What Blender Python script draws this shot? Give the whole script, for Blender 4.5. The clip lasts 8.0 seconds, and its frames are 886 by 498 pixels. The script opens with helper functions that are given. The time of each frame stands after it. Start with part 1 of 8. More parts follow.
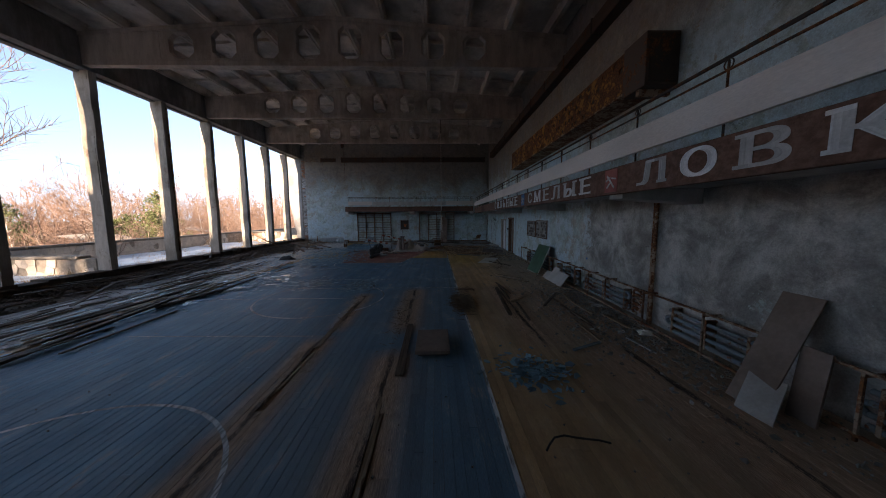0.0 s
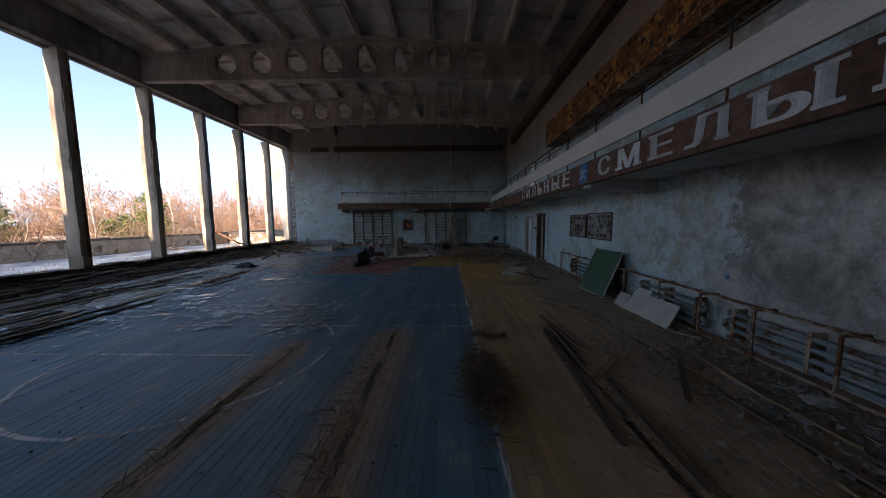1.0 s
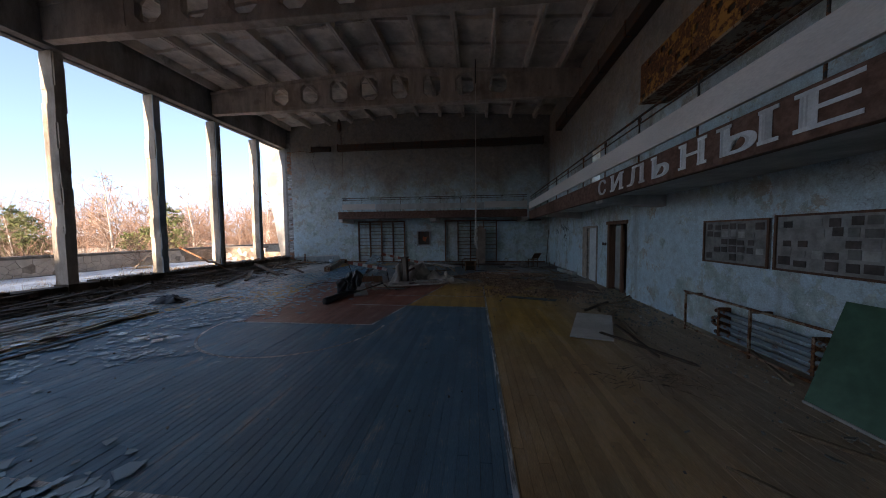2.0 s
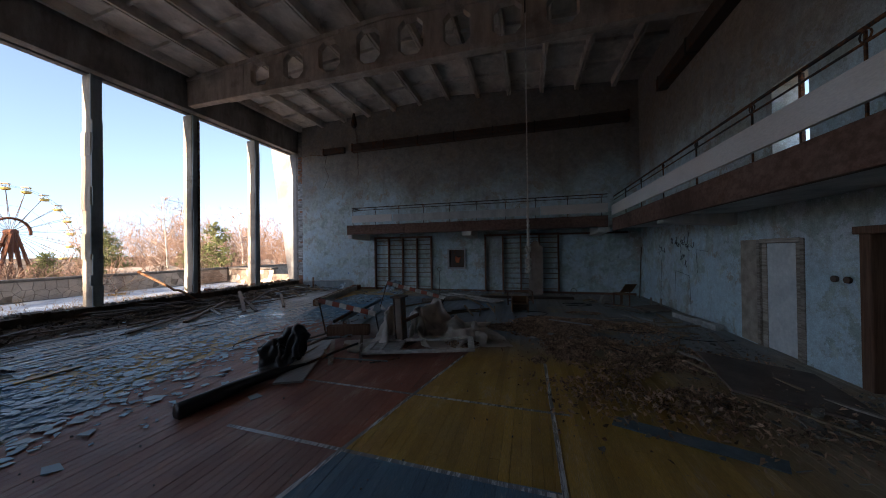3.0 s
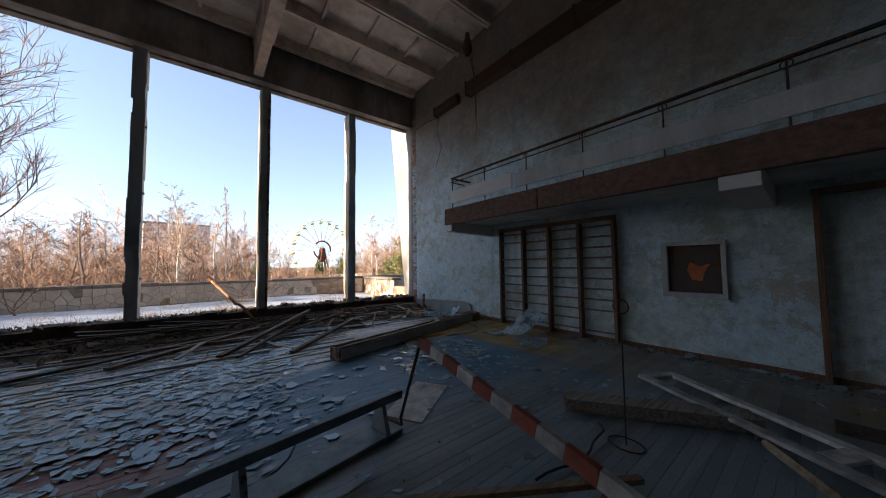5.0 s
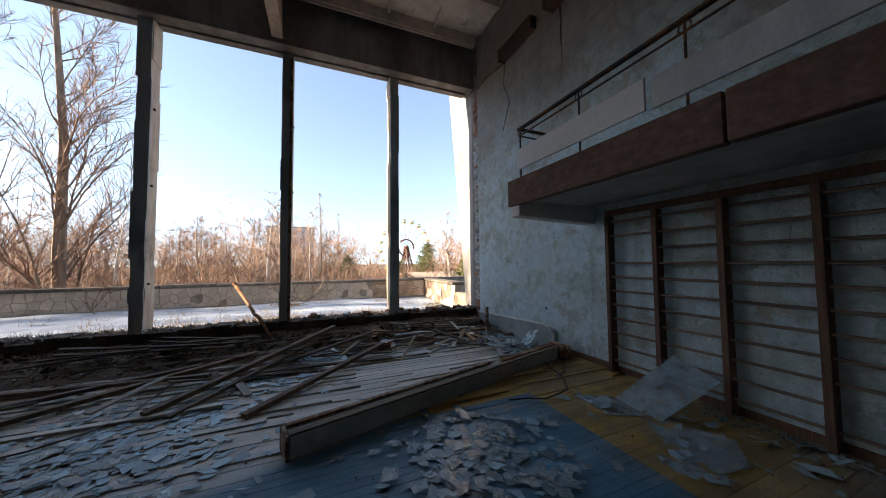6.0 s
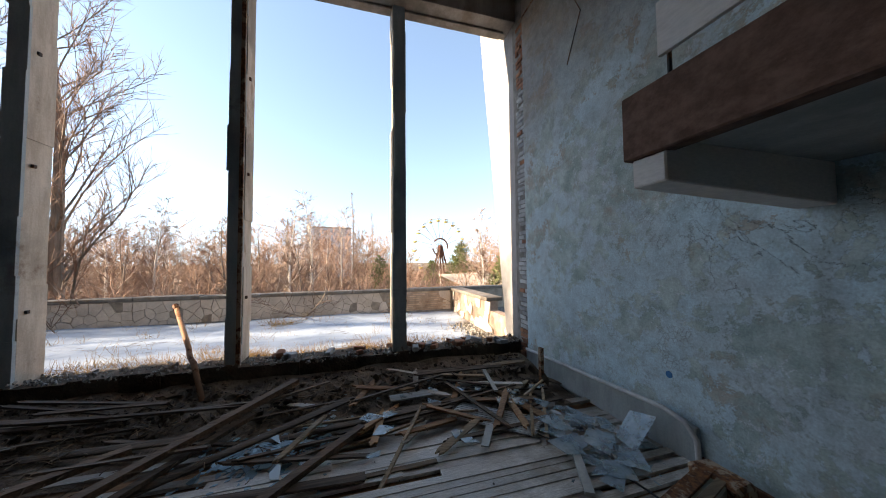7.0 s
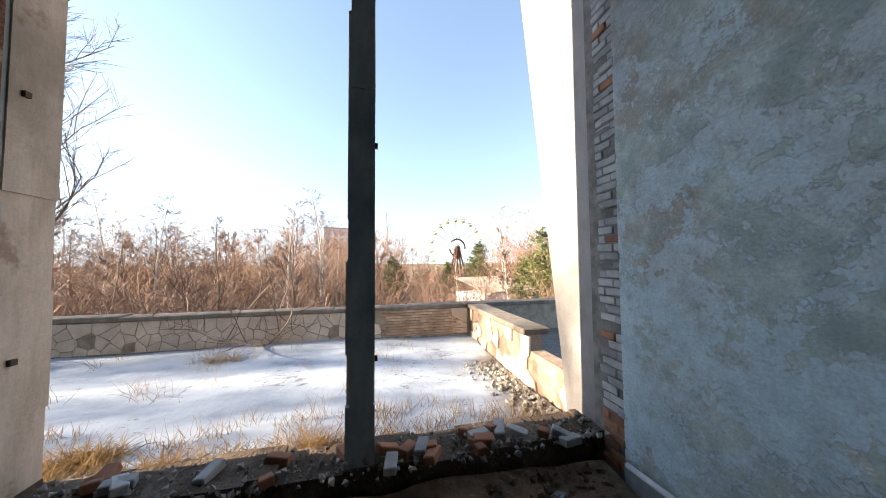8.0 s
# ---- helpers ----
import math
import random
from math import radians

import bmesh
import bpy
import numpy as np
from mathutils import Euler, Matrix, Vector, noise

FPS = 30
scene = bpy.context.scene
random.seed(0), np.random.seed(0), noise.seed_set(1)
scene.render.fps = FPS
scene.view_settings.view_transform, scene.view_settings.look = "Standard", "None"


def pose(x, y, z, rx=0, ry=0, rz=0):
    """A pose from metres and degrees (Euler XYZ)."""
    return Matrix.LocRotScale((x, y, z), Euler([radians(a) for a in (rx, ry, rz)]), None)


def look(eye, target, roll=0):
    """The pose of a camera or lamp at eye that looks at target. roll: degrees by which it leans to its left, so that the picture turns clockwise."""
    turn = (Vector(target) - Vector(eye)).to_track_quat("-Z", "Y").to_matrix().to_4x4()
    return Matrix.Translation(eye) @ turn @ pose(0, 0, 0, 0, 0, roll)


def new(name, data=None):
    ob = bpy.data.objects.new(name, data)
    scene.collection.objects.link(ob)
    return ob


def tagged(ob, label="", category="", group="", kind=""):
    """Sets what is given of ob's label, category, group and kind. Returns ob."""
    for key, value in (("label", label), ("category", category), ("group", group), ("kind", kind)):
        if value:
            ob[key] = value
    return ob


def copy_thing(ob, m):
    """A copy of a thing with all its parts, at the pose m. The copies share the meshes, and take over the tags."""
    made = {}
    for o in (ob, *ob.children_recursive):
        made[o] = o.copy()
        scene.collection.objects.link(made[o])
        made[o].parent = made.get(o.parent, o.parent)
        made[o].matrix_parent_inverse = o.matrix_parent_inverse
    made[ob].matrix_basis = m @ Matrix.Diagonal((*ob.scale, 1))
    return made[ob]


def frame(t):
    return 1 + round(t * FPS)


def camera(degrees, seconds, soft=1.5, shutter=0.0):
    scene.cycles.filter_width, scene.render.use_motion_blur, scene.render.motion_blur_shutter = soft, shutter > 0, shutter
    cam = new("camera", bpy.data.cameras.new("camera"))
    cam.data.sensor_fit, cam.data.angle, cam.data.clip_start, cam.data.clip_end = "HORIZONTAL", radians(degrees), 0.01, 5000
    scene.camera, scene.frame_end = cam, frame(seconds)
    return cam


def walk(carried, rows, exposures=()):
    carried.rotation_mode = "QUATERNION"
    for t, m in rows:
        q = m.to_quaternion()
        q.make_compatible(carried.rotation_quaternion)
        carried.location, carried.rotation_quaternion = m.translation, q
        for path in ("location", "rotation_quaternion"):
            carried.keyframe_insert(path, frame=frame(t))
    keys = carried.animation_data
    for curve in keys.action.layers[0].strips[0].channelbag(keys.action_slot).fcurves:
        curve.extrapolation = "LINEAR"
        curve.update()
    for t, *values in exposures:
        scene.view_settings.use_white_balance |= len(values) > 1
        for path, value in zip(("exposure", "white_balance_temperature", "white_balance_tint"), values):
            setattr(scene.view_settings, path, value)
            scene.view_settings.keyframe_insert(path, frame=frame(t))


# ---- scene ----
cam = camera(112.2, 8.0, soft=1.0)
# seconds, eye, then yaw, pitch and roll in degrees
PATH = [
    (0.0, -0.005, -0.036, 2.308, -1.49, -6.06, 0.40),
    (0.5, 0.125, 1.957, 2.094, -0.64, -5.82, 0.37),
    (1.0, 0.250, 4.320, 1.923, 0.77, -5.37, 0.39),
    (1.5, 0.358, 6.658, 1.898, 2.90, -4.53, 0.44),
    (3.0, 0.427, 14.293, 1.993, 15.77, 0.43, 0.70),
    (3.5, 0.291, 16.516, 1.898, 22.73, 1.75, 0.70),
    (4.0, -0.081, 18.698, 1.811, 32.28, 2.61, 0.70),
    (4.5, -0.683, 20.385, 1.741, 42.02, 2.97, 0.73),
    (6.0, -3.723, 23.997, 1.905, 67.37, 2.57, 0.51),
    (6.5, -5.033, 24.708, 2.061, 71.42, 2.55, 0.50),
    (7.0, -6.436, 25.279, 2.191, 74.08, 2.38, 0.52),
    (7.5, -7.881, 25.765, 2.290, 75.85, 2.36, 0.29),
    (8.0, -9.445, 26.249, 2.369, 77.42, 2.55, 0.45),
]
# seconds, stops, kelvin, tint
EXPOSURES = [(0.0, 2.28, 7900, 17), (3.0, 2.28, 7850, 17), (4.5, 2.3, 8250, 17), (6.0, 2.48, 8500, 14), (8.0, 2.64, 8300, 12)]
walk(cam, [(t, pose(x, y, z, 90 + pitch, roll, yaw)) for t, x, y, z, yaw, pitch, roll in PATH], EXPOSURES)

# ---- light ----
SUN_FROM = Vector((-0.045, -0.94, 0.335)).normalized()
world = bpy.data.worlds.new("sky")
scene.world = world
world.use_nodes = True
sky = world.node_tree.nodes.new("ShaderNodeTexSky")
sky.sky_type, sky.sun_disc = "NISHITA", False
sky.sun_elevation = math.asin(SUN_FROM.z)
sky.sun_rotation = math.atan2(SUN_FROM.x, SUN_FROM.y)
sky.air_density, sky.dust_density, sky.ozone_density = 1.0, 0.35, 2.4
world.node_tree.nodes["Background"].inputs["Strength"].default_value = 0.105
coord = world.node_tree.nodes.new("ShaderNodeTexCoord")
lift = world.node_tree.nodes.new("ShaderNodeVectorMath")
lift.inputs[1].default_value = (0.0, 0.0, 0.15)
world.node_tree.links.new(coord.outputs["Generated"], lift.inputs[0])
world.node_tree.links.new(lift.outputs[0], sky.inputs[0])
world.node_tree.links.new(sky.outputs[0], world.node_tree.nodes["Background"].inputs["Color"])
sun = new("sun", bpy.data.lights.new("sun", "SUN"))
sun.data.energy, sun.data.angle, sun.data.color = 3.7, radians(0.6), (1.0, 0.90, 0.80)
sun.matrix_world = look(SUN_FROM * 60, (0, 0, 0))

# ---- materials ----
class Shade:
    """A node material in the making."""

    def __init__(self, name):
        self.mat = bpy.data.materials.new(name)
        self.mat.use_nodes = True
        self.tree = self.mat.node_tree
        self.bsdf = self.tree.nodes["Principled BSDF"]
        self.geo = self.tree.nodes.new("ShaderNodeNewGeometry")
        self.pos = self.geo.outputs["Position"]
        self.island = self.geo.outputs["Random Per Island"]

    def put(self, value, socket):
        if hasattr(value, "is_output"):
            self.tree.links.new(value, socket)
        elif isinstance(value, (tuple, list)) and len(value) == 3 and socket.type == "RGBA":
            socket.default_value = (*value, 1)
        else:
            socket.default_value = value

    def stretch(self, scale, turn=0.0):
        n = self.tree.nodes.new("ShaderNodeMapping")
        self.put(self.pos, n.inputs["Vector"])
        n.inputs["Scale"].default_value = scale
        n.inputs["Rotation"].default_value = (0, 0, radians(turn))
        return n.outputs[0]

    def noise(self, scale, detail=4.0, rough=0.55, vec=None, warp=0.0):
        n = self.tree.nodes.new("ShaderNodeTexNoise")
        self.put(self.pos if vec is None else vec, n.inputs["Vector"])
        self.put(float(scale), n.inputs["Scale"])
        self.put(float(detail), n.inputs["Detail"])
        self.put(float(rough), n.inputs["Roughness"])
        self.put(float(warp), n.inputs["Distortion"])
        return n.outputs["Fac"]

    def cells(self, scale, vec=None, feature="F1", out="Distance"):
        n = self.tree.nodes.new("ShaderNodeTexVoronoi")
        n.feature = feature
        self.put(self.pos if vec is None else vec, n.inputs["Vector"])
        self.put(float(scale), n.inputs["Scale"])
        return n.outputs[out]

    def math(self, op, a, b=0.0, c=0.0):
        n = self.tree.nodes.new("ShaderNodeMath")
        n.operation = op
        for v, s in zip((a, b, c), n.inputs):
            self.put(v, s)
        return n.outputs[0]

    def step(self, v, lo, hi):
        """0 below lo, 1 above hi, smooth between."""
        n = self.tree.nodes.new("ShaderNodeMapRange")
        n.interpolation_type = "SMOOTHSTEP"
        self.put(v, n.inputs[0])
        n.inputs[1].default_value, n.inputs[2].default_value = lo, hi
        return n.outputs[0]

    def both(self, a, b):
        return self.math("MULTIPLY", a, b)

    def either(self, a, b):
        return self.math("MAXIMUM", a, b)

    def mix(self, fac, a, b):
        n = self.tree.nodes.new("ShaderNodeMix")
        n.data_type = "RGBA"
        self.put(fac, n.inputs[0])
        self.put(a, n.inputs[6])
        self.put(b, n.inputs[7])
        return n.outputs[2]

    def xyz(self):
        n = self.tree.nodes.new("ShaderNodeSeparateXYZ")
        self.put(self.pos, n.inputs[0])
        return n.outputs

    def rand(self):
        return self.tree.nodes.new("ShaderNodeObjectInfo").outputs["Random"]

    def vary(self, colour, by, amount):
        """The colour, lighter or darker by a value from 0 to 1."""
        n = self.tree.nodes.new("ShaderNodeHueSaturation")
        self.put(colour, n.inputs["Color"])
        self.put(self.math("MULTIPLY_ADD", by, 2 * amount, 1 - amount), n.inputs["Value"])
        return n.outputs[0]

    def done(self, colour, rough=0.8, bump=None, strength=0.3, dist=0.01, metal=0.0, spec=0.4):
        self.put(colour, self.bsdf.inputs["Base Color"])
        self.put(rough, self.bsdf.inputs["Roughness"])
        self.put(metal, self.bsdf.inputs["Metallic"])
        self.put(spec, self.bsdf.inputs["Specular IOR Level"])
        if bump is not None:
            n = self.tree.nodes.new("ShaderNodeBump")
            n.inputs["Strength"].default_value, n.inputs["Distance"].default_value = strength, dist
            self.put(bump, n.inputs["Height"])
            self.tree.links.new(n.outputs[0], self.bsdf.inputs["Normal"])
        return self.mat


def plain(name, c1, c2, scale=3.0, rough=0.8, grain=60.0, strength=0.25, dist=0.004, metal=0.0, stretch=(1, 1, 1), by=0.25, spec=0.4):
    """Two colours in blotches, with fine grain and a difference from piece to piece."""
    s = Shade(name)
    v = s.stretch(stretch)
    big, fine = s.noise(scale, 6, 0.6, v), s.noise(grain, 3, 0.6, v)
    col = s.mix(s.step(big, 0.3, 0.7), c1, c2)
    col = s.vary(col, fine, 0.22)
    col = s.vary(col, s.rand(), by)
    col = s.vary(col, s.island, by)
    return s.done(col, rough, s.math("ADD", big, s.math("MULTIPLY", fine, 0.6)), strength, dist, metal, spec)


def wall_paint():
    """Pale blue paint that flakes from grey plaster, brown and darker higher up."""
    s = Shade("peeling_blue_paint")
    x, y, z = s.xyz()
    big, mid = s.noise(0.35, 5, 0.6, warp=0.4), s.noise(1.7, 10, 0.72, warp=0.3)
    flakes = s.noise(13.0, 8, 0.75, warp=0.5)
    peel = s.math("ADD", s.math("MULTIPLY", mid, 0.78), s.math("MULTIPLY", flakes, 0.22))
    bare = s.step(s.math("ADD", peel, s.math("MULTIPLY", s.math("SUBTRACT", big, 0.5), 0.35)), 0.505, 0.52)
    blue = s.mix(s.step(mid, 0.3, 0.7), (0.45, 0.605, 0.655), (0.53, 0.675, 0.72))
    blue = s.mix(s.step(big, 0.42, 0.68), blue, (0.54, 0.61, 0.63))
    blue = s.mix(s.math('MULTIPLY', s.step(s.noise(4.5, 11, 0.82), 0.53, 0.60), 0.5), blue, (0.36, 0.41, 0.41))
    plaster = s.mix(s.step(s.noise(3.0, 9, 0.72, warp=0.4), 0.32, 0.68), (0.33, 0.425, 0.41), (0.52, 0.62, 0.60))
    plaster = s.mix(s.step(s.noise(0.9, 6, 0.7), 0.5, 0.62), plaster, (0.42, 0.40, 0.355))
    col = s.mix(bare, blue, plaster)
    chips = s.both(s.both(s.step(s.noise(7.0, 9, 0.78, warp=0.6), 0.585, 0.592), s.step(s.noise(1.1, 3), 0.44, 0.52)), bare)
    col = s.mix(chips, col, (0.62, 0.68, 0.70))
    grime = s.step(s.noise(0.75, 8, 0.72, warp=0.5), 0.53, 0.68)
    col = s.mix(s.math("MULTIPLY", grime, 0.22), col, (0.20, 0.205, 0.19))
    streaks = s.noise(1.0, 5, 0.6, s.stretch((1.8, 1.8, 0.16)))
    col = s.mix(s.math("MULTIPLY", s.step(streaks, 0.55, 0.78), 0.55), col, (0.17, 0.13, 0.10))
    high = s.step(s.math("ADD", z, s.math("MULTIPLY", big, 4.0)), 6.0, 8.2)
    upper_tone = s.mix(s.step(mid, 0.35, 0.65), (0.17, 0.12, 0.09), (0.30, 0.24, 0.195))
    col = s.mix(s.math("MULTIPLY", high, 0.82), col, upper_tone)
    # curled flakes: a net of splits in the loose zones of the paint, greyed for plaster and flake shadow
    bent = s.tree.nodes.new("ShaderNodeVectorMath")
    bent.operation = "MULTIPLY_ADD"
    s.put(s.noise(9, 3, 0.6), bent.inputs[0])
    bent.inputs[1].default_value = (0.16, 0.16, 0.16)
    s.put(s.pos, bent.inputs[2])
    loose = s.both(s.step(s.noise(0.8, 6, 0.7, warp=0.6), 0.53, 0.60), s.math("SUBTRACT", 1.0, bare))
    splits = s.both(s.step(s.cells(15.0, bent.outputs[0], "DISTANCE_TO_EDGE"), 0.07, 0.02), loose)
    splits = s.both(splits, s.step(s.noise(4.0, 3), 0.42, 0.54))
    col = s.mix(s.math("MULTIPLY", splits, 0.5), col, (0.27, 0.28, 0.275))
    # bare grey plaster on the southern part of the east wall
    stripped = s.both(s.step(x, 4.25, 4.3), s.step(s.math("ADD", y, s.math("MULTIPLY", s.math("SUBTRACT", flakes, mid), 3.0)), 9.25, 9.05))
    stripped = s.both(stripped, s.step(z, 2.95, 2.9))
    rest = s.step(s.math("ADD", s.math("MULTIPLY", mid, 0.5), s.math("MULTIPLY", flakes, 0.5)), 0.58, 0.60)
    raw = s.mix(s.step(s.noise(1.3, 7, 0.7, warp=0.5), 0.36, 0.66), (0.23, 0.225, 0.21), (0.56, 0.555, 0.52))
    col = s.mix(s.both(stripped, s.math("MULTIPLY_ADD", rest, -0.8, 1.0)), col, raw)
    crack = s.both(s.step(s.math('ABSOLUTE', s.math('SUBTRACT', s.noise(1.1, 7, 0.6, warp=1.2), 0.5)), 0.003, 0.0006), s.step(s.noise(0.5, 2), 0.62, 0.66))
    col = s.mix(s.math("MULTIPLY", crack, 0.7), col, (0.14, 0.13, 0.12))
    mottle = s.noise(6.0, 11, 0.8, warp=0.3)
    col = s.vary(col, s.step(mottle, 0.35, 0.65), 0.14)
    col = s.vary(col, s.noise(45, 3), 0.36)
    height = s.math("SUBTRACT", s.math("ADD", s.math("MULTIPLY", flakes, 0.5), s.math("MULTIPLY", s.noise(40, 4), 0.12)), s.math("ADD", s.math("MULTIPLY", s.either(s.math("MULTIPLY", bare, 0.5), splits), 0.4), crack))
    return s.done(col, s.math("MULTIPLY_ADD", bare, 0.3, 0.58), height, 0.85, 0.018, spec=0.3)


def floor_paint():
    """Painted court boards: blue field, yellow surround, red key, worn to bare brown wood."""
    s = Shade("painted_court_boards")
    x, y, z = s.xyz()
    wob = s.math("MULTIPLY", s.math("SUBTRACT", s.noise(25, 2), 0.5), 0.03)
    xw = s.math("ADD", x, wob)
    off = s.math("ABSOLUTE", s.math("ADD", xw, 3.3))
    field = s.both(s.step(off, 4.02, 4.0), s.step(y, 16.92, 16.9))
    far_field = s.both(s.step(off, 4.05, 4.0), s.both(s.step(y, 21.0, 21.6), s.step(y, 26.84, 26.82)))
    key_edge = s.math("MULTIPLY_ADD", y, 0.231, -2.04)
    key = s.both(s.both(s.step(s.math("SUBTRACT", off, key_edge), 0.01, -0.01), s.step(y, 15.18, 15.2)), s.step(y, 22.2, 21.4))
    grain = s.noise(9, 5, 0.65, s.stretch((14, 0.7, 1)))
    fine = s.noise(30, 4, 0.6, s.stretch((6, 0.5, 1)))
    big, mid = s.noise(0.45, 4, 0.6), s.noise(1.7, 6, 0.65, s.stretch((1.6, 0.5, 1)))
    blue = s.mix(s.step(mid, 0.3, 0.7), (0.038, 0.17, 0.27), (0.08, 0.26, 0.385))
    yellow = s.mix(s.step(mid, 0.3, 0.7), (0.44, 0.25, 0.05), (0.60, 0.36, 0.09))
    red = s.mix(s.step(mid, 0.3, 0.7), (0.27, 0.085, 0.052), (0.38, 0.135, 0.085))
    wood = s.mix(s.step(grain, 0.3, 0.7), (0.34, 0.24, 0.165), (0.62, 0.48, 0.36))
    # weathered grey boards, lightened further to include the sky's sheen on them
    grey = s.mix(s.step(grain, 0.3, 0.7), (0.46, 0.455, 0.44), (0.78, 0.775, 0.76))
    tan = s.mix(s.step(mid, 0.3, 0.7), (0.46, 0.28, 0.145), (0.66, 0.44, 0.26))
    yellow = s.mix(s.math("MULTIPLY", s.step(y, 16.0, 13.0), 0.8), yellow, tan)
    col = s.mix(field, yellow, blue)
    col = s.mix(far_field, col, blue)
    col = s.mix(key, col, red)
    def strip(xc, half, y0, y1):
        """A worn seam along the boards."""
        d = s.math("ABSOLUTE", s.math("SUBTRACT", s.math("ADD", x, s.math("MULTIPLY", s.math("SUBTRACT", mid, 0.5), 0.3)), xc))
        ends = s.both(s.step(y, y0 - 0.5, y0 + 0.3), s.step(y, y1 + 0.4, y1 - 0.3))
        return d, ends, half
    seams = [strip(-2.2, 0.27, 1.6, 5.5), strip(-2.1, 0.22, 6.1, 8.8), strip(-0.66, 0.32, 6.0, 9.4), strip(-0.74, 0.32, 1.0, 4.8), strip(2.0, 0.4, 5.2, 9.6), strip(3.3, 0.8, 2.0, 9.0)]
    halo = wear = split = None
    for d, ends, half in seams:
        h0, w0, c0 = s.both(s.step(d, half * 3.4, half * 0.5), ends), s.both(s.step(d, half * 1.5, half * 0.3), ends), s.both(s.step(d, 0.055, 0.02), ends)
        halo, wear, split = (h0, w0, c0) if wear is None else (s.either(halo, h0), s.either(wear, w0), s.either(split, c0))
    wear = s.both(wear, s.step(s.math("ADD", grain, mid), 0.66, 0.94))
    split = s.both(split, s.step(s.math("ADD", fine, mid), 0.90, 1.0))
    rusty_wood = s.mix(s.step(grain, 0.3, 0.7), (0.27, 0.15, 0.09), (0.66, 0.46, 0.32))
    col = s.mix(s.math("MULTIPLY", halo, 0.38), col, (0.19, 0.165, 0.14))
    worn_east = s.step(s.math("ADD", x, s.math("MULTIPLY", mid, 2.4)), -2.6, 0.4)
    col = s.mix(s.math("MULTIPLY", s.both(worn_east, field), 0.34), col, (0.20, 0.21, 0.21))
    scuff = s.step(s.math("ADD", s.math("MULTIPLY", mid, 0.6), s.math("MULTIPLY", grain, 0.4)), 0.545, 0.63)
    col = s.mix(s.math("MULTIPLY", scuff, 0.55), col, wood)
    east = s.step(s.math("ADD", x, s.math("MULTIPLY", mid, 1.6)), 2.7, 4.2)
    col = s.mix(s.math("MULTIPLY", east, 0.8), col, wood)
    col = s.mix(wear, col, rusty_wood)
    col = s.mix(split, col, (0.045, 0.026, 0.016))
    past = s.step(y, 19.5, 20.5)
    west = s.both(s.step(s.math("ADD", s.math("ADD", x, s.math("MULTIPLY", mid, 2.0)), s.math("MULTIPLY", s.step(y, 16.0, 20.0), -0.9)), -6.4, -7.2), s.math("SUBTRACT", 1.0, past))
    west = s.either(west, s.both(past, s.step(s.math("ADD", x, s.math("MULTIPLY", s.math("SUBTRACT", y, 23.72), 0.281)), -6.9, -7.15)))
    col = s.mix(s.math("MULTIPLY", west, 0.85), col, grey)
    soil = s.step(s.math("ADD", x, s.math("MULTIPLY", s.noise(1.4, 6, 0.7), 1.6)), -9.0, -9.7)
    col = s.mix(s.math("MULTIPLY", soil, 0.6), col, (0.15, 0.11, 0.08))
    dust = s.step(s.noise(0.9, 7, 0.7), 0.42, 0.72)
    col = s.mix(s.math("MULTIPLY", dust, 0.18), col, (0.27, 0.25, 0.22))
    north = s.both(s.both(s.step(y, 19.5, 21.5), s.step(s.noise(0.7, 5), 0.22, 0.45)), s.step(x, -5.4, -4.2))
    col = s.mix(s.math("MULTIPLY", north, 0.86), col, (0.25, 0.28, 0.285))
    foot = s.both(s.step(y, 26.2, 27.2), s.step(s.noise(1.8, 6, 0.7), 0.35, 0.6))
    col = s.mix(s.math("MULTIPLY", foot, 0.6), col, (0.20, 0.155, 0.11))
    col = s.vary(col, fine, 0.55)
    streak = s.step(s.noise(22, 5, 0.7, s.stretch((8, 0.25, 1))), 0.56, 0.66)
    col = s.mix(s.math("MULTIPLY", streak, 0.28), col, (0.42, 0.39, 0.35))
    slits = s.step(s.noise(20, 4, 0.7, s.stretch((9, 0.2, 1))), 0.36, 0.28)
    col = s.mix(s.math("MULTIPLY", slits, 0.55), col, (0.05, 0.035, 0.025))
    specks = s.step(s.noise(55, 3, 0.6), 0.66, 0.72)
    col = s.mix(s.math("MULTIPLY", specks, 0.4), col, (0.36, 0.35, 0.33))
    col = s.vary(col, s.rand(), 0.15)
    col = s.vary(col, s.island, 0.15)
    rough = s.math("ADD", s.math("MULTIPLY_ADD", s.noise(2.2, 5), 0.35, 0.38), s.math("MULTIPLY", wear, 0.25))
    height = s.math("ADD", s.math("MULTIPLY", grain, 0.6), s.math("MULTIPLY", fine, 0.4))
    return s.done(col, rough, height, 0.35, 0.006, spec=0.4)


def line_paint():
    """White court paint, half worn away."""
    s = Shade("worn_line_paint")
    gaps = s.step(s.math("ADD", s.math("MULTIPLY", s.noise(6, 6, 0.7, s.stretch((5, 0.6, 1))), 0.6), s.math("MULTIPLY", s.noise(1.1, 3), 0.4)), 0.44, 0.54)
    mat = s.done((0.72, 0.74, 0.74), 0.6)
    clear = s.tree.nodes.new("ShaderNodeBsdfTransparent")
    blend = s.tree.nodes.new("ShaderNodeMixShader")
    s.put(s.math("MULTIPLY_ADD", gaps, 0.6, 0.08), blend.inputs[0])
    s.tree.links.new(s.bsdf.outputs[0], blend.inputs[1])
    s.tree.links.new(clear.outputs[0], blend.inputs[2])
    s.tree.links.new(blend.outputs[0], s.tree.nodes["Material Output"].inputs[0])
    return mat


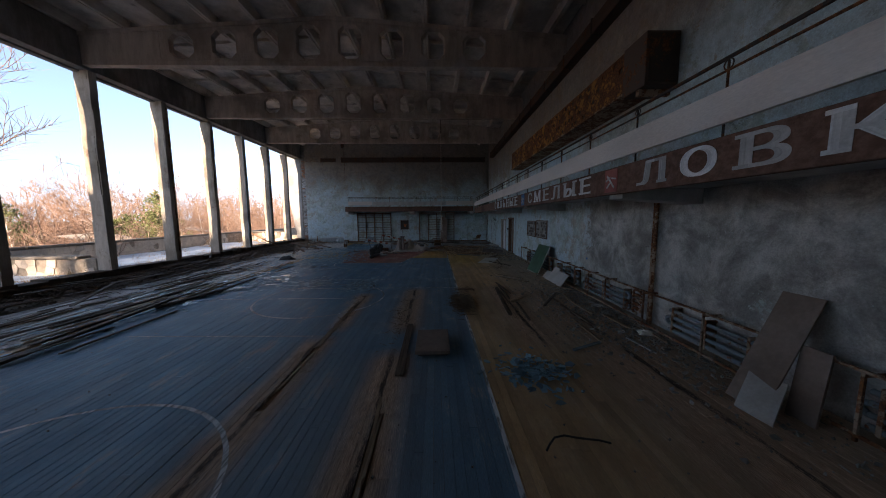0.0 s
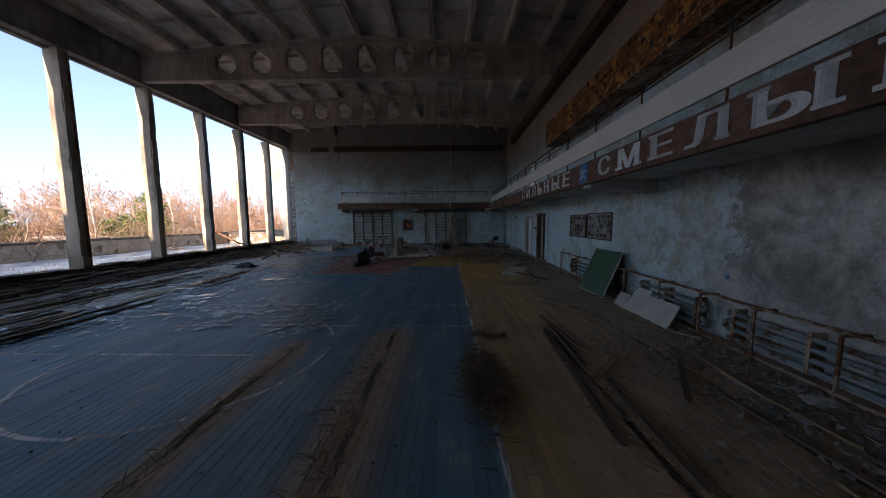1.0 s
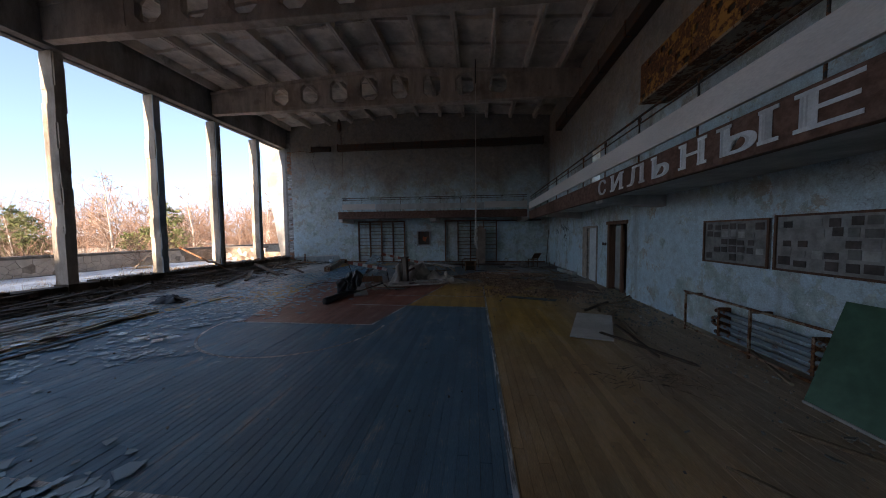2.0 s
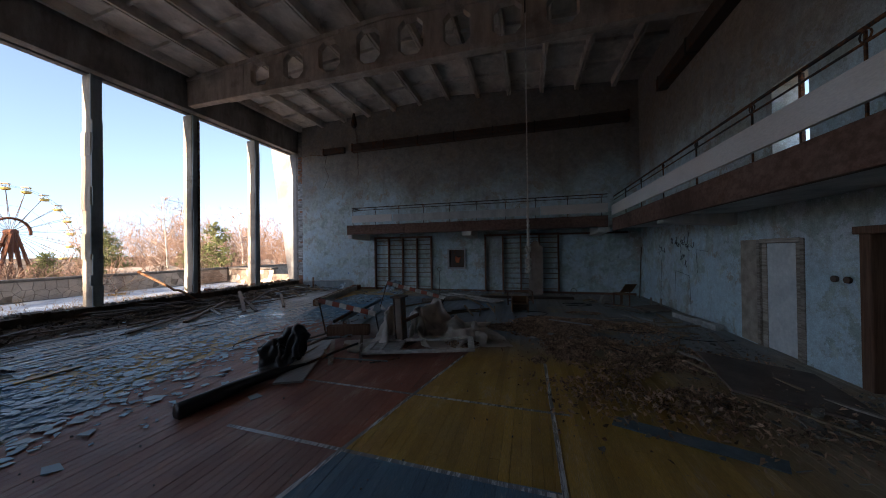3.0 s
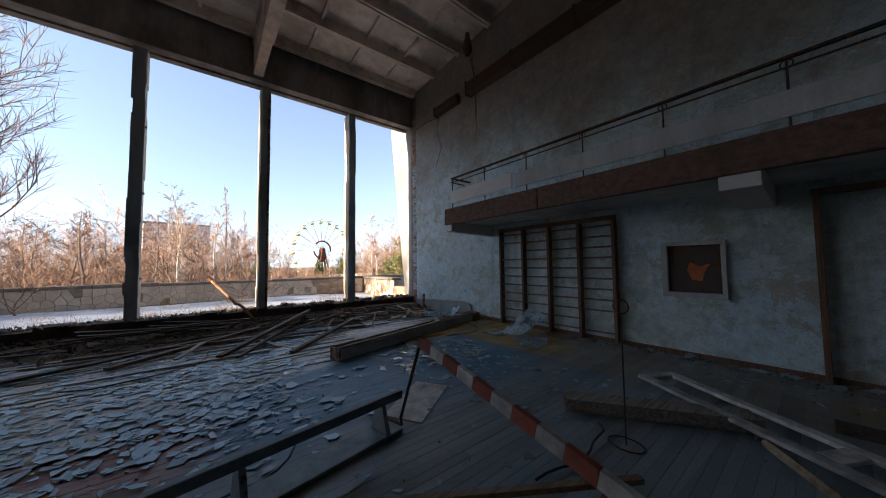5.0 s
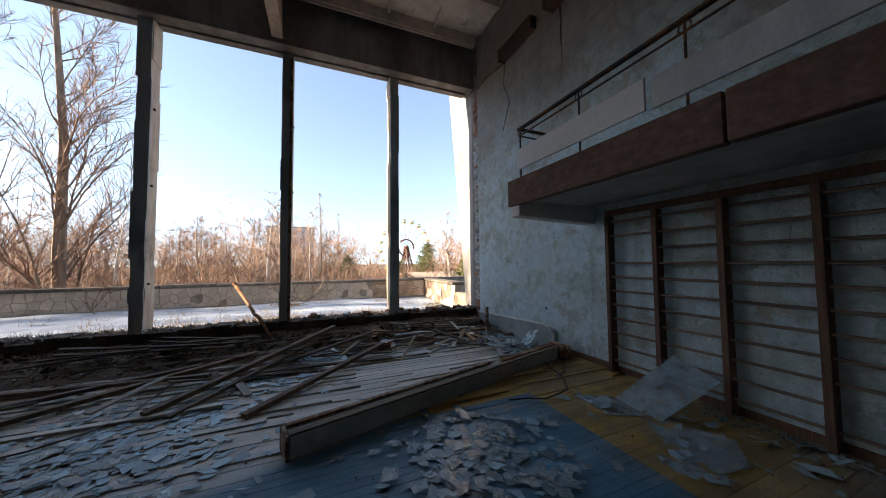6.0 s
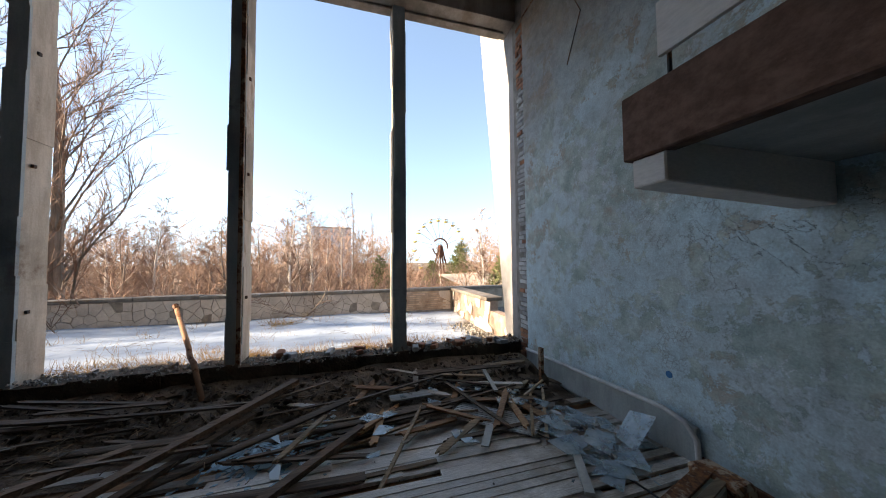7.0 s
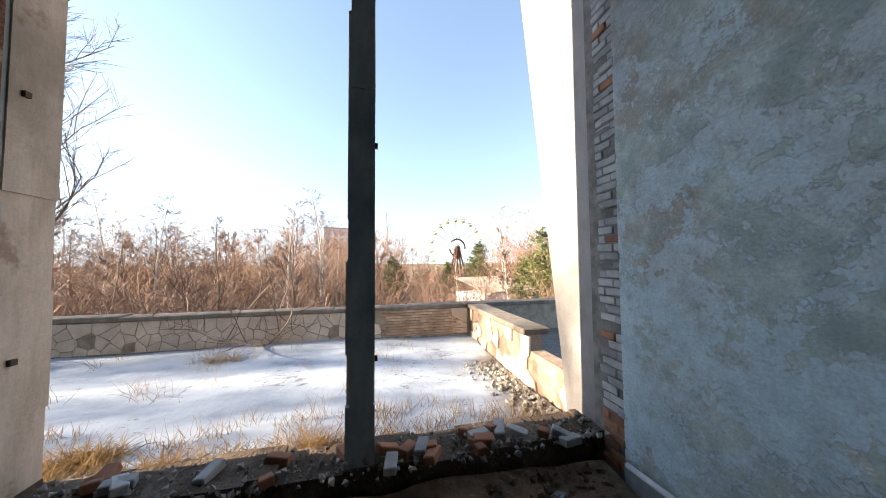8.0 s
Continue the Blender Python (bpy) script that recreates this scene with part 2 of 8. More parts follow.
def concrete(name, c1, c2, rust=0.3, streak=(1.2, 1.2, 0.3)):
    """Cast concrete with damp stains, rusty runs and pits."""
    s = Shade(name)
    big, mid, fine = s.noise(0.5, 5, 0.6), s.noise(2.6, 7, 0.68, s.stretch(streak)), s.noise(38, 4, 0.6)
    col = s.mix(s.step(mid, 0.3, 0.72), c1, c2)
    col = s.mix(s.math("MULTIPLY", s.step(big, 0.46, 0.66), 0.62), col, tuple(0.42 * c for c in c1))
    col = s.mix(s.math("MULTIPLY", s.step(s.noise(1.3, 6, 0.7), 0.58, 0.68), rust), col, (0.14, 0.06, 0.028))
    col = s.vary(col, fine, 0.2)
    pits = s.step(s.cells(14), 0.16, 0.05)
    height = s.math("SUBTRACT", s.math("ADD", mid, s.math("MULTIPLY", fine, 0.35)), s.math("MULTIPLY", pits, 0.4))
    return s.done(col, 0.86, height, 0.5, 0.012, spec=0.25)


def rusty(name, paint, share=0.5, rough=0.75):
    """Painted steel that rusts through."""
    s = Shade(name)
    n = s.math("ADD", s.math("MULTIPLY", s.noise(9, 6, 0.7), 0.6), s.math("MULTIPLY", s.noise(2.0, 3), 0.4))
    rust = s.mix(s.step(s.noise(26, 4), 0.35, 0.65), (0.085, 0.03, 0.014), (0.22, 0.085, 0.03))
    col = s.mix(s.step(n, 0.62 - 0.3 * share, 0.68 - 0.3 * share), paint, rust)
    col = s.vary(col, s.rand(), 0.15)
    return s.done(col, rough, n, 0.4, 0.004, spec=0.3)


def wooden(name, dark, light, along="y", rough=0.75, wear=0.0, worn=(0.2, 0.17, 0.14)):
    """Timber with the grain along one axis."""
    s = Shade(name)
    k = {"x": (0.6, 12, 12), "y": (12, 0.6, 12), "z": (12, 12, 0.6)}[along]
    grain, big = s.noise(3.0, 6, 0.65, s.stretch(k)), s.noise(1.2, 5, 0.6)
    col = s.mix(s.step(s.math("ADD", s.math("MULTIPLY", grain, 0.7), s.math("MULTIPLY", big, 0.3)), 0.35, 0.66), dark, light)
    if wear:
        col = s.mix(s.math("MULTIPLY", s.step(s.noise(5, 7, 0.72), 0.5, 0.6), wear), col, worn)
    col = s.vary(col, s.rand(), 0.22)
    col = s.vary(col, s.island, 0.28)
    return s.done(col, rough, grain, 0.4, 0.005, spec=0.3)


def snow_ground():
    """Old snow with thawed, muddy and icy patches and wind ripples."""
    s = Shade("old_snow")
    x, y, z = s.xyz()
    big, mid = s.noise(0.35, 4), s.noise(1.6, 7, 0.65, s.stretch((1, 0.55, 1)))
    near = s.step(s.math("ADD", x, s.math("MULTIPLY", mid, 2.6)), -12.1, -11.3)
    north = s.step(s.math("ADD", s.math("ADD", y, s.math("MULTIPLY", x, 0.22)), s.math("MULTIPLY", mid, 1.8)), 25.5, 26.6)
    thaw = s.either(near, north)
    mud = s.mix(s.noise(7, 5, 0.7), (0.075, 0.06, 0.045), (0.19, 0.16, 0.13))
    # both snow tones hold a bluish shade, the darker one in streaks
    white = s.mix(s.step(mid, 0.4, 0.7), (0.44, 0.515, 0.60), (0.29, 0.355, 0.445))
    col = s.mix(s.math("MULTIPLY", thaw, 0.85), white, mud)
    bits = s.step(s.math("ADD", s.math("MULTIPLY", s.noise(9, 7, 0.75, s.stretch((1, 0.5, 1))), 0.6), s.math("MULTIPLY", s.noise(0.8, 3), 0.4)), 0.56, 0.62)
    col = s.mix(s.math("MULTIPLY", bits, 0.7), col, (0.09, 0.07, 0.05))
    rough = s.math("MULTIPLY_ADD", north, -0.45, 0.7)
    return s.done(col, rough, s.math("ADD", mid, s.math("MULTIPLY", s.noise(12, 5), 0.3)), 0.6, 0.06, spec=0.3)


def glassy(name, tint, rough=0.08, by=0.35):
    s = Shade(name)
    return s.done(s.vary(tint, s.island, by), rough, s.noise(3, 2), 0.15, 0.01, spec=0.8)


M_WALL = wall_paint()
M_FLOOR = floor_paint()
M_LINE = line_paint()
M_CONC = concrete("beam_concrete", (0.47, 0.375, 0.30), (0.69, 0.575, 0.48))
M_CEIL = concrete("ceiling_concrete", (0.62, 0.52, 0.44), (0.86, 0.76, 0.67), 0.4, (0.8, 0.5, 1))
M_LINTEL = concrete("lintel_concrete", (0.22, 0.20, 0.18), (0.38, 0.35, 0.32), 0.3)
M_POST = concrete("post_concrete", (0.42, 0.345, 0.27), (0.62, 0.53, 0.435), 0.5, (2, 2, 0.4))
M_POST_DARK = concrete("green_post_paint", (0.31, 0.36, 0.37), (0.45, 0.49, 0.49), 0.35, (2, 2, 0.4))
M_FIN = concrete("cream_render", (0.29, 0.28, 0.275), (0.38, 0.365, 0.355), 0.10)
M_WHITE = plain("yellowed_white_paint", (0.62, 0.58, 0.54), (0.74, 0.70, 0.66), 0.8, 0.6, 30, 0.1, stretch=(0.6, 0.6, 2), by=0.05)
M_RED = concrete("brown_red_paint", (0.115, 0.062, 0.045), (0.225, 0.13, 0.098), 0.45, (3.0, 3.0, 4.0))
M_LETTER = plain("letter_paint", (0.50, 0.52, 0.52), (0.64, 0.66, 0.66), 5, 0.7, 40, 0.1)
M_SOFFIT = concrete("soffit_plaster", (0.42, 0.42, 0.41), (0.58, 0.58, 0.56), 0.1)
M_DIRT = plain("dark_debris", (0.065, 0.044, 0.031), (0.19, 0.138, 0.098), 2.0, 0.95, 22, 1.0, 0.05)
M_BRICK = plain("red_brick", (0.20, 0.085, 0.05), (0.34, 0.16, 0.095), 3, 0.9, 40, 0.4, 0.006)
M_BRICK_WHITE = plain("limewashed_brick", (0.25, 0.26, 0.265), (0.42, 0.43, 0.43), 3, 0.85, 40, 0.4, 0.006)
M_MORTAR = plain("mortar", (0.33, 0.27, 0.215), (0.52, 0.43, 0.345), 5, 0.95, 50, 0.5)
M_SNOW = snow_ground()
M_RUBBLE_GREY = plain("grey_mortar", (0.13, 0.125, 0.115), (0.26, 0.25, 0.235), 5.0, 0.95, 30, 0.5)
M_SLAB = plain("stone_slab", (0.52, 0.43, 0.345), (0.70, 0.59, 0.485), 2.0, 0.9, 25, 0.5, 0.014, by=0.07)
M_CAP = concrete("parapet_cap", (0.15, 0.125, 0.10), (0.28, 0.245, 0.21), 0.5)
M_STEEL = rusty("dark_painted_steel", (0.05, 0.045, 0.042), 0.45)
M_RUST = rusty("rusty_pipe", (0.34, 0.25, 0.18), 0.55)
M_RAD = rusty("blue_grey_radiator_paint", (0.20, 0.25, 0.27), 0.3)
M_BROWN_WOOD = wooden("brown_varnished_wood", (0.11, 0.052, 0.032), (0.21, 0.11, 0.068), "z")
M_RUNG = wooden("rung_wood", (0.17, 0.11, 0.078), (0.29, 0.205, 0.155), "x")
M_OLD_WOOD = wooden("weathered_board", (0.16, 0.125, 0.095), (0.40, 0.345, 0.29), "y")
M_RAW_WOOD = wooden("raw_split_wood", (0.15, 0.10, 0.06), (0.33, 0.235, 0.15), "y")
M_GROUND = plain("forest_floor", (0.10, 0.065, 0.04), (0.19, 0.135, 0.085), 0.15, 0.95, 3, 0.6, 0.2)

# ---- building blocks ----
def bx(bm, x0, x1, y0, y1, z0, z1, m=None):
    """A box between two corners."""
    co = [(x, y, z) for z in (z0, z1) for y in (y0, y1) for x in (x0, x1)]
    v = [bm.verts.new(m @ Vector(c) if m else c) for c in co]
    for f in ((0, 2, 3, 1), (4, 5, 7, 6), (0, 1, 5, 4), (2, 6, 7, 3), (0, 4, 6, 2), (1, 3, 7, 5)):
        bm.faces.new([v[i] for i in f])
    return bm


def boxed(*spans, m=None):
    bm = bmesh.new()
    for s in spans:
        bx(bm, *s, m=m)
    return bm


def prism(bm, outline, lo, hi, axis="y", m=None):
    """An outline pulled along one axis: (x, z) for y, (x, y) for z, (y, z) for x."""
    def at(p, d):
        v = {"y": (p[0], d, p[1]), "z": (p[0], p[1], d), "x": (d, p[0], p[1])}[axis]
        return m @ Vector(v) if m else v
    a, b = [bm.verts.new(at(p, lo)) for p in outline], [bm.verts.new(at(p, hi)) for p in outline]
    n = len(outline)
    bm.faces.new(a), bm.faces.new(b[::-1])
    for i in range(n):
        bm.faces.new((a[i], b[i], b[(i + 1) % n], a[(i + 1) % n]))
    return bm


def tube(bm, points, radius, sides=6, radii=None):
    """A round bar along points, closed at both ends."""
    pts = [Vector(p) for p in points]
    rings = []
    side = None
    for i, p in enumerate(pts):
        way = (pts[min(i + 1, len(pts) - 1)] - pts[max(i - 1, 0)]).normalized()
        if side is None:
            side = way.orthogonal().normalized()
        side = (side - way * side.dot(way))
        side = side.normalized() if side.length > 1e-5 else way.orthogonal().normalized()
        other = way.cross(side)
        r = radii[i] if radii else radius
        rings.append([bm.verts.new(p + (side * math.cos(a) + other * math.sin(a)) * r) for a in (2 * math.pi * k / sides for k in range(sides))])
    for a, b in zip(rings, rings[1:]):
        for k in range(sides):
            bm.faces.new((a[k], a[(k + 1) % sides], b[(k + 1) % sides], b[k]))
    bm.faces.new(rings[0][::-1]), bm.faces.new(rings[-1])
    return bm


def rough_up(bm, amount, scale=1.0, seed=0.0):
    for v in bm.verts:
        v.co += Vector((noise.noise(v.co * scale + Vector((seed, 0, 0))), noise.noise(v.co * scale + Vector((0, seed + 7, 0))), noise.noise(v.co * scale + Vector((0, 0, seed + 13))))) * amount
    return bm


def mesh_of(name, bm, material, bevel=0.0, smooth=False):
    if bevel:
        bmesh.ops.bevel(bm, geom=bm.edges[:], offset=bevel, segments=1, affect="EDGES", clamp_overlap=True)
    bmesh.ops.recalc_face_normals(bm, faces=bm.faces[:])
    me = bpy.data.meshes.new(name)
    bm.to_mesh(me)
    bm.free()
    for mt in material if isinstance(material, (list, tuple)) else [material]:
        me.materials.append(mt)
    if smooth:
        me.shade_smooth()
    return me


def part(name, bm, material, parent=None, label="", bevel=0.0, smooth=False, m=None):
    """One mesh object, under a thing or a part where one is given."""
    ob = new(name, mesh_of(name, bm, material, bevel, smooth))
    if parent is not None:
        ob.parent = parent
    if m is not None:
        ob.matrix_basis = m
    return tagged(ob, label)


def thing(name, label, category, m=None, group="", kind=""):
    """An Empty that carries the parts of one thing."""
    ob = new(name)
    ob.empty_display_size = 0.2
    if m is not None:
        ob.matrix_basis = m
    return tagged(ob, label, category, group, kind)


def setting(name, bm, material, label="", category="", bevel=0.0, m=None):
    return tagged(part(name, bm, material, None, "", bevel, m=m), label, category or name.split("_")[0], kind="structure")


# ---- plan ----
WEST, EAST, NORTH, SOUTH = -12.4, 5.05, 28.80, -7.2
MID = 0.5 * (WEST + EAST)
EAVES, RIDGE = 8.88, 9.46
BEAM_Y = [23.05 - 5.79 * k for k in range(6)]
POST_Y = [26.10 - 2.91 * k for k in range(12)]
# the east side and the window front stand slightly askew
SIDE = Matrix.Translation((EAST - 0.31, 10 - 0.28, 0)) @ pose(0, 0, 0, 0, 0, -1.1) @ Matrix.Translation((-EAST, -10, 0))
SIDE_UP = Matrix.Translation((0, 0, -0.15)) @ SIDE
FRONT = Matrix.Translation((WEST, 20, 0)) @ pose(0, 0, 0, 0, 0, 1.0) @ Matrix.Translation((-WEST, -20, 0))
# the roof falls slightly towards the south
ROOF = Matrix.Translation((0, 23, 0)) @ pose(0, 0, 0, 0.8) @ Matrix.Translation((0, -23, 0))


def roof(x):
    return EAVES + (RIDGE - EAVES) * (1 - abs(x - MID) / (MID - WEST))


# ---- floor and walls ----
setting("subfloor", boxed((WEST - 0.6, EAST + 0.6, SOUTH - 0.4, NORTH + 0.4, -0.5, -0.10)), M_DIRT, "dark earth and slab under the floorboards", "floor")

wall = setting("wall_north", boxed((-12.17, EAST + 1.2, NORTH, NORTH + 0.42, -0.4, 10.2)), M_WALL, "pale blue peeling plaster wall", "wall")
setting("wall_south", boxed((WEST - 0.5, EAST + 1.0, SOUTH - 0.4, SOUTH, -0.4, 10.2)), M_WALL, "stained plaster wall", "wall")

DOOR_Y, DOOR_Z = (21.13, 22.17), 2.12
GAP_Y = (18.85, 20.15)
LIGHT_Y, LIGHT_Z = (20.95, 21.75), (3.35, 5.05)
E0, E1 = EAST, EAST + 0.4
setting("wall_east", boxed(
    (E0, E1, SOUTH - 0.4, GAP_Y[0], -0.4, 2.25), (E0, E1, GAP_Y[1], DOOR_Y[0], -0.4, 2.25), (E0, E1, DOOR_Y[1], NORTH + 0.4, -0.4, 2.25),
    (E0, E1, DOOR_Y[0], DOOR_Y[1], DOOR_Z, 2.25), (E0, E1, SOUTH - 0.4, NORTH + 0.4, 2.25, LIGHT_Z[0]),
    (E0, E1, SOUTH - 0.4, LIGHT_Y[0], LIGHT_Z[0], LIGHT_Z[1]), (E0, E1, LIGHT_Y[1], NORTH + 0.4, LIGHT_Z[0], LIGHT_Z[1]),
    (E0, E1, SOUTH - 0.4, NORTH + 0.4, LIGHT_Z[1], 10.2)), M_WALL, "blue and grey peeling plaster wall, darker brown above", "wall", m=SIDE)
setting("corridor", boxed((E1, E1 + 2.2, 15.0, 15.3, -0.4, 2.8), (E1, E1 + 2.2, 24.0, 24.3, -0.4, 2.8), (E1 + 2.2, E1 + 2.5, 15.0, 24.3, -0.4, 2.8), (E1, E1 + 2.5, 15.0, 24.3, 2.8, 3.0), (E1, E1 + 2.5, 15.0, 24.3, -0.4, -0.02)), M_SOFFIT, "bare dim corridor behind the doorways", "wall", m=SIDE)

# window front: low sill wall, posts, deep lintel
bm = bmesh.new()
y = SOUTH - 0.4
rnd = random.Random(5)
while y < 29.2:
    step = rnd.uniform(0.25, 0.7)
    bx(bm, WEST - 0.5 + rnd.uniform(-0.03, 0.03), WEST + rnd.uniform(-0.02, 0.06), y, min(y + step, 29.2), -0.5, 0.40 + rnd.uniform(-0.05, 0.05))
    y += step
setting("window_sill_wall", bm, M_DIRT, "low broken sill wall black with dirt", "sill", m=FRONT)
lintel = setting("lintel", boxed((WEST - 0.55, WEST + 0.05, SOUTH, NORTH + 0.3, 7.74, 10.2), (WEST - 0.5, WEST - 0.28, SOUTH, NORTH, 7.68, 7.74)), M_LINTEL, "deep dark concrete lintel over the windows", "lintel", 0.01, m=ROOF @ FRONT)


def window_post(k, y):
    post = thing("window_post", "tall chipped concrete window post with green-grey face", "post", FRONT @ pose(0, y, 0), "window posts", "structure")
    rnd = random.Random(100 + k)
    bm = bmesh.new()
    z = 0.30
    while z < 7.62:
        h = rnd.uniform(0.35, 1.1)
        d = rnd.choice((0, 0, 0, 0.015, 0.03))
        bx(bm, WEST - 0.50, WEST - 0.06, -0.135 + d, 0.135 - rnd.choice((0, 0, 0.02)), z, min(z + h, 7.62))
        z += h
    part("shaft", rough_up(bm, 0.005, 3.0, k), M_POST, post)
    bm = bmesh.new()
    z = 0.30
    while z < 7.6:
        h = rnd.uniform(0.25, 1.3)
        bx(bm, WEST - 0.06, WEST - 0.004 - rnd.choice((0, 0.0, 0.015)), -0.145 + rnd.choice((0, 0, 0.02, 0.04)), 0.12 + rnd.choice((0, 0, 0.015)), z, min(z + h, 7.6))
        z += h
    part("face", bm, M_POST_DARK if k < 3 else M_POST, post, "chipped green-grey painted inner face")
    for z in (1.35, 3.6, 5.4):
        part("bracket", boxed((WEST - 0.20, WEST - 0.15, 0.125, 0.165, z + 0.2 * k % 0.3, z + 0.2 * k % 0.3 + 0.05)), M_STEEL, post, "rusty fixing bracket")
    if k % 3 == 1:
        part("steel_channel", boxed((WEST - 0.02, WEST + 0.03, 0.06, 0.125, 0.35, 7.4)), M_RUST, post, "rusty steel channel")
    return post


for k, y in enumerate(POST_Y):
    window_post(k, y)

# ---- roof beams and ribbed ceiling ----
def roof_beam(y):
    beam = thing("roof_beam", "precast concrete roof beam with octagonal openings", "beam", ROOF @ pose(0, y, 0), "roof beams", "structure")
    bm = bmesh.new()
    low, pitch, t = 7.83, 1.46, 0.11
    xs = [MID + pitch * (k - 3.5) for k in range(8)]
    for xc in xs:
        x0, x1 = xc - pitch / 2, xc + pitch / 2
        top0, top1 = roof(x0) - 0.02, roof(x1) - 0.02
        mid = roof(xc) - 0.02
        zb, zt = low + 0.24, mid - 0.20
        w = 0.42
        c = min(0.2, (zt - zb) * 0.32)
        octo = [(xc - w + c, zb), (xc + w - c, zb), (xc + w, zb + c), (xc + w, zt - c), (xc + w - c, zt), (xc - w + c, zt), (xc - w, zt - c), (xc - w, zb + c)]
        def top(x):
            return top0 + (top1 - top0) * (x - x0) / pitch
        outer = [(octo[0][0], low), (octo[1][0], low), (x1, octo[2][1]), (x1, octo[3][1]), (octo[4][0], top(octo[4][0])), (octo[5][0], top(octo[5][0])), (x0, octo[6][1]), (x0, octo[7][1])]
        corner = {1: (x1, low), 3: (x1, top1), 5: (x0, top0), 7: (x0, low)}
        for yy in (-t, t):
            shrink = 0.035
            o = [bm.verts.new((p[0], yy, p[1])) for p in octo]
            u = [bm.verts.new((p[0], yy, p[1])) for p in outer]
            deep = [bm.verts.new((xc + (p[0] - xc) * (1 - 0.12), 0.0, (zb + zt) / 2 + (p[1] - (zb + zt) / 2) * (1 - 0.12))) for p in octo]
            for i in range(8):
                j = (i + 1) % 8
                ring = [o[i], u[i]]
                if i in corner:
                    ring.append(bm.verts.new((corner[i][0], yy, corner[i][1])))
                bm.faces.new(ring + [u[j], o[j]])
                bm.faces.new((o[i], o[j], deep[j], deep[i]))
    bmesh.ops.remove_doubles(bm, verts=bm.verts[:], dist=0.0005)
    for x0, x1 in ((WEST + 0.06, xs[0] - pitch / 2), (xs[-1] + pitch / 2, EAST)):
        prism(bm, [(x0, low), (x1, low), (x1, roof(x1) - 0.02), (x0, roof(x0) - 0.02)], -0.13, 0.13)
    part("web", bm, M_CONC, beam)
    part("bottom_flange", prism(bmesh.new(), [(WEST + 1.9, low - 0.02), (EAST - 1.9, low - 0.02), (EAST - 2.1, low + 0.16), (WEST + 2.1, low + 0.16)], -0.16, 0.16), M_CONC, beam, bevel=0.015)
    bm = bmesh.new()
    prism(bm, [(WEST + 0.06, roof(WEST + 0.06) - 0.13), (MID, RIDGE - 0.13), (MID, RIDGE), (WEST + 0.06, roof(WEST + 0.06))], -0.17, 0.17)
    prism(bm, [(MID, RIDGE - 0.13), (EAST, EAVES - 0.13), (EAST, EAVES), (MID, RIDGE)], -0.17, 0.17)
    part("top_flange", bm, M_CONC, beam)
    return beam


for y in BEAM_Y:
    roof_beam(y)

bm = bmesh.new()
for s in (-1, 1):
    edge = WEST - 0.4 if s < 0 else EAST + 0.6
    prism(bm, [(MID, RIDGE + 0.30), (edge, roof(edge) + 0.30), (edge, roof(edge) + 0.42), (MID, RIDGE + 0.42)], SOUTH - 0.5, NORTH + 0.5)
bays = [SOUTH] + sorted(BEAM_Y) + [NORTH]
rnd = random.Random(3)
for y0, y1 in zip(bays, bays[1:]):
    for k in range(13):
        x = MID + (k - 6) * 1.475 + 0.42
        z = roof(x)
        dz = rnd.uniform(-0.015, 0.015)
        if WEST < x - 0.1 and x + 0.1 < EAST:
            for s in (-1, 1):
                prism(bm, [(x + s * 0.012, z + dz * s), (x + s * 0.085, z + dz * s), (x + s * 0.12, z + 0.33), (x + s * 0.012, z + 0.33)], y0 + 0.02, y1 - 0.02)
    for j in range(1, 4):
        y = y0 + (y1 - y0) * j / 4
        for s in (-1, 1):
            edge = WEST if s < 0 else EAST
            prism(bm, [(MID, RIDGE + 0.19), (edge, EAVES + 0.19), (edge, EAVES + 0.31), (MID, RIDGE + 0.31)], y - 0.04, y + 0.04)
setting("ceiling", bm, M_CEIL, "stained ribbed concrete roof panels", "ceiling", m=ROOF)

# ---- balconies ----
def balcony_side():
    b = thing("side_balcony", "narrow balcony with brown-red fascia and cream board", "balcony", SIDE_UP, kind="structure")
    x0 = 3.51
    part("slab", boxed((x0 + 0.10, EAST, SOUTH, 27.05, 2.93, 3.10)), M_SOFFIT, b)
    part("fascia", boxed((x0, x0 + 0.10, SOUTH, 27.05, 2.84, 3.30)), M_RED, b, "brown-red painted fascia board", 0.006)
    part("parapet_board", boxed((x0 - 0.02, x0 + 0.03, SOUTH, 27.05, 3.43, 3.79)), M_WHITE, b, "long cream board", 0.004)
    for y in (-6.4, -0.6, 5.55, 11.3, 17.2, 23.0):
        part("bracket", prism(bmesh.new(), [(x0 + 0.12, 2.76), (EAST, 2.66), (EAST, 2.93), (x0 + 0.12, 2.93)], y - 0.2, y + 0.2), M_SOFFIT, b, "concrete bracket", 0.01)
    y = SOUTH + 0.4
    while y < 27:
        bm = tube(bmesh.new(), [(x0 + 0.06, y, 3.1), (x0 + 0.06, y, 4.10)], 0.014, 6)
        part("baluster", bm, M_STEEL, b)
        bm = tube(bmesh.new(), [(x0 + 0.06, y + 0.055 * math.cos(a), 4.06 + 0.055 * math.sin(a)) for a in (k * math.pi / 5 for k in range(11))], 0.008, 4)
        part("ring", bm, M_STEEL, b)
        y += 1.47
    part("handrail", tube(bmesh.new(), [(x0 + 0.06, SOUTH, 4.13), (x0 + 0.06, 27.0, 4.13)], 0.022, 6), M_STEEL, b)
    part("lower_rail", tube(bmesh.new(), [(x0 + 0.06, SOUTH, 4.0), (x0 + 0.06, 27.0, 4.0)], 0.014, 6), M_STEEL, b)
    return b


